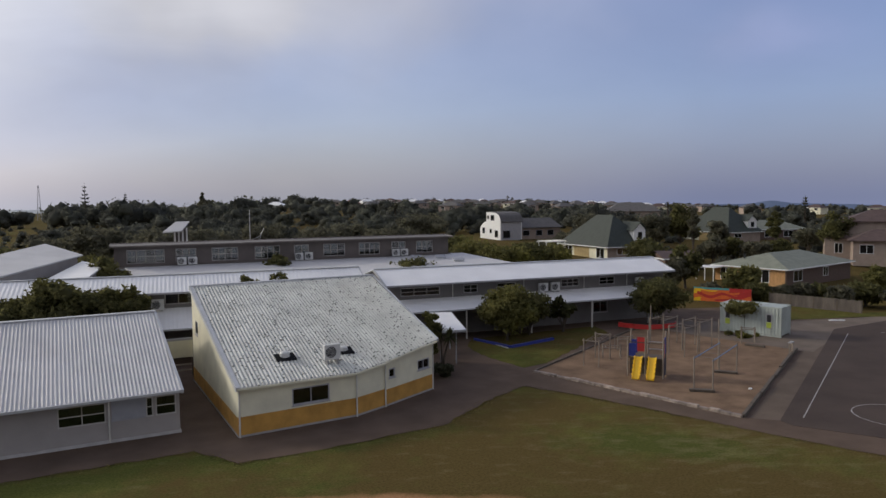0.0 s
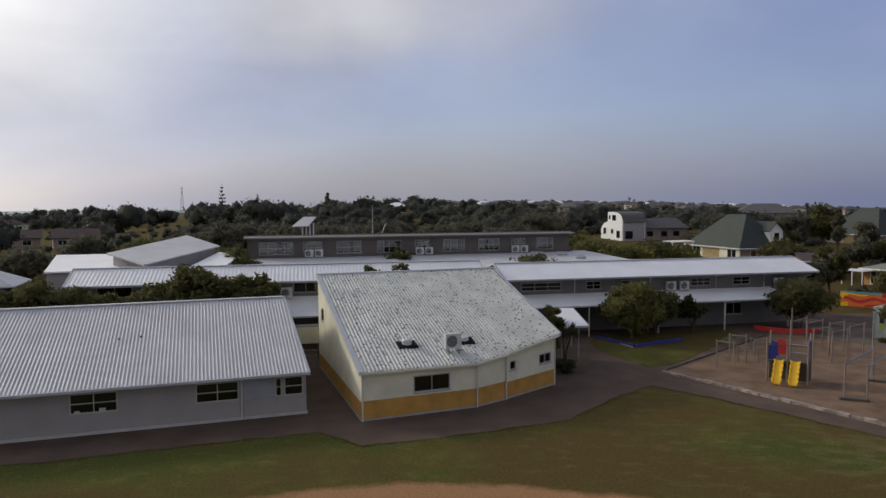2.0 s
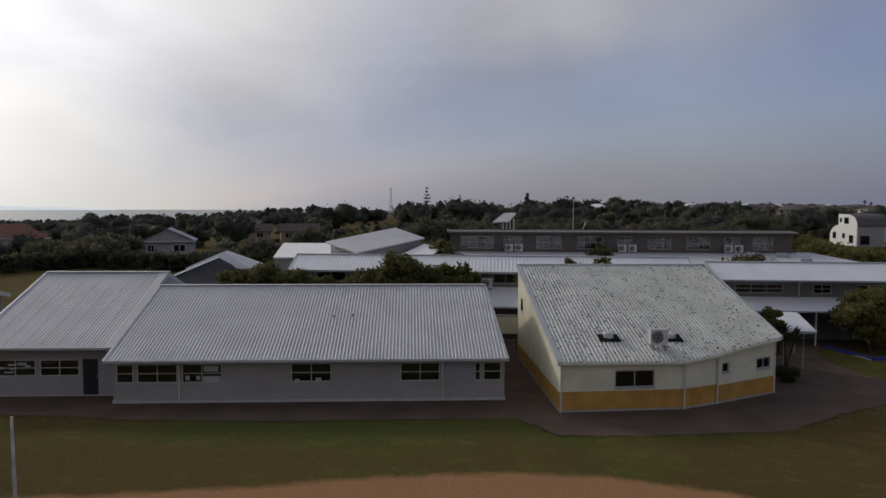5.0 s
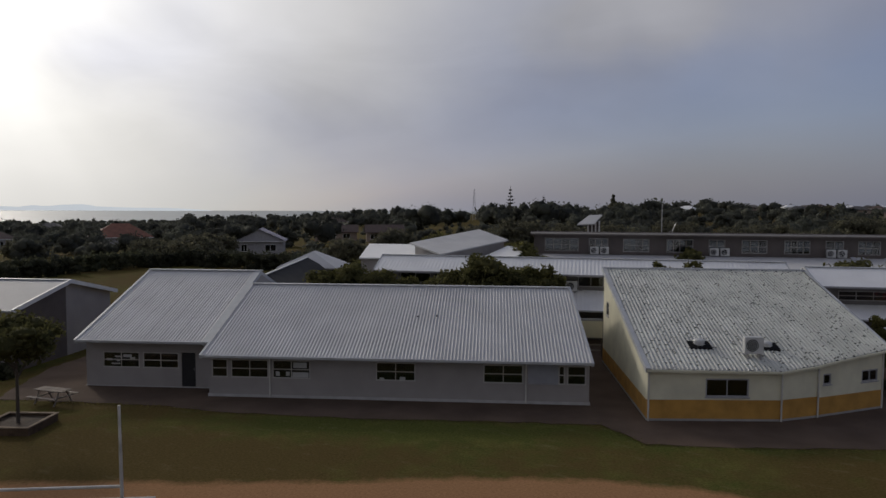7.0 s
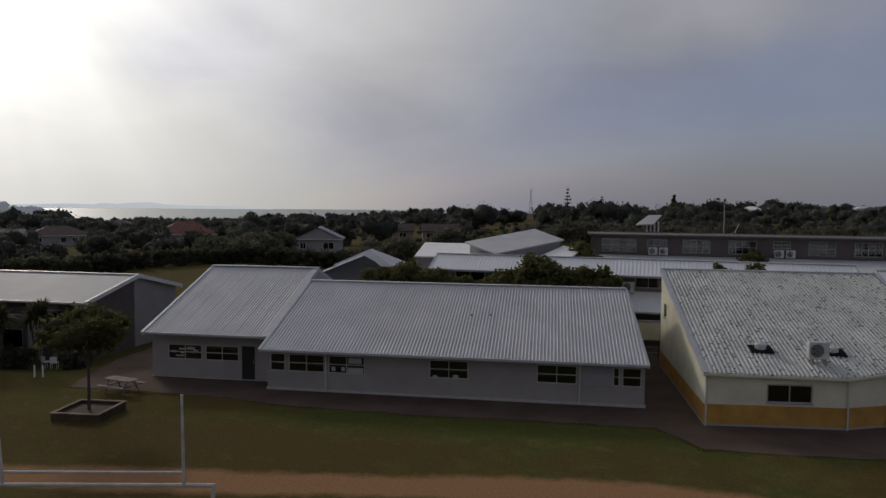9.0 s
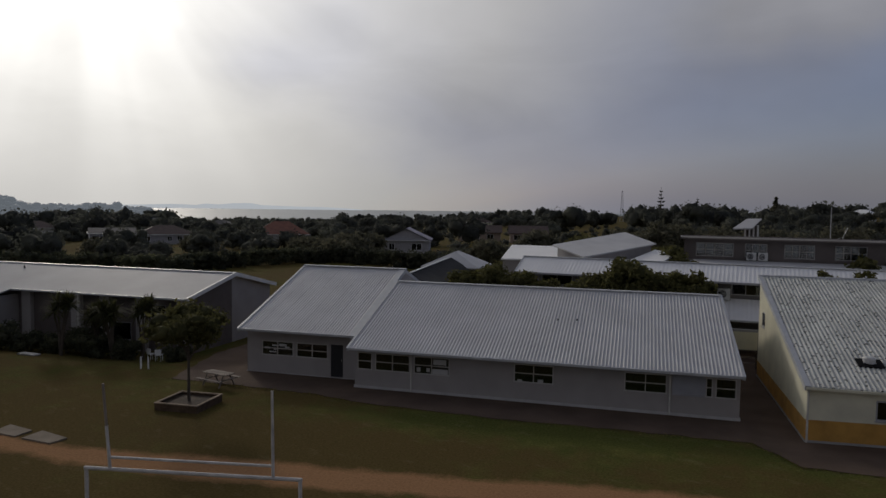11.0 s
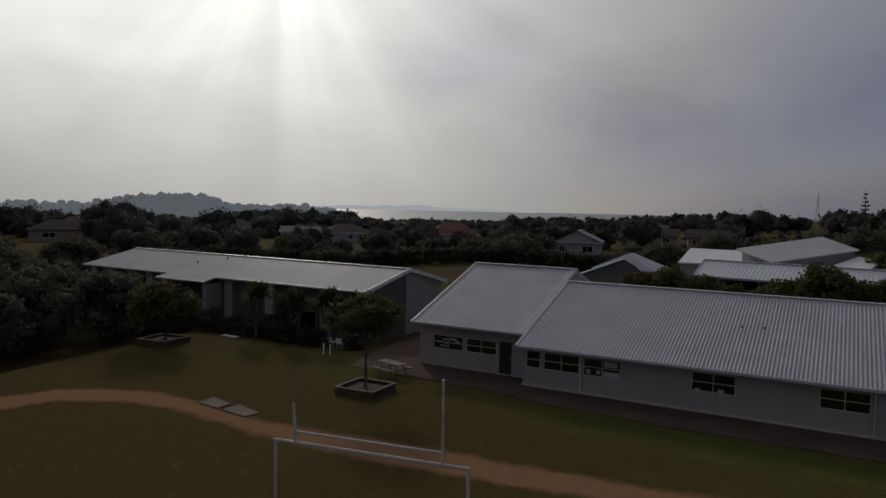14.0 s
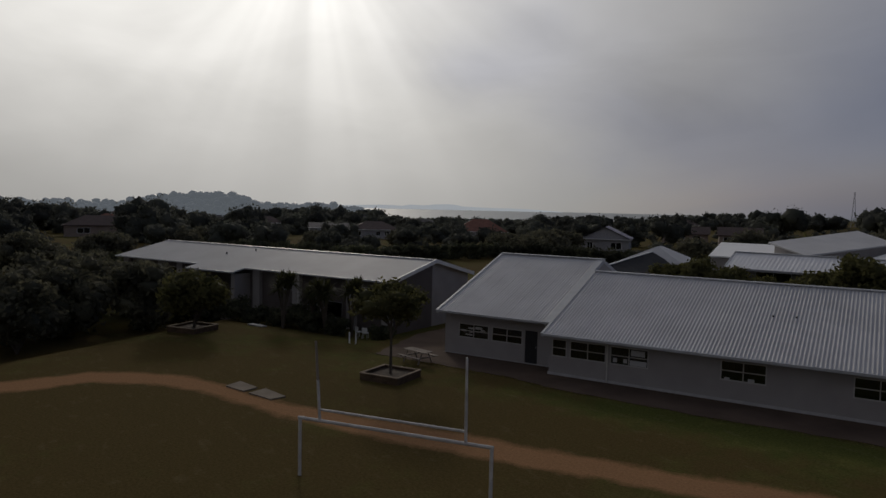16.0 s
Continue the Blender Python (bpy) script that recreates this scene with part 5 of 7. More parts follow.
# ---- trees ----
def leaf_mesh(name, centres, spread, leaves, size, rnd, material, flat=0.75, core=0.52, fine=2):
    """Many small bent leaves gathered in clumps."""
    n = len(centres) * leaves
    c = np.repeat(np.array(centres, float), leaves, 0)
    s = np.repeat(np.array(spread, float), leaves)[:, None]
    off = rnd.normal(size=(n, 3))
    off /= np.linalg.norm(off, axis=1)[:, None]
    off *= rnd.random((n, 1)) ** 0.4
    p = c + off * s * (1, 1, flat)
    a = rnd.normal(size=(n, 3))
    a /= np.linalg.norm(a, axis=1)[:, None]
    b = np.cross(a, rnd.normal(size=(n, 3)))
    b /= np.linalg.norm(b, axis=1)[:, None]
    k = size * rnd.uniform(0.6, 1.35, (n, 1)) * np.clip(s / np.median(s), 0.7, 2.0)
    v = np.stack([p - a * k, p - b * k * 0.5, p + a * k, p + b * k * 0.5], 1).reshape(-1, 3)
    f = np.arange(4 * n).reshape(-1, 4).tolist()
    v = v.tolist()
    if core:
        lv, lf = lumps(centres, np.array(spread) * core, rnd, fine, flat, 0.24)
        f += (lf + len(v)).tolist()
        v += lv.tolist()
    me = bpy.data.meshes.new(name)
    me.from_pydata(v, [], f)
    me.materials.append(material)
    if core:
        me.polygons.foreach_set("use_smooth", np.ones(len(f), bool))
    return me


def tree(x, y, top, wide, leaf="leaf", stem=None, seed=1, clumps=26, leaves=70, size=0.16, label="leafy green tree with rounded uneven crown", group="", trunk_r=0.14, squash=0.85, z=None, name="tree"):
    rnd = np.random.default_rng(seed)
    base = float(height(x, y)) - 0.05 if z is None else z
    t = thing(name, x, y, base, 0, label, "tree", group)
    h = top - base
    stem = h * 0.32 if stem is None else stem
    rz = (h - stem) / 2
    mid = stem + rz
    cs, sp = [], []
    for i in range(clumps):
        d = rnd.normal(size=3)
        d /= np.linalg.norm(d)
        r = 0.35 + 0.5 * rnd.random()
        cs.append((d[0] * wide * r, d[1] * wide * r, mid + d[2] * rz * r * squash + 0.1))
        sp.append(wide * (0.30 + 0.2 * rnd.random()))
    ob = new("crown", leaf_mesh("crown", cs, sp, leaves, size, rnd, M[leaf]))
    ob.parent = t
    bm = bmesh.new()
    lean = rnd.normal(size=2) * 0.12
    tube(bm, [(0, 0, -0.1), (lean[0] * 0.5, lean[1] * 0.5, stem * 0.6), (lean[0], lean[1], stem + rz * 0.5), (lean[0] * 1.5, lean[1] * 1.5, stem + rz * 1.2)], [trunk_r, trunk_r * 0.8, trunk_r * 0.55, trunk_r * 0.2], 7)
    for i in range(min(7, clumps)):
        c = cs[i]
        z0 = stem * (0.75 + 0.3 * rnd.random())
        tube(bm, [(lean[0] * 0.8, lean[1] * 0.8, z0), (c[0] * 0.5, c[1] * 0.5, (z0 + c[2]) / 2 + 0.1), c], [trunk_r * 0.45, trunk_r * 0.3, trunk_r * 0.1], 5)
    part("trunk", bm, M["bark"], t)
    return t


def palm(x, y, h, heads, seed=1, size=1.1, label="cabbage tree with spiky leaf heads on bare stems", name="cabbage_tree"):
    rnd = random.Random(seed)
    base = float(height(x, y))
    t = thing(name, x, y, base - 0.05, 0, label, "tree")
    bm, lf = bmesh.new(), bmesh.new()
    tops = []
    for i in range(heads):
        a = rnd.uniform(0, 6.28)
        r = 0 if heads == 1 else rnd.uniform(0.3, 0.8)
        tip = (r * math.cos(a), r * math.sin(a), h * rnd.uniform(0.72, 0.9))
        tube(bm, [(0, 0, -0.05), (tip[0] * 0.3, tip[1] * 0.3, h * 0.4), tip], [0.11, 0.08, 0.05], 6)
        tops.append(tip)
    for tip in tops:
        for k in range(80):
            a, e = rnd.uniform(0, 6.28), rnd.uniform(-0.5, 1.4)
            ln = size * rnd.uniform(0.7, 1.1)
            d = Vector((math.cos(a) * math.cos(e), math.sin(a) * math.cos(e), math.sin(e)))
            s = d.cross(Vector((0, 0, 1))).normalized() * 0.05
            o = Vector(tip)
            m1, m2 = o + d * ln * 0.55 - Vector((0, 0, 0.04)), o + d * ln - Vector((0, 0, 0.22 * ln))
            q = [lf.verts.new(v) for v in (o - s * 0.5, o + s * 0.5, m1 + s, m1 - s, m2)]
            lf.faces.new(q[:4])
            lf.faces.new((q[3], q[2], q[4]))
    part("trunk", bm, M["bark"], t)
    part("crown", lf, M["palm"], t)
    return t


def bush(x, y, h, wide, seed=1, leaf="hedge", clumps=16, leaves=90, size=0.13, label="dense dark green shrub", wy=None):
    rnd = np.random.default_rng(seed)
    base = float(height(x, y))
    t = thing("shrub", x, y, base - 0.03, 0, label, "shrub", "garden shrubs")
    cs = [(rnd.uniform(-1, 1) * wide * 0.6, rnd.uniform(-1, 1) * (wy or wide) * 0.6, h * rnd.uniform(0.2, 0.75)) for i in range(clumps)]
    ob = new("leaves", leaf_mesh("leaves", cs, [min(wide, h) * 0.42] * clumps, leaves, size, rnd, M[leaf]))
    ob.parent = t
    bm = bmesh.new()
    for c in cs[:5]:
        tube(bm, [(0, 0, -0.05), (c[0] * 0.5, c[1] * 0.5, c[2] * 0.5), c], [0.04, 0.03, 0.01], 5)
    part("stem", bm, M["bark"], t)
    return t


# courtyard trees behind the classroom block
for k_, (x_, y_, top_, w_) in enumerate(((-3.6, 55.0, 5.8, 2.0), (-0.9, 55.0, 6.9, 2.3), (1.6, 55.2, 6.35, 2.1), (3.7, 55.0, 5.9, 1.7))):
    tree(x_, y_, top_, w_, "leaf", seed=11 + k_, clumps=40, leaves=120, label="dense dark courtyard tree behind the classrooms", group="courtyard trees")
for k_, (x_, y_, top_, w_) in enumerate(((-13.7, 54.8, 5.7, 1.9), (-11.2, 54.6, 6.5, 2.2), (-8.8, 54.6, 5.9, 2.0), (-6.5, 54.6, 5.3, 1.7))):
    tree(x_, y_, top_, w_, "leaf", seed=15 + k_, clumps=38, leaves=110, label="dark olive courtyard tree beside the shed", group="courtyard trees")
# by the right wing
tree(32.95, 49.1, 5.0, 2.35, "leaf2", seed=21, clumps=52, leaves=170, stem=0.5, label="round olive-green tree in front of the verandah")
tree(36.0, 50.2, 4.4, 1.9, "leaf", seed=22, clumps=34, leaves=120, stem=0.4, label="dark shrubby tree in front of the verandah")
tree(39.41, 49.88, 3.83, 1.2, "palm", seed=23, clumps=18, leaves=60, stem=0.6, label="thin grey-green small tree beside the verandah")
tree(49.4, 48.0, 4.75, 2.7, "leaf", seed=24, clumps=44, leaves=150, stem=1.0, label="round green tree behind the playground")
tree(22.4, 42.9, 4.7, 0.72, "leaf2", seed=64, stem=0.5, clumps=44, leaves=90, size=0.1, trunk_r=0.06, squash=1.0, label="slim upright green shrub beside the yellow room", name="upright_shrub")
palm(23.0, 42.3, 3.2, 2, 6, 0.95)
bush(22.22, 41.01, 1.2, 0.8, 3)
# lawn end
tree(-22.45, 31.46, 5.1, 2.25, "leaf", seed=31, clumps=34, leaves=90, stem=2.9, trunk_r=0.09, size=0.14, label="slim-stemmed round tree in a timber planter")
tree(-42.21, 34.25, 4.53, 2.6, "leaf", seed=32, clumps=40, leaves=120, stem=0.7, label="round dark tree in a timber planter")
for k_, (x_, y_) in enumerate(((-39.28, 40.36), (-35.64, 41.18), (-33.94, 42.21), (-37.41, 42.01))):
    palm(x_, y_, (4.3, 4.1, 4.5, 3.6)[k_], 5, 40 + k_, 1.3)
for k_, (x_, y_, h_, w_) in enumerate(((-40.69, 42.22, 2.2, 1.6), (-36.71, 41.38, 1.9, 1.5), (-34.49, 41.19, 1.5, 1.2), (-45.33, 41.17, 2.3, 1.8), (-48.16, 40.16, 2.4, 1.8), (-30.63, 41.9, 1.3, 1.0), (-51.3, 40.36, 2.6, 1.9), (-38.36, 41.8, 2.4, 1.4), (-43.13, 41.38, 1.8, 1.4))):
    bush(x_, y_, h_, w_, 60 + k_)
for k_, (x_, y_, top_, w_) in enumerate(((-50.39, 36.22, 4.4, 3.2), (-51.64, 30.2, 5.33, 3.6), (-48.81, 25.2, 4.16, 3.0), (-55.6, 24.18, 5.45, 3.8), (-49.8, 19.34, 3.9, 3.0), (-57.29, 32.72, 5.13, 3.6), (-55.12, 16.92, 4.8, 3.6), (-63.82, 26.11, 5.24, 4.0), (-61.75, 37.76, 4.57, 3.4), (-48.35, 13.54, 4.23, 3.2), (-56.99, 40.28, 3.83, 2.8))):
    tree(x_, y_, top_, w_, "leaf3", seed=70 + k_, stem=0.1, clumps=46, leaves=110, size=0.2, squash=1.1, label="dense dark bushy tree below the lawn's edge", group="trees below the bank")

tree(11.84, 52.27, 6.84, 0.8, "leaf", seed=61, stem=4.6, clumps=9, leaves=50, label="thin sapling top behind the yellow room")
tree(14.03, 52.26, 6.92, 0.8, "leaf", seed=62, stem=4.6, clumps=9, leaves=50, label="thin sapling top behind the yellow room")

# ---- on the roofs ----
roof_hatch(10.55, 37.75)
roof_hatch(14.05, 37.95, 0.22)
AC = heat_pump(12.94, 36.72, y_plane(12.94, 36.72) + 0.12, 3, size=1.05)
AC["label"] = "white heat pump unit standing on the mossy roof"
for dx_ in (-0.3, 0.3):
    part("bracket", boxed(dx_ - 0.05, dx_ + 0.05, -0.3, 0.35, -0.2, -0.02), M["galv"], AC)


def on_wing(ox, oy, turn, lx, ly, z, dturn=0):
    a = radians(turn)
    return heat_pump(ox + lx * math.cos(a) - ly * math.sin(a), oy + lx * math.sin(a) + ly * math.cos(a), z, turn + dturn)


for lx_ in (15.7, 17.0, 26.7):
    on_wing(23.7, 53.6, -6.2, lx_, 0.95, 3.3)
on_wing(-10.05, 58.0, -7.4, 16.1, 0.55, 3.78)
for lx_ in (6.9, 8.0, 19.5, 20.6, 31.2, 32.3):
    on_wing(4.0, 79.0, -4.6, lx_, 0.3, 5.3)


# ---- between the blocks ----
def covered_link():
    t = thing("covered_link", 5.41, 50.28, 0, -3, "cream panelled covered link over a dark passage", "walkway")
    part("panel", boxed(-0.2, 2.1, 0, 0.12, 1.3, 2.5), M["cream"], t, "cream wall panel")
    part("beam", boxed(-0.2, 2.1, -0.03, 0.15, 2.5, 2.65), M["trim"], t)
    for q in (-0.15, 2.0):
        part("post", boxed(q, q + 0.1, 0.01, 0.11, 0, 1.3), M["dtimber"], t)
    part("rail", boxed(-0.05, 2.0, 0.0, 0.08, 0.75, 0.85), M["timber"], t)
    part("rail", boxed(-0.05, 2.0, 0.0, 0.08, 0.38, 0.46), M["timber"], t)


covered_link()


def canopy():
    t = thing("canopy", 21.02, 44.35, 0, 0, "white sheet canopy on slim pale posts", "canopy")
    part("roof", slabbed([(2.2, -1.1, 2.68), (4.35, -1.2, 2.62), (6.3, 4.6, 2.95), (4.5, 4.9, 3.0)], 0.07), M["roof_white"], t, "white metal canopy roof")
    part("fascia", beamed((2.2, -1.14, 2.69), (4.35, -1.24, 2.63), 0.05, 0.14), M["flash"], t)
    part("fascia", beamed((4.39, -1.2, 2.63), (6.34, 4.6, 2.96), 0.05, 0.14), M["flash"], t)
    for x, y, z in ((4.0, -0.4, 2.6), (2.6, -0.6, 2.62), (6.0, 4.2, 2.86), (4.7, 4.5, 2.9)):
        part("post", tubed([(x, y, 0), (x, y, z)], 0.045), M["trim"], t)


canopy()


# ---- lawn things ----
def goal():
    t = thing("goal_posts", -16.85, 18.37, -0.06, math.degrees(math.atan2(1.16, 6.9)), "white steel football goal with rugby uprights on top", "goal")
    L_ = 7.0
    r = 0.06
    part("goal_post", tubed([(0, 0, -0.2), (0, 0, 2.1)], r, 12), M["goal"], t, "white goal post")
    part("goal_post", tubed([(L_, 0, -0.2), (L_, 0, 2.1)], r, 12), M["goal"], t, "white goal post")
    part("crossbar", tubed([(-0.06, 0, 2.1), (L_ + 0.06, 0, 2.1)], r, 12), M["goal"], t, "white crossbar")
    a, b = L_ * 0.114, L_ * 0.877
    part("upper_bar", tubed([(a, 0.02, 2.48), (b, 0.02, 2.48)], 0.045, 10), M["goal"], t)
    for x, lean, n in ((a, -0.2, 0), (b, -0.03, 1)):
        part("upright", tubed([(x, 0, 2.1), (x + lean * 0.5, 0, 3.5)], 0.05, 10), M["goal"], t, "white upright")
        part("upright_tip", tubed([(x + lean * 0.5, 0, 3.5), (x + lean, 0, 4.84)], [0.045, 0.04], 10), M["timber" if n == 0 else "goal"], t)


goal()


def planter(x, y, turn, s, label):
    t = thing("planter_box", x, y, float(height(x, y)) - 0.02, turn, label, "planter", "timber planters")
    h = 0.42
    for k in range(4):
        m = Matrix.Rotation(k * math.pi / 2, 4, "Z")
        for z0, z1 in ((0.0, 0.2), (0.205, h - 0.05)):
            part("board", turned(boxed(-s, s - 0.06, -s, -s + 0.06, z0, z1), m), M["planter_board"], t)
        part("cap", turned(boxed(-s - 0.03, s - 0.12, -s - 0.03, -s + 0.12, h - 0.05, h, 0.008), m), M["planter_cap"], t, "weathered timber capping")
    part("soil", boxed(-s + 0.07, s - 0.07, -s + 0.07, s - 0.07, 0.0, 0.26), M["soil"], t)


planter(-22.4, 31.41, 3, 1.2, "square timber planter box round a slim tree")
planter(-42.17, 34.2, 8, 1.25, "square timber planter box near the lawn's edge")


def picnic_table(x, y, turn):
    t = thing("picnic_table", x, y, float(height(x, y)), turn, "weathered grey timber picnic table with benches", "table")
    for k in range(4):
        part("top_plank", boxed(-0.95, 0.95, -0.37 + k * 0.19, -0.20 + k * 0.19, 0.70, 0.74, 0.006), M["timber"], t)
    for s in (-1, 1):
        part("bench_plank", boxed(-0.95, 0.95, s * 0.72 - 0.13, s * 0.72 + 0.13, 0.41, 0.45, 0.006), M["timber"], t)
    for q in (-0.65, 0.65):
        part("cross_bar", boxed(q - 0.04, q + 0.04, -0.8, 0.8, 0.34, 0.405), M["timber"], t)
        for s in (-1, 1):
            part("leg", beamed((q, s * 0.25, 0.70), (q, s * 0.6, 0.0), 0.08, 0.05), M["timber"], t)


picnic_table(-23.39, 35.55, -14)

for k_, q_ in enumerate(([(-28.06, 24.89), (-28.19, 25.99), (-26.55, 25.62), (-26.58, 24.73)], [(-26.11, 24.63), (-26.08, 25.73), (-24.25, 25.26), (-24.43, 24.47)])):
    sheet("concrete_slab", q_, 0.06, M["slab"], "pale concrete slab lying on the earth track", "slab", 0.0, 20 + k_, 0.12)


def chair_stack(x, y, turn):
    t = thing("plastic_chair", x, y, float(height(x, y)) + 0.02, turn, "white plastic chair outside the hall", "chair", "chairs by the hall")
    part("seat", boxed(-0.22, 0.22, -0.22, 0.22, 0.42, 0.46, 0.01), M["white"], t)
    part("backrest", boxed(-0.22, 0.22, 0.19, 0.23, 0.46, 0.85, 0.01), M["white"], t)
    for a in (-0.19, 0.19):
        for b in (-0.19, 0.19):
            part("leg", tubed([(a, b, 0), (a * 0.95, b * 0.95, 0.42)], 0.018), M["white"], t)
    return t


c_ = chair_stack(-33.34, 42.39, 160)
copy_thing(c_, pose(-32.57, 42.19, float(height(-32.57, 42.19)) + 0.02, 0, 0, 200))
copy_thing(c_, pose(-35.28, 42.6, float(height(-35.28, 42.6)) + 0.02, 0, 0, 120))
single("bollard", tubed([(0, 0, -0.1), (0, 0, 0.75)], 0.05), M["white"], "short white post in front of the hall", "bollard", -30.33, 37.57, float(height(-30.33, 37.57)), group="white posts")
single("bollard", tubed([(0, 0, -0.1), (0, 0, 0.75)], 0.05), M["white"], "short white post in front of the hall", "bollard", -29.85, 37.66, float(height(-29.85, 37.66)), group="white posts")
single("mat", boxed(-0.8, 0.8, -0.3, 0.3, 0, 0.12, 0.03), M["offwhite"], "pale flat box lying by the hall wall", "box", -40.55, 38.9, float(height(-40.55, 38.9)), -4)


# ---- playground ----
def kerb_run(a, b, step_, material, label, h=0.22, w=0.22, seed=3):
    rnd = random.Random(seed)
    a, b = Vector((*a, 0)), Vector((*b, 0))
    n = max(1, int((b - a).length / step_))
    way = (b - a) / n
    t = thing("kerb", a.x, a.y, 0, math.degrees(math.atan2(way.y, way.x)), label, "kerb", kind="structure")
    L_ = way.length
    for i in range(n):
        dz, dy = rnd.uniform(-0.06, 0.04) * h / 0.2, rnd.uniform(-0.04, 0.04)
        part("stone", boxed(i * L_ + 0.01, (i + 1) * L_ - 0.01, -w / 2 + dy, w / 2 + dy, -0.1, h + dz, 0.015), material, t)


kerb_run(PL[0], PL[1], 0.62, M["kerb"], "weathered pale stone kerb of the playground", 0.16, 0.3)
kerb_run(PL[1], PL[2], 2.4, M["dtimber"], "dark timber edging of the playground", 0.24, 0.2)
kerb_run(PL[0], PL[3], 2.4, M["dtimber"], "dark timber edging of the playground", 0.16, 0.16)
kerb_run((30.58, 50.75), (31.35, 46.48), 2.0, M["blue"], "blue painted timber edging round a tree", 0.26, 0.2)
kerb_run((31.45, 46.38), (36.38, 47.29), 2.0, M["blue"], "blue painted timber edging round a tree", 0.26, 0.3)
kerb_run((31.0, 48.9), (31.12, 46.2), 1.35, M["shade_white"], "white painted board beside the blue edging", 0.12, 0.1)


def play_tower():
    t = thing("play_tower", 33.88, 33.86, 0.03, -52, "play tower with two yellow slides and red and blue panels", "play tower")
    # local x across the two slides, local y up the slides
    for x in (-1.15, 0.0, 1.15):
        for y in (0.0, 1.3):
            part("post", tubed([(x, y, -0.1), (x, y, 3.0 if y else 2.7)], 0.065), M["timber"], t)
    part("deck", boxed(-1.15, 1.15, 0, 1.3, 1.25, 1.35), M["dtimber"], t)
    for x in (-0.46, 0.46):
        # a moulded slide: flat bed, upturned lips, wavy outline
        bm = bmesh.new()
        ring = []
        for i in range(41):
            v = i / 40
            y, z = 0.02 - 1.15 * v, 1.36 - 1.22 * v
            w = 0.265 + 0.035 * math.sin(v * 5 * 2 * math.pi)
            ring.append([bm.verts.new((x + dx, y + dy, z + dz)) for dx, dy, dz in ((-w, -0.07, 0.10), (-w + 0.05, -0.07, 0.10), (-0.17, 0, 0.02), (0.17, 0, 0.02), (w - 0.05, -0.07, 0.10), (w, -0.07, 0.10), (w - 0.02, 0.03, -0.05), (-w + 0.02, 0.03, -0.05))])
        for p, q in zip(ring, ring[1:]):
            for i in range(8):
                bm.faces.new((p[i], p[(i + 1) % 8], q[(i + 1) % 8], q[i]))
        bm.faces.new(ring[0][::-1])
        bm.faces.new(ring[-1])
        bmesh.ops.recalc_face_normals(bm, faces=bm.faces)
        part("slide", bm, M["yellow"], t, "yellow moulded slide with wavy edges")
    part("panel", boxed(-1.1, -0.65, 1.22, 1.28, 1.4, 2.3), M["blue"], t, "blue plastic panel")
    part("panel", boxed(-0.55, -0.06, 0.03, 0.08, 1.75, 2.7), M["red"], t, "red plastic panel")
    part("panel", boxed(-1.1, -0.65, 0.03, 0.08, 1.4, 2.25), M["blue"], t, "blue plastic panel")
    part("panel", boxed(1.12, 1.18, 0.07, 0.55, 1.3, 2.25), M["red"], t, "red plastic panel")
    part("panel", boxed(1.12, 1.18, 0.62, 1.24, 1.5, 2.6), M["blue"], t, "blue plastic panel")
    part("panel", boxed(1.12, 1.18, 0.07, 1.24, 0.1, 1.24), M["navy"], t, "dark blue climbing panel")
    part("panel", boxed(-1.05, 1.05, 0.2, 0.24, 0.15, 1.2), M["dtimber"], t, "dark brown sheet under the deck")
    for z in (1.7, 2.2):
        part("rail", tubed([(0.0, 1.3, z), (1.15, 1.3, z)], 0.03), M["galv"], t)
    part("bridge_rail", tubed([(-1.15, 0, 2.35), (1.15, 0, 2.35)], 0.03), M["dtimber"], t)


play_tower()


def bars_frame(x, y, turn, length, width, h, rungs, label, name="climbing_frame", top="timber"):
    t = thing(name, x, y, 0.03, turn, label, "climbing frame", "playground frames")
    for q in (0, length):
        for s in (0, width):
            part("post", tubed([(q, s, -0.1), (q, s, h + 0.12)], 0.05), M["timber"], t)
    for s in (0, width):
        part("rail", tubed([(-0.1, s, h), (length + 0.1, s, h)], 0.036), M[top], t)
    for i in range(rungs):
        q = length * (i + 0.5) / rungs
        part("rung", tubed([(q, 0, h - 0.02), (q, width, h - 0.02)], 0.016, 6), M["timber"], t)
    return t


bars_frame(32.51, 38.55, -57, 1.1, 2.9, 1.85, 5, "timber overhead ladder frame on four posts")
bars_frame(35.31, 39.73, -40, 1.3, 1.0, 0.8, 3, "low timber balance frame")
bars_frame(38.01, 41.1, -30, 1.4, 1.1, 0.95, 3, "low timber balance frame")
bars_frame(40.8, 36.9, 14, 2.0, 1.3, 2.2, 2, "long overhead monkey bars of timber posts")
bars_frame(43.3, 37.7, 16, 2.1, 1.4, 2.3, 2, "overhead monkey bars of timber posts")
bars_frame(42.0, 40.2, 20, 2.6, 1.2, 2.2, 3, "overhead monkey bars of timber posts")
bars_frame(34.79, 29.05, 25.5, 5.7, 1.15, 2.0, 4, "long overhead ladder with blue-grey rails on four posts", top="bluegrey")
bars_frame(48.65, 38.14, -50, 1.0, 0.8, 1.2, 2, "low climbing frame near the container")
single("pole", tubed([(0, 0, -0.1), (0, 0, 3.4)], 0.05), M["timber"], "tall timber pole in the playground", "pole", 40.54, 33.55, 0.03, group="playground poles")
single("pole", tubed([(0, 0, -0.1), (0, 0, 3.0)], 0.05), M["timber"], "tall timber pole in the playground", "pole", 42.99, 42.62, 0.03, group="playground poles")
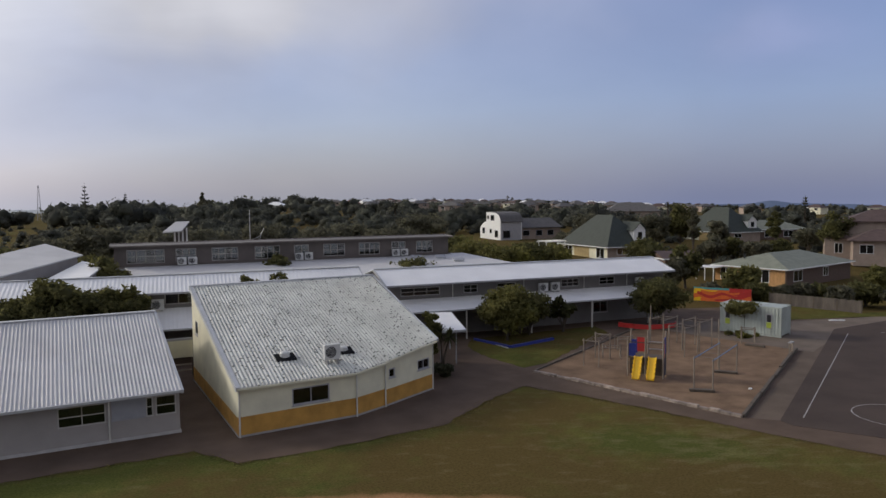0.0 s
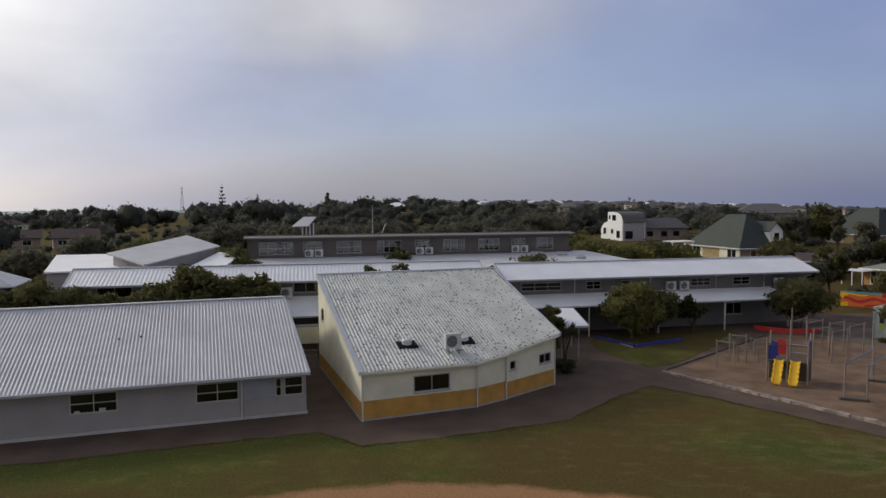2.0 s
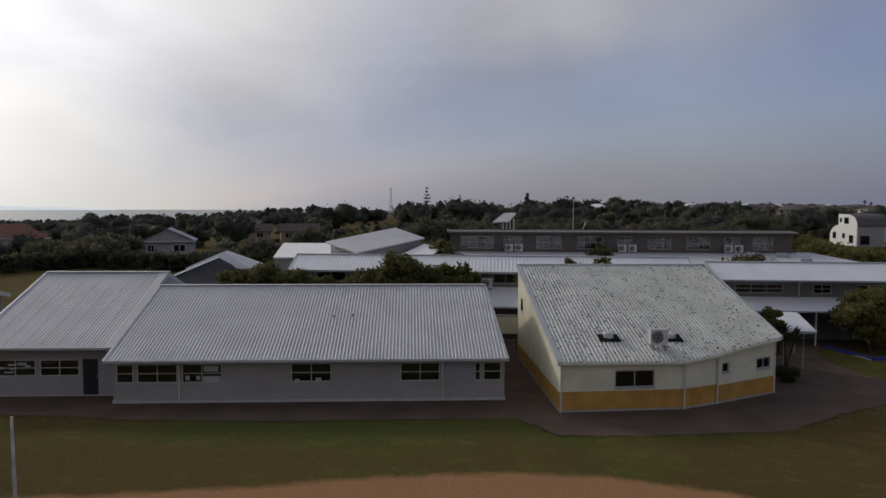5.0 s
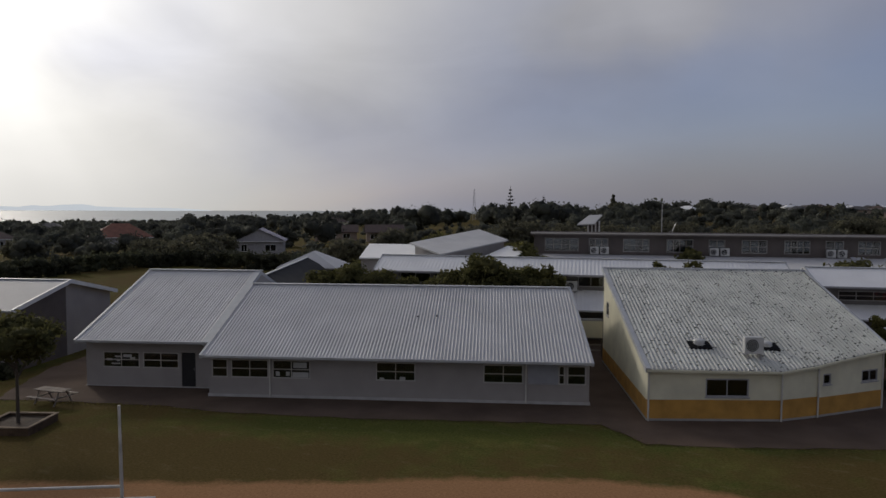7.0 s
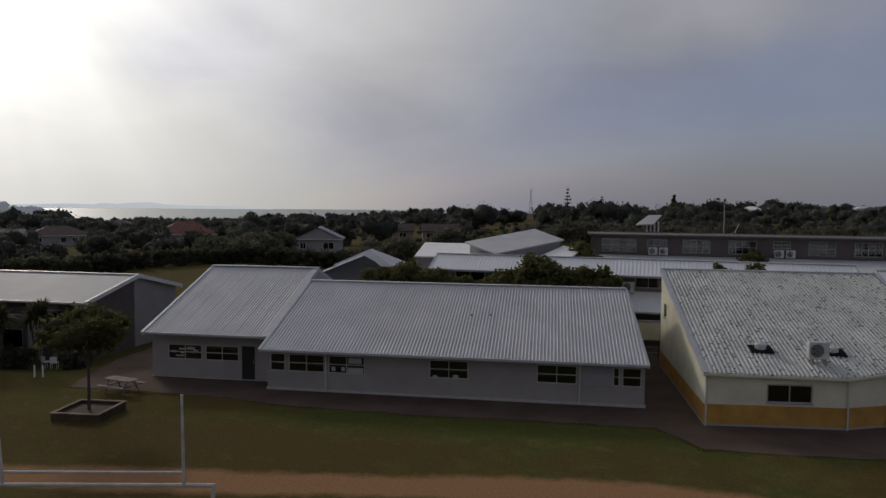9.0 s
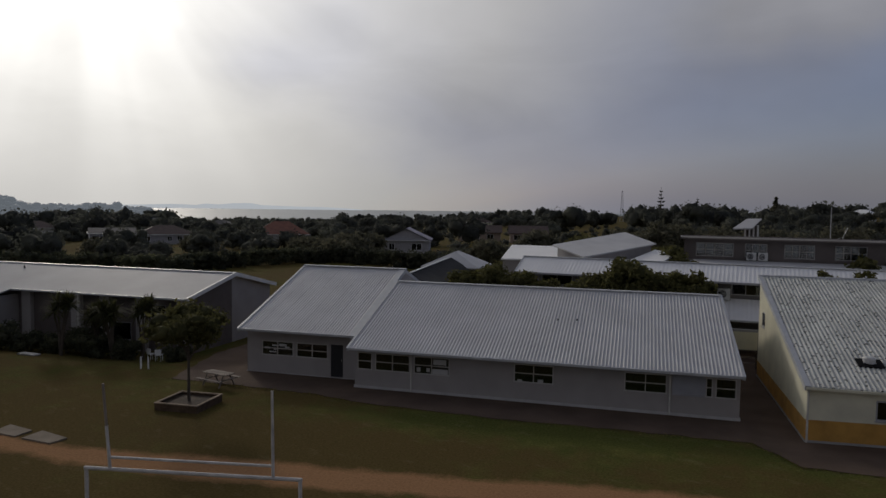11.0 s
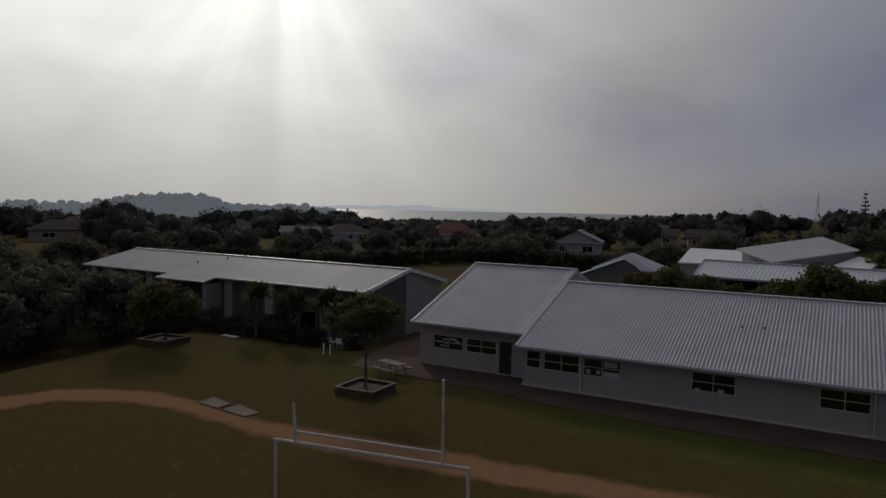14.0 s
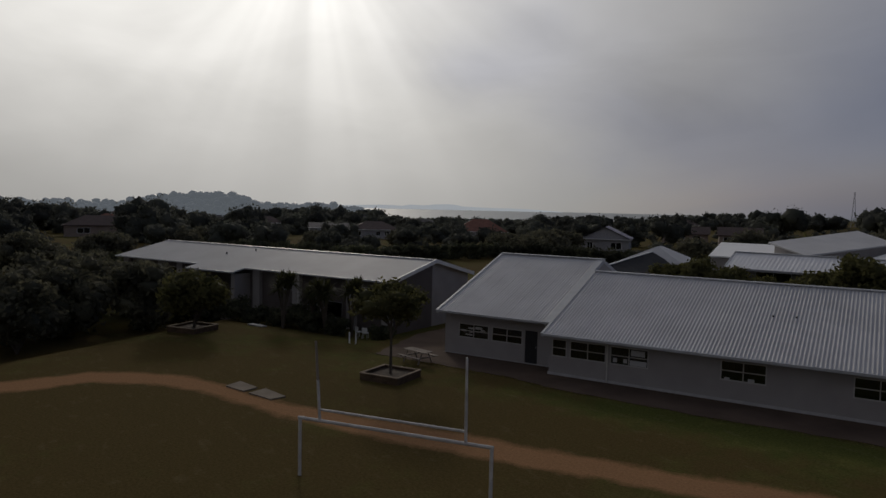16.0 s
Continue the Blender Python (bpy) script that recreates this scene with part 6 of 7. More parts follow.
for x_, y_, r_ in ((34.38, 29.52, -40), (39.46, 31.97, -50), (48.62, 36.84, -70)):
    single("step_platform", boxed(-0.75, 0.75, -0.2, 0.2, 0, 0.16, 0.02), M["dtimber"], "low dark timber step platform", "platform", x_, y_, 0.03, r_, group="step platforms")


def red_barrier():
    t = thing("red_barrier", 46.91, 46.82, 0.02, 0, "low red curved barrier at the back of the playground", "barrier")
    pts = [(-1.9, 1.9), (-1.4, 0.4), (-0.6, -0.6), (0.6, -1.0), (2.2, -1.0), (3.0, -0.4)]
    for a, b in zip(pts, pts[1:]):
        part("panel", beamed((*a, 0.55), (*b, 0.55), 0.1, 0.42), M["red"], t, "red painted panel")
    for q in pts:
        part("post", tubed([(*q, -0.1), (*q, 0.6)], 0.05), M["dtimber"], t)


red_barrier()


def tap_stand():
    t = thing("drinking_tap", 48.21, 33.44, 0.02, 20, "slim timber tap stand beside the court", "tap")
    part("post", boxed(-0.06, 0.06, -0.06, 0.06, -0.1, 0.9, 0.01), M["timber"], t)
    part("basin", boxed(-0.06, 0.7, -0.14, 0.14, 0.9, 0.98, 0.02), M["offwhite"], t)
    part("post", boxed(0.58, 0.66, -0.05, 0.05, -0.1, 0.9), M["timber"], t)


tap_stand()
single("paper_scrap", boxed(-0.12, 0.12, -0.09, 0.09, 0, 0.08, 0.02), M["white"], "small white scrap lying on the bark", "litter", 37.37, 28.38, 0.045, 20)


def container():
    a = math.degrees(math.atan2(42.9 - 38.05, 51.9 - 53.5))
    t = thing("shipping_container", 53.5, 38.05, 0.02, a, "pale green steel shipping container with two small signs", "container")
    L_, W, H = 5.25, 2.44, 2.59

    def ribs(n, length):
        bm = bmesh.new()
        xs = []
        for i in range(n):
            q = length * i / n
            d = length / n
            xs += [(q, 0), (q + d * 0.35, 0), (q + d * 0.5, 0.04), (q + d * 0.85, 0.04)]
        xs.append((length, 0))
        col = [(bm.verts.new((x, y, 0.16)), bm.verts.new((x, y, H - 0.12)), bm.verts.new((x, 0.08, H - 0.12)), bm.verts.new((x, 0.08, 0.16))) for x, y in xs]
        for p, q in zip(col, col[1:]):
            bm.faces.new((p[0], q[0], q[1], p[1]))
            bm.faces.new((p[3], p[2], q[2], q[3]))
        return bm
    part("side_wall", turned(ribs(18, L_ - 0.2), Matrix.Translation((L_ - 0.1, 0.0, 0)) @ Matrix.Rotation(math.pi, 4, "Z") @ Matrix.Translation((0, 0, 0))), M["cont"], t)
    part("side_wall", turned(ribs(18, L_ - 0.2), Matrix.Translation((0.1, -W, 0))), M["cont"], t)
    part("end_wall", turned(ribs(6, W - 0.2), Matrix.Translation((0.0, -0.1, 0)) @ Matrix.Rotation(-math.pi / 2, 4, "Z")), M["cont"], t)
    part("end_wall", turned(ribs(6, W - 0.2), Matrix.Translation((L_, -W + 0.1, 0)) @ Matrix.Rotation(math.pi / 2, 4, "Z")), M["cont"], t)
    part("roof", boxed(0.02, L_ - 0.02, -W + 0.02, -0.02, H - 0.1, H - 0.02), M["cont"], t)
    part("floor", boxed(0.05, L_ - 0.05, -W + 0.05, -0.05, 0.02, 0.12), M["dtimber"], t)
    for q in (0.0, L_ - 0.14):
        for v in (-0.14, -W):
            part("corner_post", boxed(q, q + 0.14, v, v + 0.14, 0, H), M["cont"], t)
    for v in (-0.12, -W):
        for z in (0.0, H - 0.12):
            part("rail", boxed(0.14, L_ - 0.14, v, v + 0.12, z, z + 0.14 if z == 0 else H), M["cont"], t)
    for x in (1.0, 4.55):
        part("sign", boxed(x - 0.24, x + 0.24, 0.012, 0.03, 0.68, 1.95), M["shade_white"], t, "pale sign with dark and green fields")
        part("sign_patch", boxed(x - 0.17, x + 0.17, 0.034, 0.04, 1.28, 1.88), M["dark"], t)
        part("sign_patch", boxed(x - 0.2, x + 0.2, 0.034, 0.04, 0.74, 1.24), M["lime"], t)


container()
bush(51.35, 40.22, 0.5, 1.6, 8, "leaf2", label="straggling shrub against the container")
tree(52.55, 41.0, 2.75, 1.6, "leaf2", seed=9, stem=1.75, clumps=26, leaves=90, size=0.12, label="low spreading branch over the container", trunk_r=0.03, squash=0.6)


def mural_fence():
    t = thing("mural_fence", 64.71, 57.73, 0, math.degrees(math.atan2(53.5 - 58.8, 69.9 - 66.6)), "fence painted with an orange and teal wavy mural", "fence")
    n = 8
    w = 6.25 / n
    for i in range(n):
        part("panel", boxed(i * w + 0.01, (i + 1) * w - 0.01, 0, 0.04, 0.05, 1.65), M["yellow" if i < 1 else "orange" if i < 5 else "red"], t)
        if i < 5:
            part("painted_top", boxed(i * w + 0.01, (i + 1) * w - 0.01, -0.003, 0.0, 1.42, 1.65), M["teal"], t)
    for k, (m_, base_, amp, thick_, ph, x0, x1) in enumerate((("orange", 0.35, 0.16, 0.5, 0.0, 0.0, 6.25), ("red", 0.62, 0.22, 0.34, 0.9, 0.4, 6.25), ("orange", 1.05, 0.14, 0.22, 2.0, 1.2, 5.0), ("yellow", 1.28, 0.1, 0.14, 0.6, 0.1, 2.6), ("red", 0.12, 0.05, 0.22, 0.4, 2.4, 6.25))):
        bm = bmesh.new()
        cols = [(x0 + (x1 - x0) * i / 40) for i in range(41)]
        v = [[bm.verts.new((q, -0.004 - 0.003 * k - d, base_ + amp * math.sin(q * 2.1 + ph) + z)) for z in (0, thick_)] for q in cols for d in (0,)]
        for p, q in zip(v, v[1:]):
            bm.faces.new((p[0], q[0], q[1], p[1]))
        part("painted_wave", bm, M[m_], t)
    for i in range(n + 1):
        part("post", boxed(i * w - 0.05, i * w + 0.05, 0.05, 0.15, -0.1, 1.7), M["dtimber"], t)


mural_fence()


def paling_fence(a, b, h, label, material="timber"):
    a, b = Vector(a), Vector(b)
    way = b - a
    t = thing("paling_fence", a.x, a.y, 0, math.degrees(math.atan2(way.y, way.x)), label, "fence", "boundary fences")
    n = int(way.length / 2.0)
    d = way.length / n
    for i in range(n):
        for k in range(8):
            q = i * d + 0.06 + k * (d - 0.12) / 8
            part("paling", boxed(q, q + (d - 0.12) / 8 - 0.012, 0, 0.025, 0.05, h + 0.03 * ((k * 7 + i * 3) % 3)), M[material], t)
        part("rail", boxed(i * d, (i + 1) * d, 0.03, 0.08, h * 0.75, h * 0.75 + 0.09), M["dtimber"], t)
    for i in range(n + 1):
        part("post", boxed(i * d - 0.06, i * d + 0.06, -0.03, 0.09, -0.1, h + 0.06), M["dtimber"], t)


paling_fence((69.55, 51.27), (71.8, 42.19), 1.3, "weathered grey timber paling fence along the verge", "fence_board")
single("bench", boxed(-0.7, 0.7, -0.18, 0.18, 0.4, 0.46, 0.01), M["white"], "white bench seat on the grass verge", "bench", 63.58, 39.56, 0.02, -30).name = "bench"


# ---- houses ----
M["pane_dark"] = mat("dark_window_glass", (0.012, 0.013, 0.015), 0.08, 0, 0.9, 3, 30, 0)


def house(name, x, y, turn, w, d, wall_h, roof_h, kind, wallm, roofm, label, wins=(), over=0.5, base=None, ridge_in=None, ridge_axis="y", door=None, wallm2=None):
    """Front-left corner at (x, y); local x along the front, y away. wins: (face, u0, u1, z0, z1) with face f (front) or l (left side)."""
    b = float(height(x, y)) if base is None else base
    t = thing(name, x, y, b, turn, label, "house")
    for nm, bm, m in (("wall", boxed(0, w, 0, 0.2, -1.5, wall_h), wallm2 or wallm), ("wall", boxed(0, w, d - 0.2, d, -1.5, wall_h), wallm), ("wall", boxed(0, 0.2, 0.2, d - 0.2, -1.5, wall_h), wallm), ("wall", boxed(w - 0.2, w, 0.2, d - 0.2, -1.5, wall_h), wallm)):
        part(nm, bm, M[m], t)
    o = over
    c = [(-o, -o), (w + o, -o), (w + o, d + o), (-o, d + o)]
    z0, z1 = wall_h - 0.02, wall_h + roof_h
    bm = bmesh.new()
    lo = [bm.verts.new((*q, z0)) for q in c]
    und = [bm.verts.new((*q, z0 - 0.14)) for q in c]
    for i in range(4):
        bm.faces.new((lo[i], und[i], und[(i + 1) % 4], lo[(i + 1) % 4]))
    bm.faces.new(und[::-1])
    inset = (0 if kind == "gable" else (min(w, d) / 2 if ridge_in is None else ridge_in))
    if ridge_axis == "y":
        r0, r1 = bm.verts.new((w / 2, inset - (o if kind == "gable" else 0), z1)), bm.verts.new((w / 2, d - inset + (o if kind == "gable" else 0), z1))
        quads = ((lo[0], lo[1], r0), (lo[1], lo[2], r1, r0), (lo[2], lo[3], r1), (lo[3], lo[0], r0, r1))
    else:
        r0, r1 = bm.verts.new((inset - (o if kind == "gable" else 0), d / 2, z1)), bm.verts.new((w - inset + (o if kind == "gable" else 0), d / 2, z1))
        quads = ((lo[0], lo[1], r1, r0), (lo[1], lo[2], r1), (lo[2], lo[3], r0, r1), (lo[3], lo[0], r0))
    for q in quads:
        if kind == "gable" and len(q) == 3:
            continue
        bm.faces.new(q)
    if kind == "gable":
        bmesh.ops.recalc_face_normals(bm, faces=bm.faces)
        part("roof", bm, M[roofm], t, "tiled gable roof")
        for v in ((0, 1) if ridge_axis == "y" else (2, 3)):
            g = bmesh.new()
            if v == 0:
                tri = [(0.02, 0.02, wall_h - 0.02), (w - 0.02, 0.02, wall_h - 0.02), (w / 2, 0.02, z1 - 0.15)]
                way = Vector((0, 0.18, 0))
            elif v == 1:
                tri = [(0.02, d - 0.02, wall_h - 0.02), (w - 0.02, d - 0.02, wall_h - 0.02), (w / 2, d - 0.02, z1 - 0.15)]
                way = Vector((0, -0.18, 0))
            elif v == 2:
                tri = [(0.02, 0.02, wall_h - 0.02), (0.02, d - 0.02, wall_h - 0.02), (0.02, d / 2, z1 - 0.15)]
                way = Vector((0.18, 0, 0))
            else:
                tri = [(w - 0.02, 0.02, wall_h - 0.02), (w - 0.02, d - 0.02, wall_h - 0.02), (w - 0.02, d / 2, z1 - 0.15)]
                way = Vector((-0.18, 0, 0))
            a_ = [g.verts.new(q) for q in tri]
            b_ = [g.verts.new(Vector(q) + way) for q in tri]
            g.faces.new(a_)
            g.faces.new(b_[::-1])
            for i in range(3):
                g.faces.new((a_[i], b_[i], b_[(i + 1) % 3], a_[(i + 1) % 3]))
            bmesh.ops.recalc_face_normals(g, faces=g.faces)
            part("gable", g, M[wallm], t)
    else:
        bmesh.ops.recalc_face_normals(bm, faces=bm.faces)
        part("roof", bm, M[roofm], t, "tiled hip roof")
    part("gutter", beamed((-o, -o - 0.04, z0 + 0.0), (w + o, -o - 0.04, z0 + 0.0), 0.12, 0.16), M["brown_roof" if wallm == "pinkish" else "white"], t)
    part("gutter", beamed((-o - 0.04, -o, z0 + 0.0), (-o - 0.04, d + o, z0 + 0.0), 0.12, 0.16), M["brown_roof" if wallm == "pinkish" else "white"], t)
    for f, u0, u1, za, zb in wins:
        bm = wall_bm(u0, u1, za, zb, -0.05, 0.0, [(u0 + 0.08, (u0 + u1) / 2 - 0.04, za + 0.08, zb - 0.08), ((u0 + u1) / 2 + 0.04, u1 - 0.08, za + 0.08, zb - 0.08)])
        pn = boxed(u0 + 0.05, u1 - 0.05, -0.03, -0.004, za + 0.05, zb - 0.05)
        if f == "l":
            m = Matrix.Rotation(-math.pi / 2, 4, "Z") @ Matrix.Scale(-1, 4, (1, 0, 0))
            for q in (bm, pn):
                turned(q, m)
                bmesh.ops.reverse_faces(q, faces=q.faces)
        fr = part("window", bm, M["white"], t)
        part("pane", pn, M["pane_dark"], fr)
    return t


# brick bungalow with a sage roof; sun on its sides is put in as tan
H1 = house("bungalow", 87.99, 62.48, 9.5, 20.3, 10.8, 2.65, 1.75, "hip", "brick", "sage_roof", "brick bungalow with sage hip roof, brown front, sun put into its tan sides",
           [("l", 2.4, 4.6, 0.5, 2.35), ("l", 5.2, 6.6, 0.9, 2.3), ("l", 8.2, 9.9, 0.5, 2.3), ("f", 2.0, 4.6, 0.7, 2.3), ("f", 11.0, 12.6, 0.9, 2.3)], ridge_axis="x", wallm2="brown")
part("flue", tubed([(2.6, 7.6, 3.2), (2.6, 7.6, 4.3)], 0.12), M["dark"], H1)
part("porch_roof", boxed(-2.6, 0.0, 9.4, 12.6, 2.3, 2.42), M["white"], H1)
for a_ in (9.6, 11.0, 12.4):
    part("porch_post", boxed(-2.5, -2.4, a_ - 0.05, a_ + 0.05, -0.5, 2.3), M["white"], H1)
# steep green roofs
for hx_, hy_, tn_, s_ in ((85.75, 96.49, -4, 1.0), (147.98, 122.24, -6, 1.12)):
    h_ = house("steep_roofed_house", hx_, hy_, tn_, 9.6 * s_, 14.6 * s_, 2.5, 5.6 * s_, "hip", "cream", "green_roof", "house with a very steep dark green tiled roof",
               [("l", 1.0, 3.4, 0.3, 2.2), ("f", 2.0, 4.4, 1.0, 2.1), ("l", 11.0, 13.6, 0.4, 2.2)], over=0.6, ridge_in=4.8 * s_, wallm2="pinkish")
    part("garage_door", boxed(-0.05, -0.004, 5.6, 10.4, 0.0, 2.1), M["tan"], h_, "tan garage door")
    bm_ = boxed(6.1 * s_, 8.7 * s_, 0.3, 4.6, 2.7, 5.4)
    part("dormer", bm_, M["white"], h_, "white boarded dormer")
    part("dormer_roof", slabbed([(5.8 * s_, 0.0, 5.3), (7.4 * s_, 0.0, 6.9), (7.4 * s_, 5.2, 6.9), (5.8 * s_, 5.2, 5.3)], 0.12), M["green_roof"], h_)
    part("dormer_roof", slabbed([(7.4 * s_, 0.0, 6.9), (9.0 * s_, 0.0, 5.3), (9.0 * s_, 5.2, 5.3), (7.4 * s_, 5.2, 6.9)], 0.12), M["green_roof"], h_)
    part("dormer_gable", slabbed([(6.1 * s_, 0.3, 5.4), (8.7 * s_, 0.3, 5.4), (7.4 * s_, 0.32, 6.7)], 0.02), M["white"], h_)
    w_ = part("window", boxed(6.8 * s_, 8.0 * s_, 0.24, 0.3, 3.6, 5.1), M["white"], h_)
    part("pane", boxed(6.9 * s_, 7.9 * s_, 0.22, 0.236, 3.7, 5.0), M["pane_dark"], w_)


def pergola(x, y, turn):
    t = thing("pergola", x, y, float(height(x, y)), turn, "white timber pergola beside a house", "pergola")
    for a in (0, 4.4):
        for b in (0, 2.4):
            part("post", boxed(a - 0.06, a + 0.06, b - 0.06, b + 0.06, -0.5, 2.6), M["white"], t)
    for b in (-0.1, 2.5):
        part("beam", boxed(-0.4, 4.8, b - 0.05, b + 0.05, 2.6, 2.78), M["white"], t)
    for i in range(6):
        part("rafter", boxed(0.05 + i * 0.85, 0.12 + i * 0.85, -0.4, 2.8, 2.78, 2.9), M["white"], t)


pergola(79.48, 106.39, 0)


def barrel_house():
    t = thing("barrel_roofed_house", 97.75, 150.49, float(height(97.75, 150.49)), -4, "tall white house with a curved dark roof and low wing", "house")
    W = 6.3
    tall = [(0, 5.2), (0.3, 5.8), (0.9, 6.4), (1.8, 6.85), (3.0, 7.1), (4.6, 7.2), (7.6, 7.2)]
    low = [(7.6, 4.7), (9.0, 4.6), (10.2, 4.2), (11.2, 3.5), (11.8, 2.6)]

    def side(prof, x0, x1):
        bm = bmesh.new()
        a = [bm.verts.new((x0, q, z - 0.1)) for q, z in prof] + [bm.verts.new((x0, prof[-1][0], -1.5)), bm.verts.new((x0, prof[0][0], -1.5))]
        b = [bm.verts.new((x1, *v.co[1:])) for v in a]
        bm.faces.new(a)
        bm.faces.new(b[::-1])
        n = len(a)
        for i in range(n):
            bm.faces.new((a[i], b[i], b[(i + 1) % n], a[(i + 1) % n]))
        bmesh.ops.recalc_face_normals(bm, faces=bm.faces)
        return bm

    def cover(prof, x0, x1):
        bm = bmesh.new()
        v = [(bm.verts.new((x0, q, z)), bm.verts.new((x1, q, z)), bm.verts.new((x1, q, z - 0.12)), bm.verts.new((x0, q, z - 0.12))) for q, z in prof]
        for p, q in zip(v, v[1:]):
            for i in range(4):
                bm.faces.new((p[i], p[(i + 1) % 4], q[(i + 1) % 4], q[i]))
        bm.faces.new(v[0])
        bm.faces.new(v[-1][::-1])
        bmesh.ops.recalc_face_normals(bm, faces=bm.faces)
        return bm
    part("side_wall", side(tall, 0, 0.25), M["white"], t, "sunlit white side wall with a rounded shoulder")
    part("side_wall", side(tall, W - 0.25, W), M["white"], t)
    part("side_wall", side(low, 0.3, 0.55), M["white"], t, "low white side wall with a rounded shoulder")
    part("side_wall", side(low, W - 0.25, W), M["white"], t)
    # the front's shade is put in as a duller white than the sunlit side
    part("wall", boxed(0.25, W - 0.25, 0, 0.25, -1.5, 5.15), M["shade_white"], t, "white front wall, its shade put into a duller white")
    part("wall", boxed(0.25, W - 0.25, 7.35, 7.6, -1.5, 7.05), M["white"], t)
    part("wall", boxed(0.55, W - 0.25, 11.55, 11.8, -1.5, 2.5), M["white"], t)
    part("roof", cover([(-0.35, 4.7)] + tall + [(7.75, 7.2)], 0.06, W + 0.3), M["grey_roof"], t, "curved dark roof")
    part("roof", cover(low + [(12.0, 2.3)], 0.36, W + 0.2), M["grey_roof"], t)
    for x0, y0, y1, z0, z1 in ((0, 3.2, 5.2, 4.9, 6.4), (0, 6.1, 7.0, 5.2, 6.3), (0, 1.2, 3.0, 0.6, 2.5), (0, 4.6, 5.8, 1.6, 2.8), (0.3, 9.0, 10.4, 1.4, 3.0)):
        w = part("window", boxed(x0 - 0.05, x0, y0, y1, z0, z1), M["trim"], t)
        part("pane", boxed(x0 - 0.065, x0 - 0.053, y0 + 0.1, y1 - 0.1, z0 + 0.1, z1 - 0.1), M["pane_dark"], w)
    w = part("window", boxed(0.7, 2.9, -0.05, 0.0, 0.4, 2.5), M["trim"], t)
    part("pane", boxed(0.8, 2.8, -0.065, -0.053, 0.5, 2.4), M["pane_dark"], w)
    part("wing_wall", boxed(W, W + 13, 2.0, 9, -1.5, 3.0), M["pinkish"], t)
    part("wing_roof", slabbed([(W, 1.4, 3.0), (W + 13.4, 1.4, 3.0), (W + 12.5, 6, 5.4), (W, 6, 5.4)], 0.15), M["grey_roof"], t)
    part("wing_roof", slabbed([(W, 6, 5.4), (W + 12.5, 6, 5.4), (W + 13.4, 9.6, 3.0), (W, 9.6, 3.0)], 0.15), M["grey_roof"], t)
    part("chimney", boxed(W + 0.4, W + 2.2, 4.6, 6.0, 4.0, 6.6), M["pinkish"], t)
    for x0 in (W + 1.5, W + 5.5, W + 9):
        w = part("window", boxed(x0, x0 + 2, 1.94, 1.99, 0.8, 2.3), M["trim"], t)
        part("pane", boxed(x0 + 0.1, x0 + 1.9, 1.925, 1.936, 0.9, 2.2), M["pane_dark"], w)


barrel_house()
# brown two-storey house at the court's end
house("two_storey_house", 129.22, 80.1, -54, 15, 9, 6.3, 2.1, "hip", "pinkish", "brown_roof", "pink plastered two-storey house with brown tiled hip roof", [("f", 7, 9.4, 3.9, 5.3)], over=0.7, ridge_axis="x", base=1.21)
house("house_wing", 123.87, 75.24, -54, 15, 7, 3.1, 1.9, "hip", "pinkish", "brown_roof", "single-storey front wing of the pink plastered house", [("f", 1.0, 3.2, 0.7, 2.3), ("f", 5.6, 9.6, 0.1, 2.4)], over=0.7, ridge_axis="x", base=1.21)
house("house_wing", 125.92, 81.96, -54, 4.6, 5, 3.2, 0.7, "hip", "pinkish", "brown_roof", "small side wing of the pink plastered house", [("f", 1.6, 3.0, 0.3, 2.2)], over=0.3, ridge_axis="x", base=1.26)
house("house", 254.42, 152.66, -40, 24, 9, 3.0, 1.3, "gable", "pinkish", "roof_white", "long low house with pale metal roof", [("f", 3, 6, 0.6, 2.3), ("f", 12, 15, 0.6, 2.3)], ridge_axis="x")
house("garage", 83.0, 80.0, -20, 5.6, 6, 2.5, 1.0, "gable", "brown", "brown_roof", "small brown brick garage behind the school", [("f", 3.6, 5.6, 0.2, 2.2)], ridge_axis="x")
house("bungalow", 156.91, 127.35, -14, 22, 10, 2.7, 2.4, "hip", "brown", "sage_roof", "low brick bungalow with pale sage roof", [("f", 3, 6, 0.6, 2.3), ("f", 9, 12, 0.6, 2.3), ("f", 15, 18, 0.6, 2.3)], ridge_axis="x")
house("house", 196.3, 223.51, -35, 22, 13, 5.4, 3.6, "hip", "pinkish", "grey_roof", "large house with wide grey hip roof", [("f", 3, 6, 3.4, 5), ("f", 9, 12, 3.4, 5)], ridge_axis="x")
# towards the water
house("house", -51.18, 136.31, 14, 9.4, 9.0, 2.9, 2.4, "gable", "shade_white", "lilac_roof", "small off-white house with slate-blue gable roof", [("f", 1.2, 2.4, 0.8, 2.2), ("f", 5.8, 8.0, 0.8, 2.2)], ridge_axis="y")
house("house", -97.72, 164.57, 30, 14.0, 10, 2.6, 3.3, "hip", "shade_white", "red_roof", "off-white house with terracotta hip roof", [("f", 1.5, 3.8, 0.7, 2.1), ("f", 7, 8.4, 0.7, 2.1)], ridge_axis="x")
house("house", -130.56, 143.29, 44, 10.5, 9, 2.9, 1.3, "gable", "shade_white", "grey_roof", "off-white house with a low grey gable roof and wide dark opening", [("f", 0.4, 4.0, 0.2, 2.3)], ridge_axis="x", over=0.3)
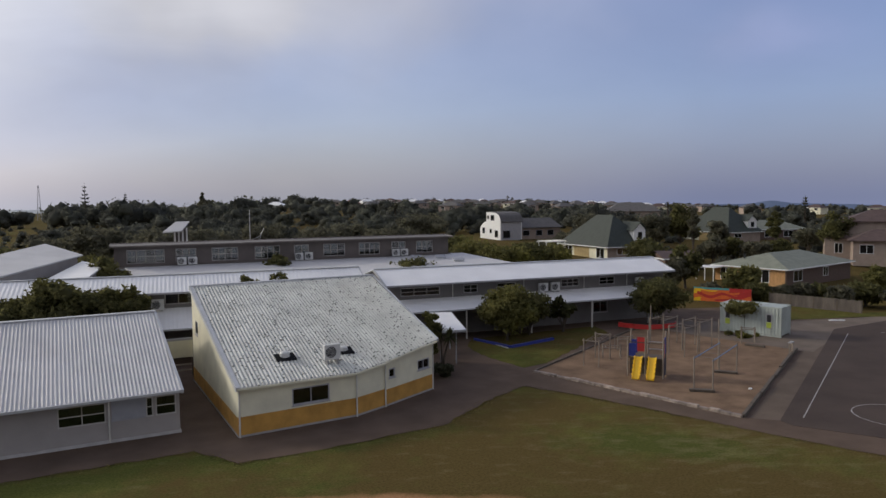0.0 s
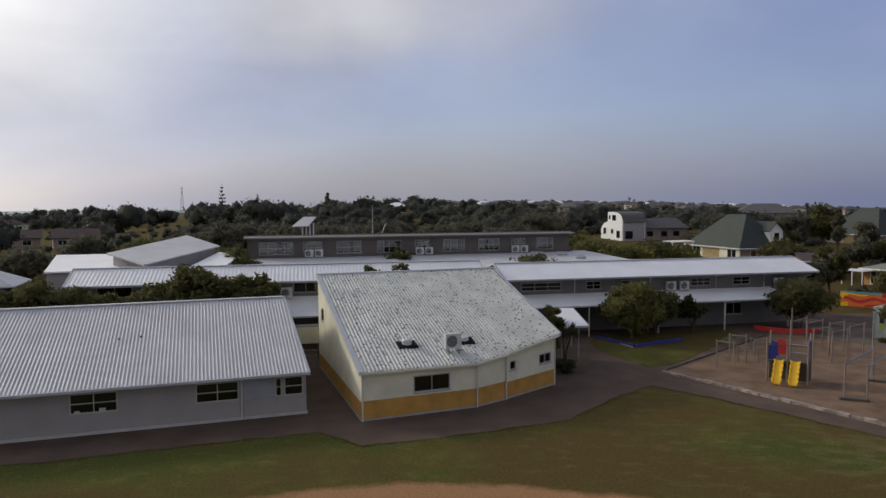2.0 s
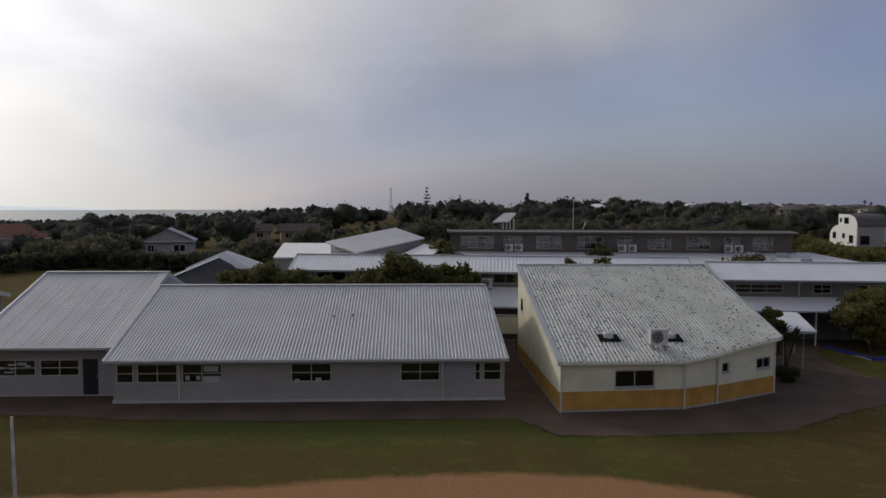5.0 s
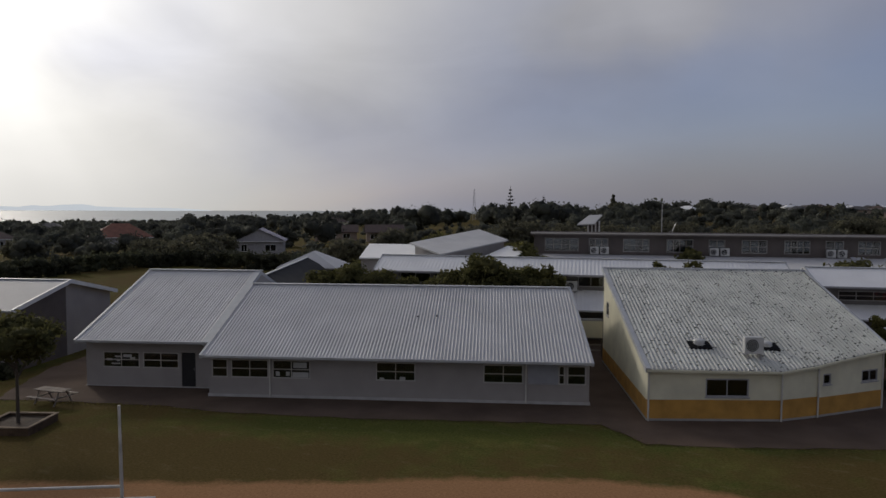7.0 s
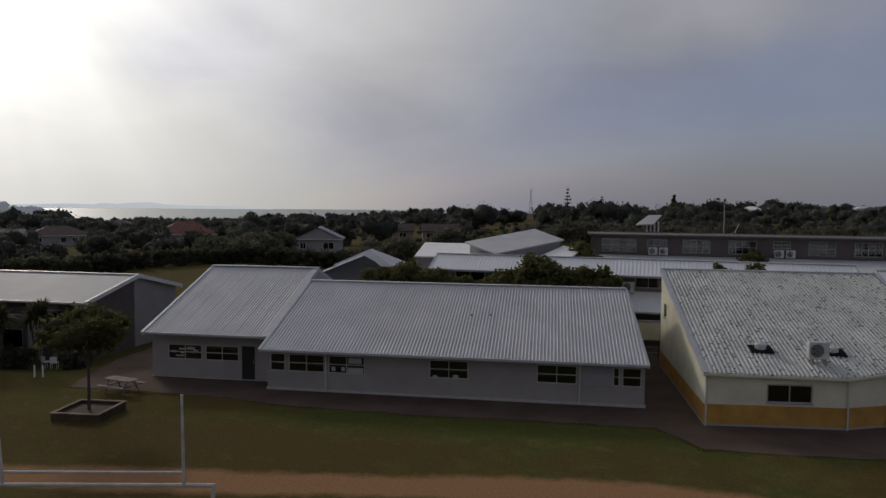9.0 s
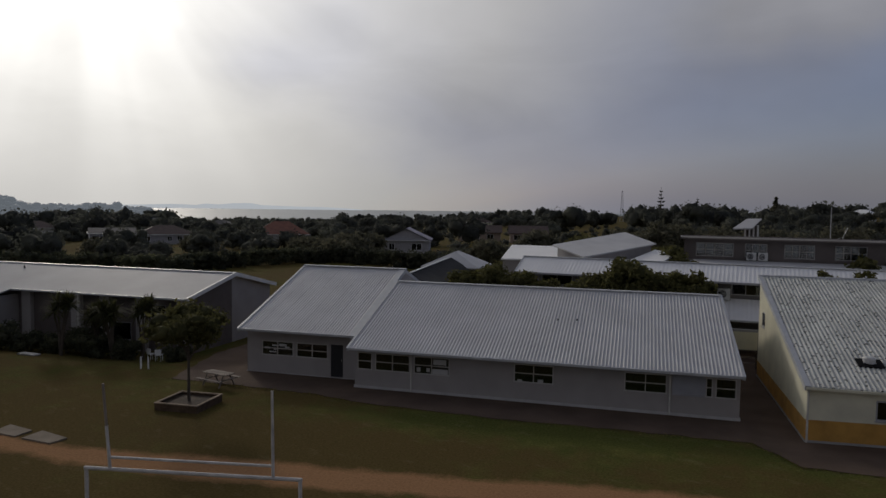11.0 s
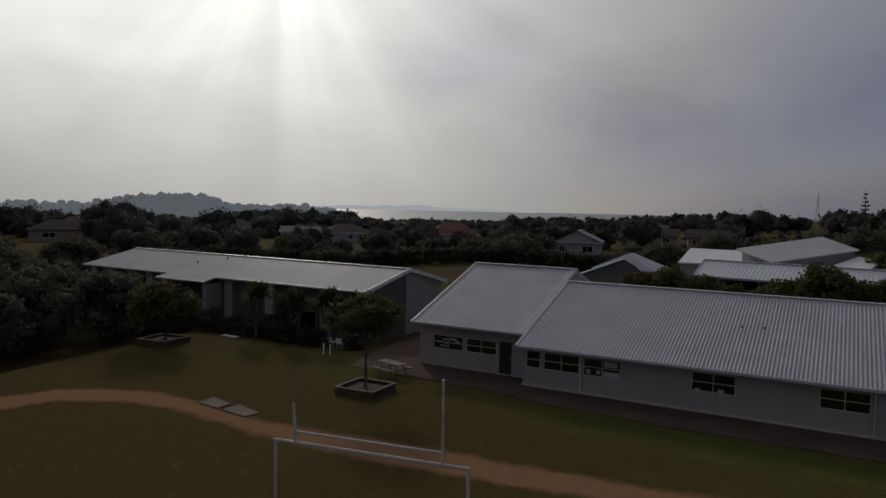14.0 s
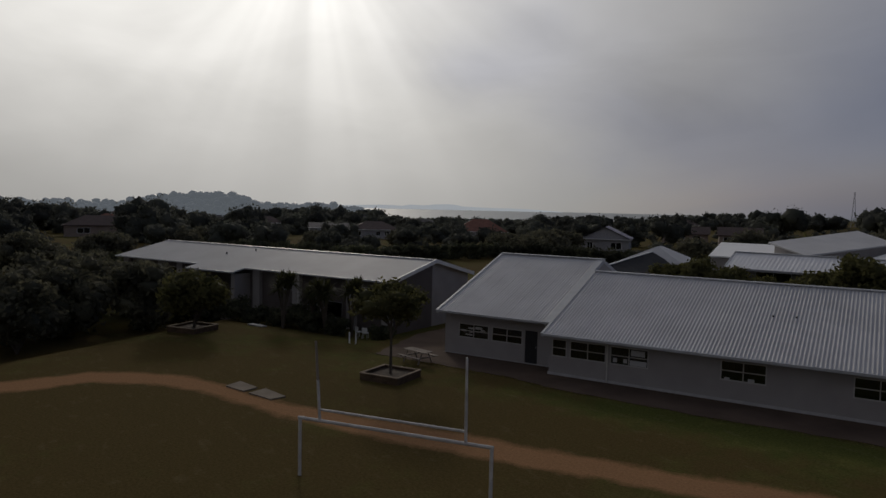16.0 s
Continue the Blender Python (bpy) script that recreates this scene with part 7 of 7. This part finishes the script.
house("house", -122.57, 150.59, 40, 13.5, 9, 2.6, 2.2, "hip", "shade_white", "brown_roof", "plastered house with brown hip roof and small windows", [("f", 1.6, 3, 0.9, 2.1), ("f", 7, 8.2, 0.9, 2.1), ("f", 9.4, 10.6, 0.9, 2.1)], ridge_axis="x")
house("house", -50.99, 198.26, 12, 12, 7, 2.7, 2.0, "gable", "pinkish", "brown_roof", "long plastered house with dark roof", [("f", 1, 3, 0.8, 2.2), ("f", 4, 6, 0.8, 2.2), ("f", 8, 10, 0.8, 2.2)], ridge_axis="x")
house("house", -34.55, 190.27, 12, 10, 7, 2.7, 2.0, "gable", "pinkish", "brown_roof", "long plastered house with dark roof", [("f", 1, 3, 0.8, 2.2), ("f", 6, 8, 0.8, 2.2)], ridge_axis="x")
house("house", -189.38, 170.95, 48, 16, 9, 3.0, 2.2, "hip", "white", "brown_roof", "white house with brown hip roof", [("f", 2, 4, 0.9, 2.3), ("f", 8, 11, 0.9, 2.3)], ridge_axis="x")
house("house", -174.31, 100.97, 56, 16, 9, 3.0, 2.4, "hip", "pinkish", "brown_roof", "plastered house with brown tiled roof", [("f", 3, 6, 0.9, 2.3)], ridge_axis="x")
house("house", -212.76, 131.69, 58, 16, 9, 3.0, 2.4, "hip", "pinkish", "red_roof", "plastered house with red tiled roof", [("f", 3, 6, 0.9, 2.3), ("f", 9, 12, 0.9, 2.3)], ridge_axis="x")
house("house", -232.82, 124.17, 60, 12, 9, 3.0, 2.4, "hip", "white", "grey_roof", "white house with grey roof", [("f", 3, 6, 0.9, 2.3)], ridge_axis="x")
# scattered houses on the rising ground and the far slopes
rnd_ = random.Random(8)
small = [house("house", 300, 300, 0, 13, 9, 4.6, 2.4, "hip", w_, r_, lab_, [("f", 2, 4, 2.6, 4.0), ("f", 8, 10.5, 2.6, 4.0)], ridge_axis="x", base=0) for w_, r_, lab_ in (("white", "roof_white", "distant white house with pale roof"), ("cream", "brown_roof", "distant cream house with brown roof"), ("white", "red_roof", "distant white house with red roof"), ("pinkish", "grey_roof", "distant pale house with grey roof"))]
for h_ in small:
    tagged(h_, group="distant houses")
spots = [(-b, r) for b, r in ((14.1, 520), (17.0, 610), (20.0, 560), (22.0, 470), (23.9, 640), (25.9, 540), (26.9, 700), (28.7, 600), (30.7, 520), (31.6, 660), (33.1, 590), (34.6, 500), (35.6, 680), (37.1, 620), (38.6, 560), (39.5, 690), (41.0, 600), (42.5, 650), (44.5, 540), (46.5, 620), (48.4, 680), (51.4, 560), (55.4, 600), (59.3, 640), (27.9, 430), (33.6, 420), (37.6, 450), (43.5, 430), (30.2, 760), (36.6, 770), (41.5, 780), (22.9, 770), (19.0, 720))] + [(b, r) for b, r in ((50.0, 600), (52.0, 640), (48.1, 560), (55.0, 520), (58.9, 480), (45.1, 420), (43.1, 350), (39.2, 380), (34.3, 400), (61.9, 400), (57.0, 330), (21.6, 420), (7.5, 460), (-6.2, 480), (13.7, 380))]
for i_, (b_, r_) in enumerate(spots):
    x_, y_ = -math.sin(radians(b_)) * r_, math.cos(radians(b_)) * r_
    m_ = pose(x_, y_, float(height(x_, y_)) + 0.4, 0, 0, b_ + rnd_.uniform(-40, 40))
    if i_ < 4:
        small[i_].matrix_world = m_
    else:
        copy_thing(small[rnd_.choice((1, 1, 3, 3, 3))], m_)
# the crowded slope on the skyline
for i_ in range(46):
    b_, r_ = -21 - 27 * (i_ + rnd_.random()) / 46, rnd_.uniform(740, 960)
    x_, y_ = -math.sin(radians(b_)) * r_, math.cos(radians(b_)) * r_
    copy_thing(small[rnd_.choice((0, 0, 1, 3, 3))], pose(x_, y_, float(height(x_, y_)) + rnd_.uniform(-1.0, 1.2), 0, 0, b_ + rnd_.uniform(-40, 40)))


# ---- behind the school ----
def lookout():
    t = thing("stair_tower", 12.88, 98.96, 0.64, -6, "slim white-striped tower under a slanted pale roof", "tower")
    for x in (0.0, 0.5, 1.0, 1.5):
        part("slat", boxed(x - 0.1, x + 0.1, 0, 0.12, 0, 8.0), M["white"], t)
    part("core", boxed(-0.1, 1.6, 0.14, 1.7, 0, 7.9), M["dgrey"], t)
    part("roof", slabbed([(-1.5, -0.8, 7.55), (0.8, -1.2, 7.65), (1.95, 1.3, 8.85), (0.2, 1.7, 8.8)], 0.15), M["roof"], t, "slanted pale roof")


lookout()


def flagpole():
    t = thing("flagpole", 21.21, 91.95, 0.41, 0, "tall thin grey pole with a small aerial", "pole")
    part("pole", tubed([(0, 0, -0.1), (0, 0, 10.6)], [0.09, 0.05]), M["galv"], t)
    part("aerial", tubed([(1.2, 0, 6.4), (1.4, 0, 7.3), (1.8, 0, 8.2)], 0.05), M["galv"], t)
    part("aerial_arm", tubed([(0, 0, 6.6), (1.4, 0, 7.2)], 0.03), M["galv"], t)


flagpole()


def lattice_tower(b, r, base, top):
    x, y = -math.sin(radians(b)) * r, math.cos(radians(b)) * r
    t = thing("lattice_tower", x, y, base, 0, "distant grey steel lattice tower", "tower")
    h = top - base
    for sx in (-1, 1):
        for sy in (-1, 1):
            part("leg", tubed([(sx * 1.6, sy * 1.6, 0), (sx * 0.3, sy * 0.3, h)], [0.22, 0.12], 5), M["galv"], t)
    n = 9
    for i in range(n):
        z0, z1 = h * i / n, h * (i + 1) / n
        w0, w1 = 1.6 - 1.3 * i / n, 1.6 - 1.3 * (i + 1) / n
        for s in (-1, 1):
            part("brace", tubed([(-w0, s * w0, z0), (w1, s * w1, z1)], 0.1, 4), M["galv"], t)
            part("brace", tubed([(s * w0, -w0, z0), (s * w1, w1, z1)], 0.1, 4), M["galv"], t)


lattice_tower(1.55, 640, -2, 26.6)


def tiered_pine(b, r, top, seed, name="norfolk_pine"):
    rnd = random.Random(seed)
    x, y = -math.sin(radians(b)) * r, math.cos(radians(b)) * r
    base = float(height(x, y))
    t = thing(name, x, y, base, 0, "distant tiered pine with open whorls of branches", "tree", "tiered pines")
    h = top - base
    part("trunk", tubed([(0, 0, -0.5), (0, 0, h)], [0.45, 0.06], 6), M["bark"], t)
    bm = bmesh.new()
    tiers = 8
    for k in range(tiers):
        z = h * (0.25 + 0.72 * k / tiers)
        ln = h * 0.17 * (1 - k / tiers) * rnd.uniform(0.75, 1.15) + 0.7
        for i in range(9):
            a = rnd.uniform(0, 6.28)
            d = Vector((math.cos(a), math.sin(a), 0.18))
            s = Vector((-d.y, d.x, 0)) * 0.45
            o = Vector((0, 0, z))
            q = [bm.verts.new(v) for v in (o, o + d * ln * 0.6 + s, o + d * ln + Vector((0, 0, 0.5)), o + d * ln * 0.6 - s, o + d * ln * 0.6 - Vector((0, 0, 0.5)))]
            bm.faces.new(q[:4])
            bm.faces.new((q[0], q[1], q[4]))
            bm.faces.new((q[0], q[4], q[3]))
    part("crown", bm, M["woods"], t)


for b_, r_, top_, s_ in ((-1.36, 420, 23.2, 1), (-4.03, 520, 19.6, 2), (-55.49, 330, 13.0, 6)):
    tiered_pine(b_, r_, top_, s_)


for w_, top_, s_ in ((4.6, 15.6, 311), (1.3, 18.0, 312)):
    tree(58.9 + w_ * 0.15, 355.0, top_, w_, "leaf3", seed=s_, clumps=30, leaves=120, size=0.45, stem=3.0, trunk_r=0.3, label="dark pointed conifer rising over the far trees", group="far conifers")


def tall_palm(b, r, top, crown, seed, label):
    """A palm with one bare stem and a drooping crown, far off."""
    rnd = random.Random(seed)
    x, y = -math.sin(radians(b)) * r, math.cos(radians(b)) * r
    base = float(height(x, y))
    t = thing("palm_tree", x, y, base, 0, label, "tree", "far palms")
    h = top - base
    part("trunk", tubed([(0, 0, -0.3), (0.1, 0, h * 0.5), (0.15, 0.1, h - crown * 0.4)], [0.045 * h, 0.035 * h, 0.03 * h], 7), M["bark"], t)
    bm = bmesh.new()
    for k in range(70):
        a, e = rnd.uniform(0, 6.28), rnd.uniform(-0.5, 1.3)
        d = Vector((math.cos(a) * math.cos(e), math.sin(a) * math.cos(e), math.sin(e)))
        side = Vector((-math.sin(a), math.cos(a), 0)) * crown * 0.07
        o = Vector((0.15, 0.1, h - crown * 0.5))
        pts = [o + d * crown * q - Vector((0, 0, crown * 0.5 * q * q)) for q in (0.05, 0.4, 0.75, 1.0)]
        v = [(bm.verts.new(q - side * w), bm.verts.new(q + side * w)) for q, w in zip(pts, (0.3, 1.0, 0.9, 0.1))]
        for p, q in zip(v, v[1:]):
            bm.faces.new((p[0], p[1], q[1], q[0]))
    part("crown", bm, M["leaf3"], t)


tall_palm(-24.4, 210, 11.6, 3.4, 51, "broad old palm with a shaggy drooping crown")
tall_palm(-33.49, 720, 16.6, 2.4, 52, "slim tall palm on the skyline")
tall_palm(-33.87, 725, 15.0, 2.4, 53, "slim tall palm on the skyline")
tall_palm(-46.0, 260, 10.9, 1.8, 54, "slim tall palm on the skyline")


# ---- woods and gardens ----
BUSY = [(96, 69, 13), (90, 104, 12), (155, 130, 13), (102, 157, 14), (111, 155, 10), (119, 155, 9), (133, 77, 13), (98, 69, 12), (260, 153, 16), (86, 82, 6), (167, 131, 14), (206, 226, 16), (-47, 141, 9), (-94, 173, 11), (-176, 107, 13), (-213, 139, 13), (-134, 146, 13), (-122, 160, 13), (-45, 203, 10), (-31, 195, 9), (-184, 179, 14), (13, 100, 5), (21, 92, 3)]


def free(x, y, pad=2.0):
    return all(math.hypot(x - a, y - b) > r + pad for a, b, r in BUSY)


def clear(x, y):
    """False where a tree would stand close in front of one of the houses."""
    r, b = math.hypot(x, y), math.atan2(-x, y)
    for hx, hy, w in BUSY:
        rh, bh = math.hypot(hx, hy), math.atan2(-hx, hy)
        if rh - 55 < r < rh and abs(b - bh) * r < w * (0.42 if hx < 0 else 0.7):
            return False
    return True


def mid_trees():
    rnd = random.Random(21)
    # gardens right behind the school and between the houses: bearing, distance, top, half width, leaf
    fixed = [(-30.8, 112, 5.3, 4.4, "leaf2"), (-33.3, 108, 4.8, 4.0, "leaf2"), (-35.3, 112, 5.4, 4.2, "leaf"), (-27.8, 118, 5.8, 4.4, "leaf"), (-38.4, 148, 5.4, 3.0, "leaf3"), (-36.2, 146, 3.4, 1.8, "leaf3"), (-37.2, 118, 4.4, 3.6, "leaf2"), (-29.3, 126, 5.4, 4.0, "leaf2"), (-44.7, 122, 5.1, 3.6, "leaf"), (-47.6, 101, 6.5, 2.4, "leaf"), (-46.6, 99, 4.3, 2.2, "leaf3"), (-47.0, 166, 10.6, 4.4, "leaf"), (-45.2, 160, 9.3, 3.6, "leaf3"), (-49.4, 134, 5.3, 2.6, "leaf3"), (-50.8, 136, 5.2, 2.7, "leaf"), (-52.4, 135, 4.8, 2.6, "leaf3"), (-54.0, 138, 4.7, 2.5, "leaf"), (-51.85, 92, 3.9, 2.4, "leaf2"), (-54.3, 90, 1.9, 1.3, "leaf3"), (-49.5, 92, 1.5, 1.3, "leaf3"), (-59.7, 93, 2.1, 2.1, "leaf"), (-60.5, 101, 3.8, 1.9, "leaf2"), (-57.0, 92.5, 1.9, 1.5, "leaf"), (-53.7, 171, 10.3, 1.8, "leaf"), (-57.6, 152, 10.6, 3.4, "leaf"), (-48.0, 150, 11, 1.3, "leaf3"), (-55.9, 158, 6.9, 2.6, "leaf3"), (-63.1, 96, 3.9, 2.6, "leaf3"), (-55.7, 92, 2.0, 1.5, "leaf3"), (-58.2, 90, 2.1, 1.6, "leaf3"), (-61.6, 92, 2.4, 1.8, "leaf3"), (-62.4, 103, 3.2, 2.2, "leaf3"), (-52.8, 87.5, 2.4, 1.6, "leaf"), (-24.0, 128, 7.1, 5.2, "leaf3"), (-21.0, 135, 8, 5.4, "leaf3"), (-18.1, 128, 7.4, 5.0, "leaf3"), (-14.1, 132, 8.3, 5.2, "leaf3"), (-10.1, 126, 7.9, 5.2, "leaf3"), (-5.7, 122, 7.5, 5.0, "leaf3"), (-2.2, 128, 8.3, 5.4, "leaf3"), (1.7, 118, 7.2, 4.8, "leaf3"), (4.7, 112, 6.4, 4.4, "leaf"), (8.2, 120, 6.2, 4.6, "leaf3"), (11.6, 112, 5.2, 4.0, "leaf3"), (23.5, 128, 4.8, 4.6, "leaf3"), (26.5, 132, 4.5, 4.2, "leaf3"), (21.7, 140, 5.2, 4.4, "leaf3"), (34.9, 150, 3.6, 3.4, "leaf3"), (42.1, 140, 3.6, 3.0, "leaf3"), (49.7, 140, 4.3, 3.6, "leaf3"), (52.2, 130, 4.2, 4.2, "leaf3"), (57.2, 120, 4.1, 4.4, "leaf3"), (62.2, 110, 4.2, 4.6, "leaf3"), (66.1, 120, 4.8, 4.8, "leaf3"), (-0.7, 96, 5.6, 3.6, "leaf"), (9.7, 88, 4.8, 3.0, "leaf"), (-42.6, 175, 8.2, 5.4, "leaf3"), (-40.2, 185, 8.7, 5.4, "leaf3"), (-49.8, 160, 8.1, 3.0, "leaf3"), (-26.5, 160, 9, 5.6, "leaf3")]
    for i, (b, r, top, w, lf) in enumerate(fixed):
        x, y = -math.sin(radians(b)) * r, math.cos(radians(b)) * r
        tree(x, y, top, w, lf, stem=(top - float(height(x, y))) * 0.12, seed=200 + i, clumps=26, leaves=int(34 + 26 * w), size=0.30, trunk_r=0.22, label={"leaf": "green garden tree among the houses", "leaf2": "yellowish-green garden tree among the houses", "leaf3": "dark dense tree among the houses"}[lf], group="garden trees")


mid_trees()
tree(20.65, 75.96, 6.28, 1.9, "leaf", seed=301, stem=3.6, clumps=18, leaves=60, size=0.2, label="round courtyard tree showing over the low roof")
tree(34.03, 70.49, 5.45, 2.6, "leaf", seed=302, stem=3.2, clumps=22, leaves=60, size=0.2, label="round courtyard tree showing over the low roof")
tree(3.46, 74.99, 6.98, 2.4, "leaf", seed=303, stem=2.6, clumps=22, leaves=60, size=0.2, label="round courtyard tree beside the brown block")


def far_woods():
    rng = np.random.default_rng(5)
    cs, sp = [], []
    for b0, b1, r0, r1, n, h0, h1 in ((-80, -44, 180, 420, 230, 3.5, 7.5), (-44, -22, 170, 420, 330, 4, 9), (-80, -44, 420, 1000, 330, 4, 7), (-44, -22, 420, 700, 150, 4, 7), (-48, -20, 700, 1000, 300, 5, 9), (-80, -46, 800, 1050, 300, 5, 8), (-24, -14, 600, 1000, 120, 5, 8), (-22, 4, 150, 260, 110, 4, 7), (-22, 4, 260, 420, 110, 6, 11.5), (-22, 4, 420, 620, 90, 8, 13), (-8, 7, 280, 420, 75, 9, 13), (-1, 14, 420, 700, 90, 8, 12), (4, 12, 150, 420, 80, 5.5, 10.5), (4, 12, 420, 900, 80, 9, 14), (12, 20, 170, 420, 70, 6, 11), (12, 20, 420, 850, 80, 9, 14), (20, 46, 128, 240, 130, 3, 6), (20, 46, 170, 420, 240, 6, 11.5), (20, 46, 420, 900, 230, 9, 14), (46, 85, 125, 240, 130, 3, 7), (54, 70, 170, 270, 45, 8, 12), (46, 85, 130, 420, 260, 5, 9), (46, 85, 420, 800, 330, 4, 8.5)):
        for i in range(int(n * 0.72)):
            b, r = radians(rng.uniform(b0, b1)), math.sqrt(rng.uniform(r0 ** 2, r1 ** 2))
            x, y = -math.sin(b) * r, math.cos(b) * r
            if not free(x, y) or not clear(x, y):
                continue
            bd = math.degrees(b)
            if 1 < bd < 19 and 190 < r < 420 and rng.random() < 0.85:
                continue
            if bd < 6 and r > 165 and noise.noise((x * 0.014, y * 0.014, 0)) < (-0.16 if bd < -12 else 0.0):
                continue
            base = float(height(x, y))
            h = h0 * 0.7 + (h1 - h0 * 0.7) * rng.random() ** 1.2
            w = h * rng.uniform(0.45, 1.0)
            if 15 < bd < 37:
                h = min(h, (9.8 - (0.0172 if bd > 24 else 0.007) * r + 3.0 * rng.random() ** 4 - base) * 0.88)
                if h < 1.5:
                    continue
                w = min(w, h * 0.7)
            for k in range(7 if r < 420 else 6):
                d = rng.normal(size=3)
                d /= np.linalg.norm(d)
                cs.append((x + d[0] * w * 0.55, y + d[1] * w * 0.55, base + h * 0.46 + d[2] * h * 0.24))
                sp.append(w * rng.uniform(0.45, 0.68))
    return cs, sp


def woods_mesh():
    cs, sp = far_woods()
    rng = np.random.default_rng(6)
    near = [i for i, c in enumerate(cs) if math.hypot(c[0], c[1]) < 330]
    far = [i for i, c in enumerate(cs) if math.hypot(c[0], c[1]) >= 330]
    for idx, n, s, fine in ((near, 130, 0.22, 2), (far, 46, 0.46, 1)):
        me = leaf_mesh("woods", [cs[i] for i in idx], [sp[i] * 0.88 for i in idx], n, s, rng, M["woods"], 0.9, 0.62 if fine == 2 else 0.78, fine)
        tagged(new("woods", me), "dark belt of distant trees between the houses", "trees", kind="stuff")


woods_mesh()


def scrub():
    """Low bushes and rough growth between the houses and under the far trees."""
    rng = np.random.default_rng(14)
    cs, sp = [], []
    for b0, b1, r0, r1, n in ((-66, -44, 118, 420, 900), (-44, -20, 112, 420, 800), (-20, 20, 118, 400, 900), (20, 66, 128, 330, 700)):
        for i in range(n):
            b, r = radians(rng.uniform(b0, b1)), rng.uniform(r0, r1)
            x, y = -math.sin(b) * r, math.cos(b) * r
            if not free(x, y, 0.5) or not clear(x, y) or (0.03 < b < 0.31 and r > 185 and rng.random() < 0.7):
                continue
            k = rng.uniform(0.8, 1.9)
            cs.append((x, y, float(height(x, y)) + 0.45 * k))
            sp.append(k)
    me = leaf_mesh("scrub", cs, sp, 44, 0.34, rng, M["woods"], 0.75, 0.7, 1)
    tagged(new("scrub", me), "rough dark scrub between the houses and trees", "scrub", kind="stuff")


scrub()


def hedge_row():
    rng = np.random.default_rng(9)
    cs, sp = [], []
    for b in np.arange(13, 66, 0.28):
        r = 118 + 6 * math.sin(b * 0.3) + rng.uniform(-2, 2)
        x, y = -math.sin(radians(b)) * r, math.cos(radians(b)) * r
        if not free(x, y, 0):
            continue
        base = float(height(x, y))
        for z in (0.6, 1.7):
            cs.append((x, y, base + z + rng.uniform(-0.4, 0.5)))
            sp.append(1.1)
    me = leaf_mesh("hedge", cs, sp, 60, 0.26, rng, M["hedge"], 0.9)
    tagged(new("hedge", me), "long dark hedge beyond the back field", "hedge", kind="stuff")


hedge_row()
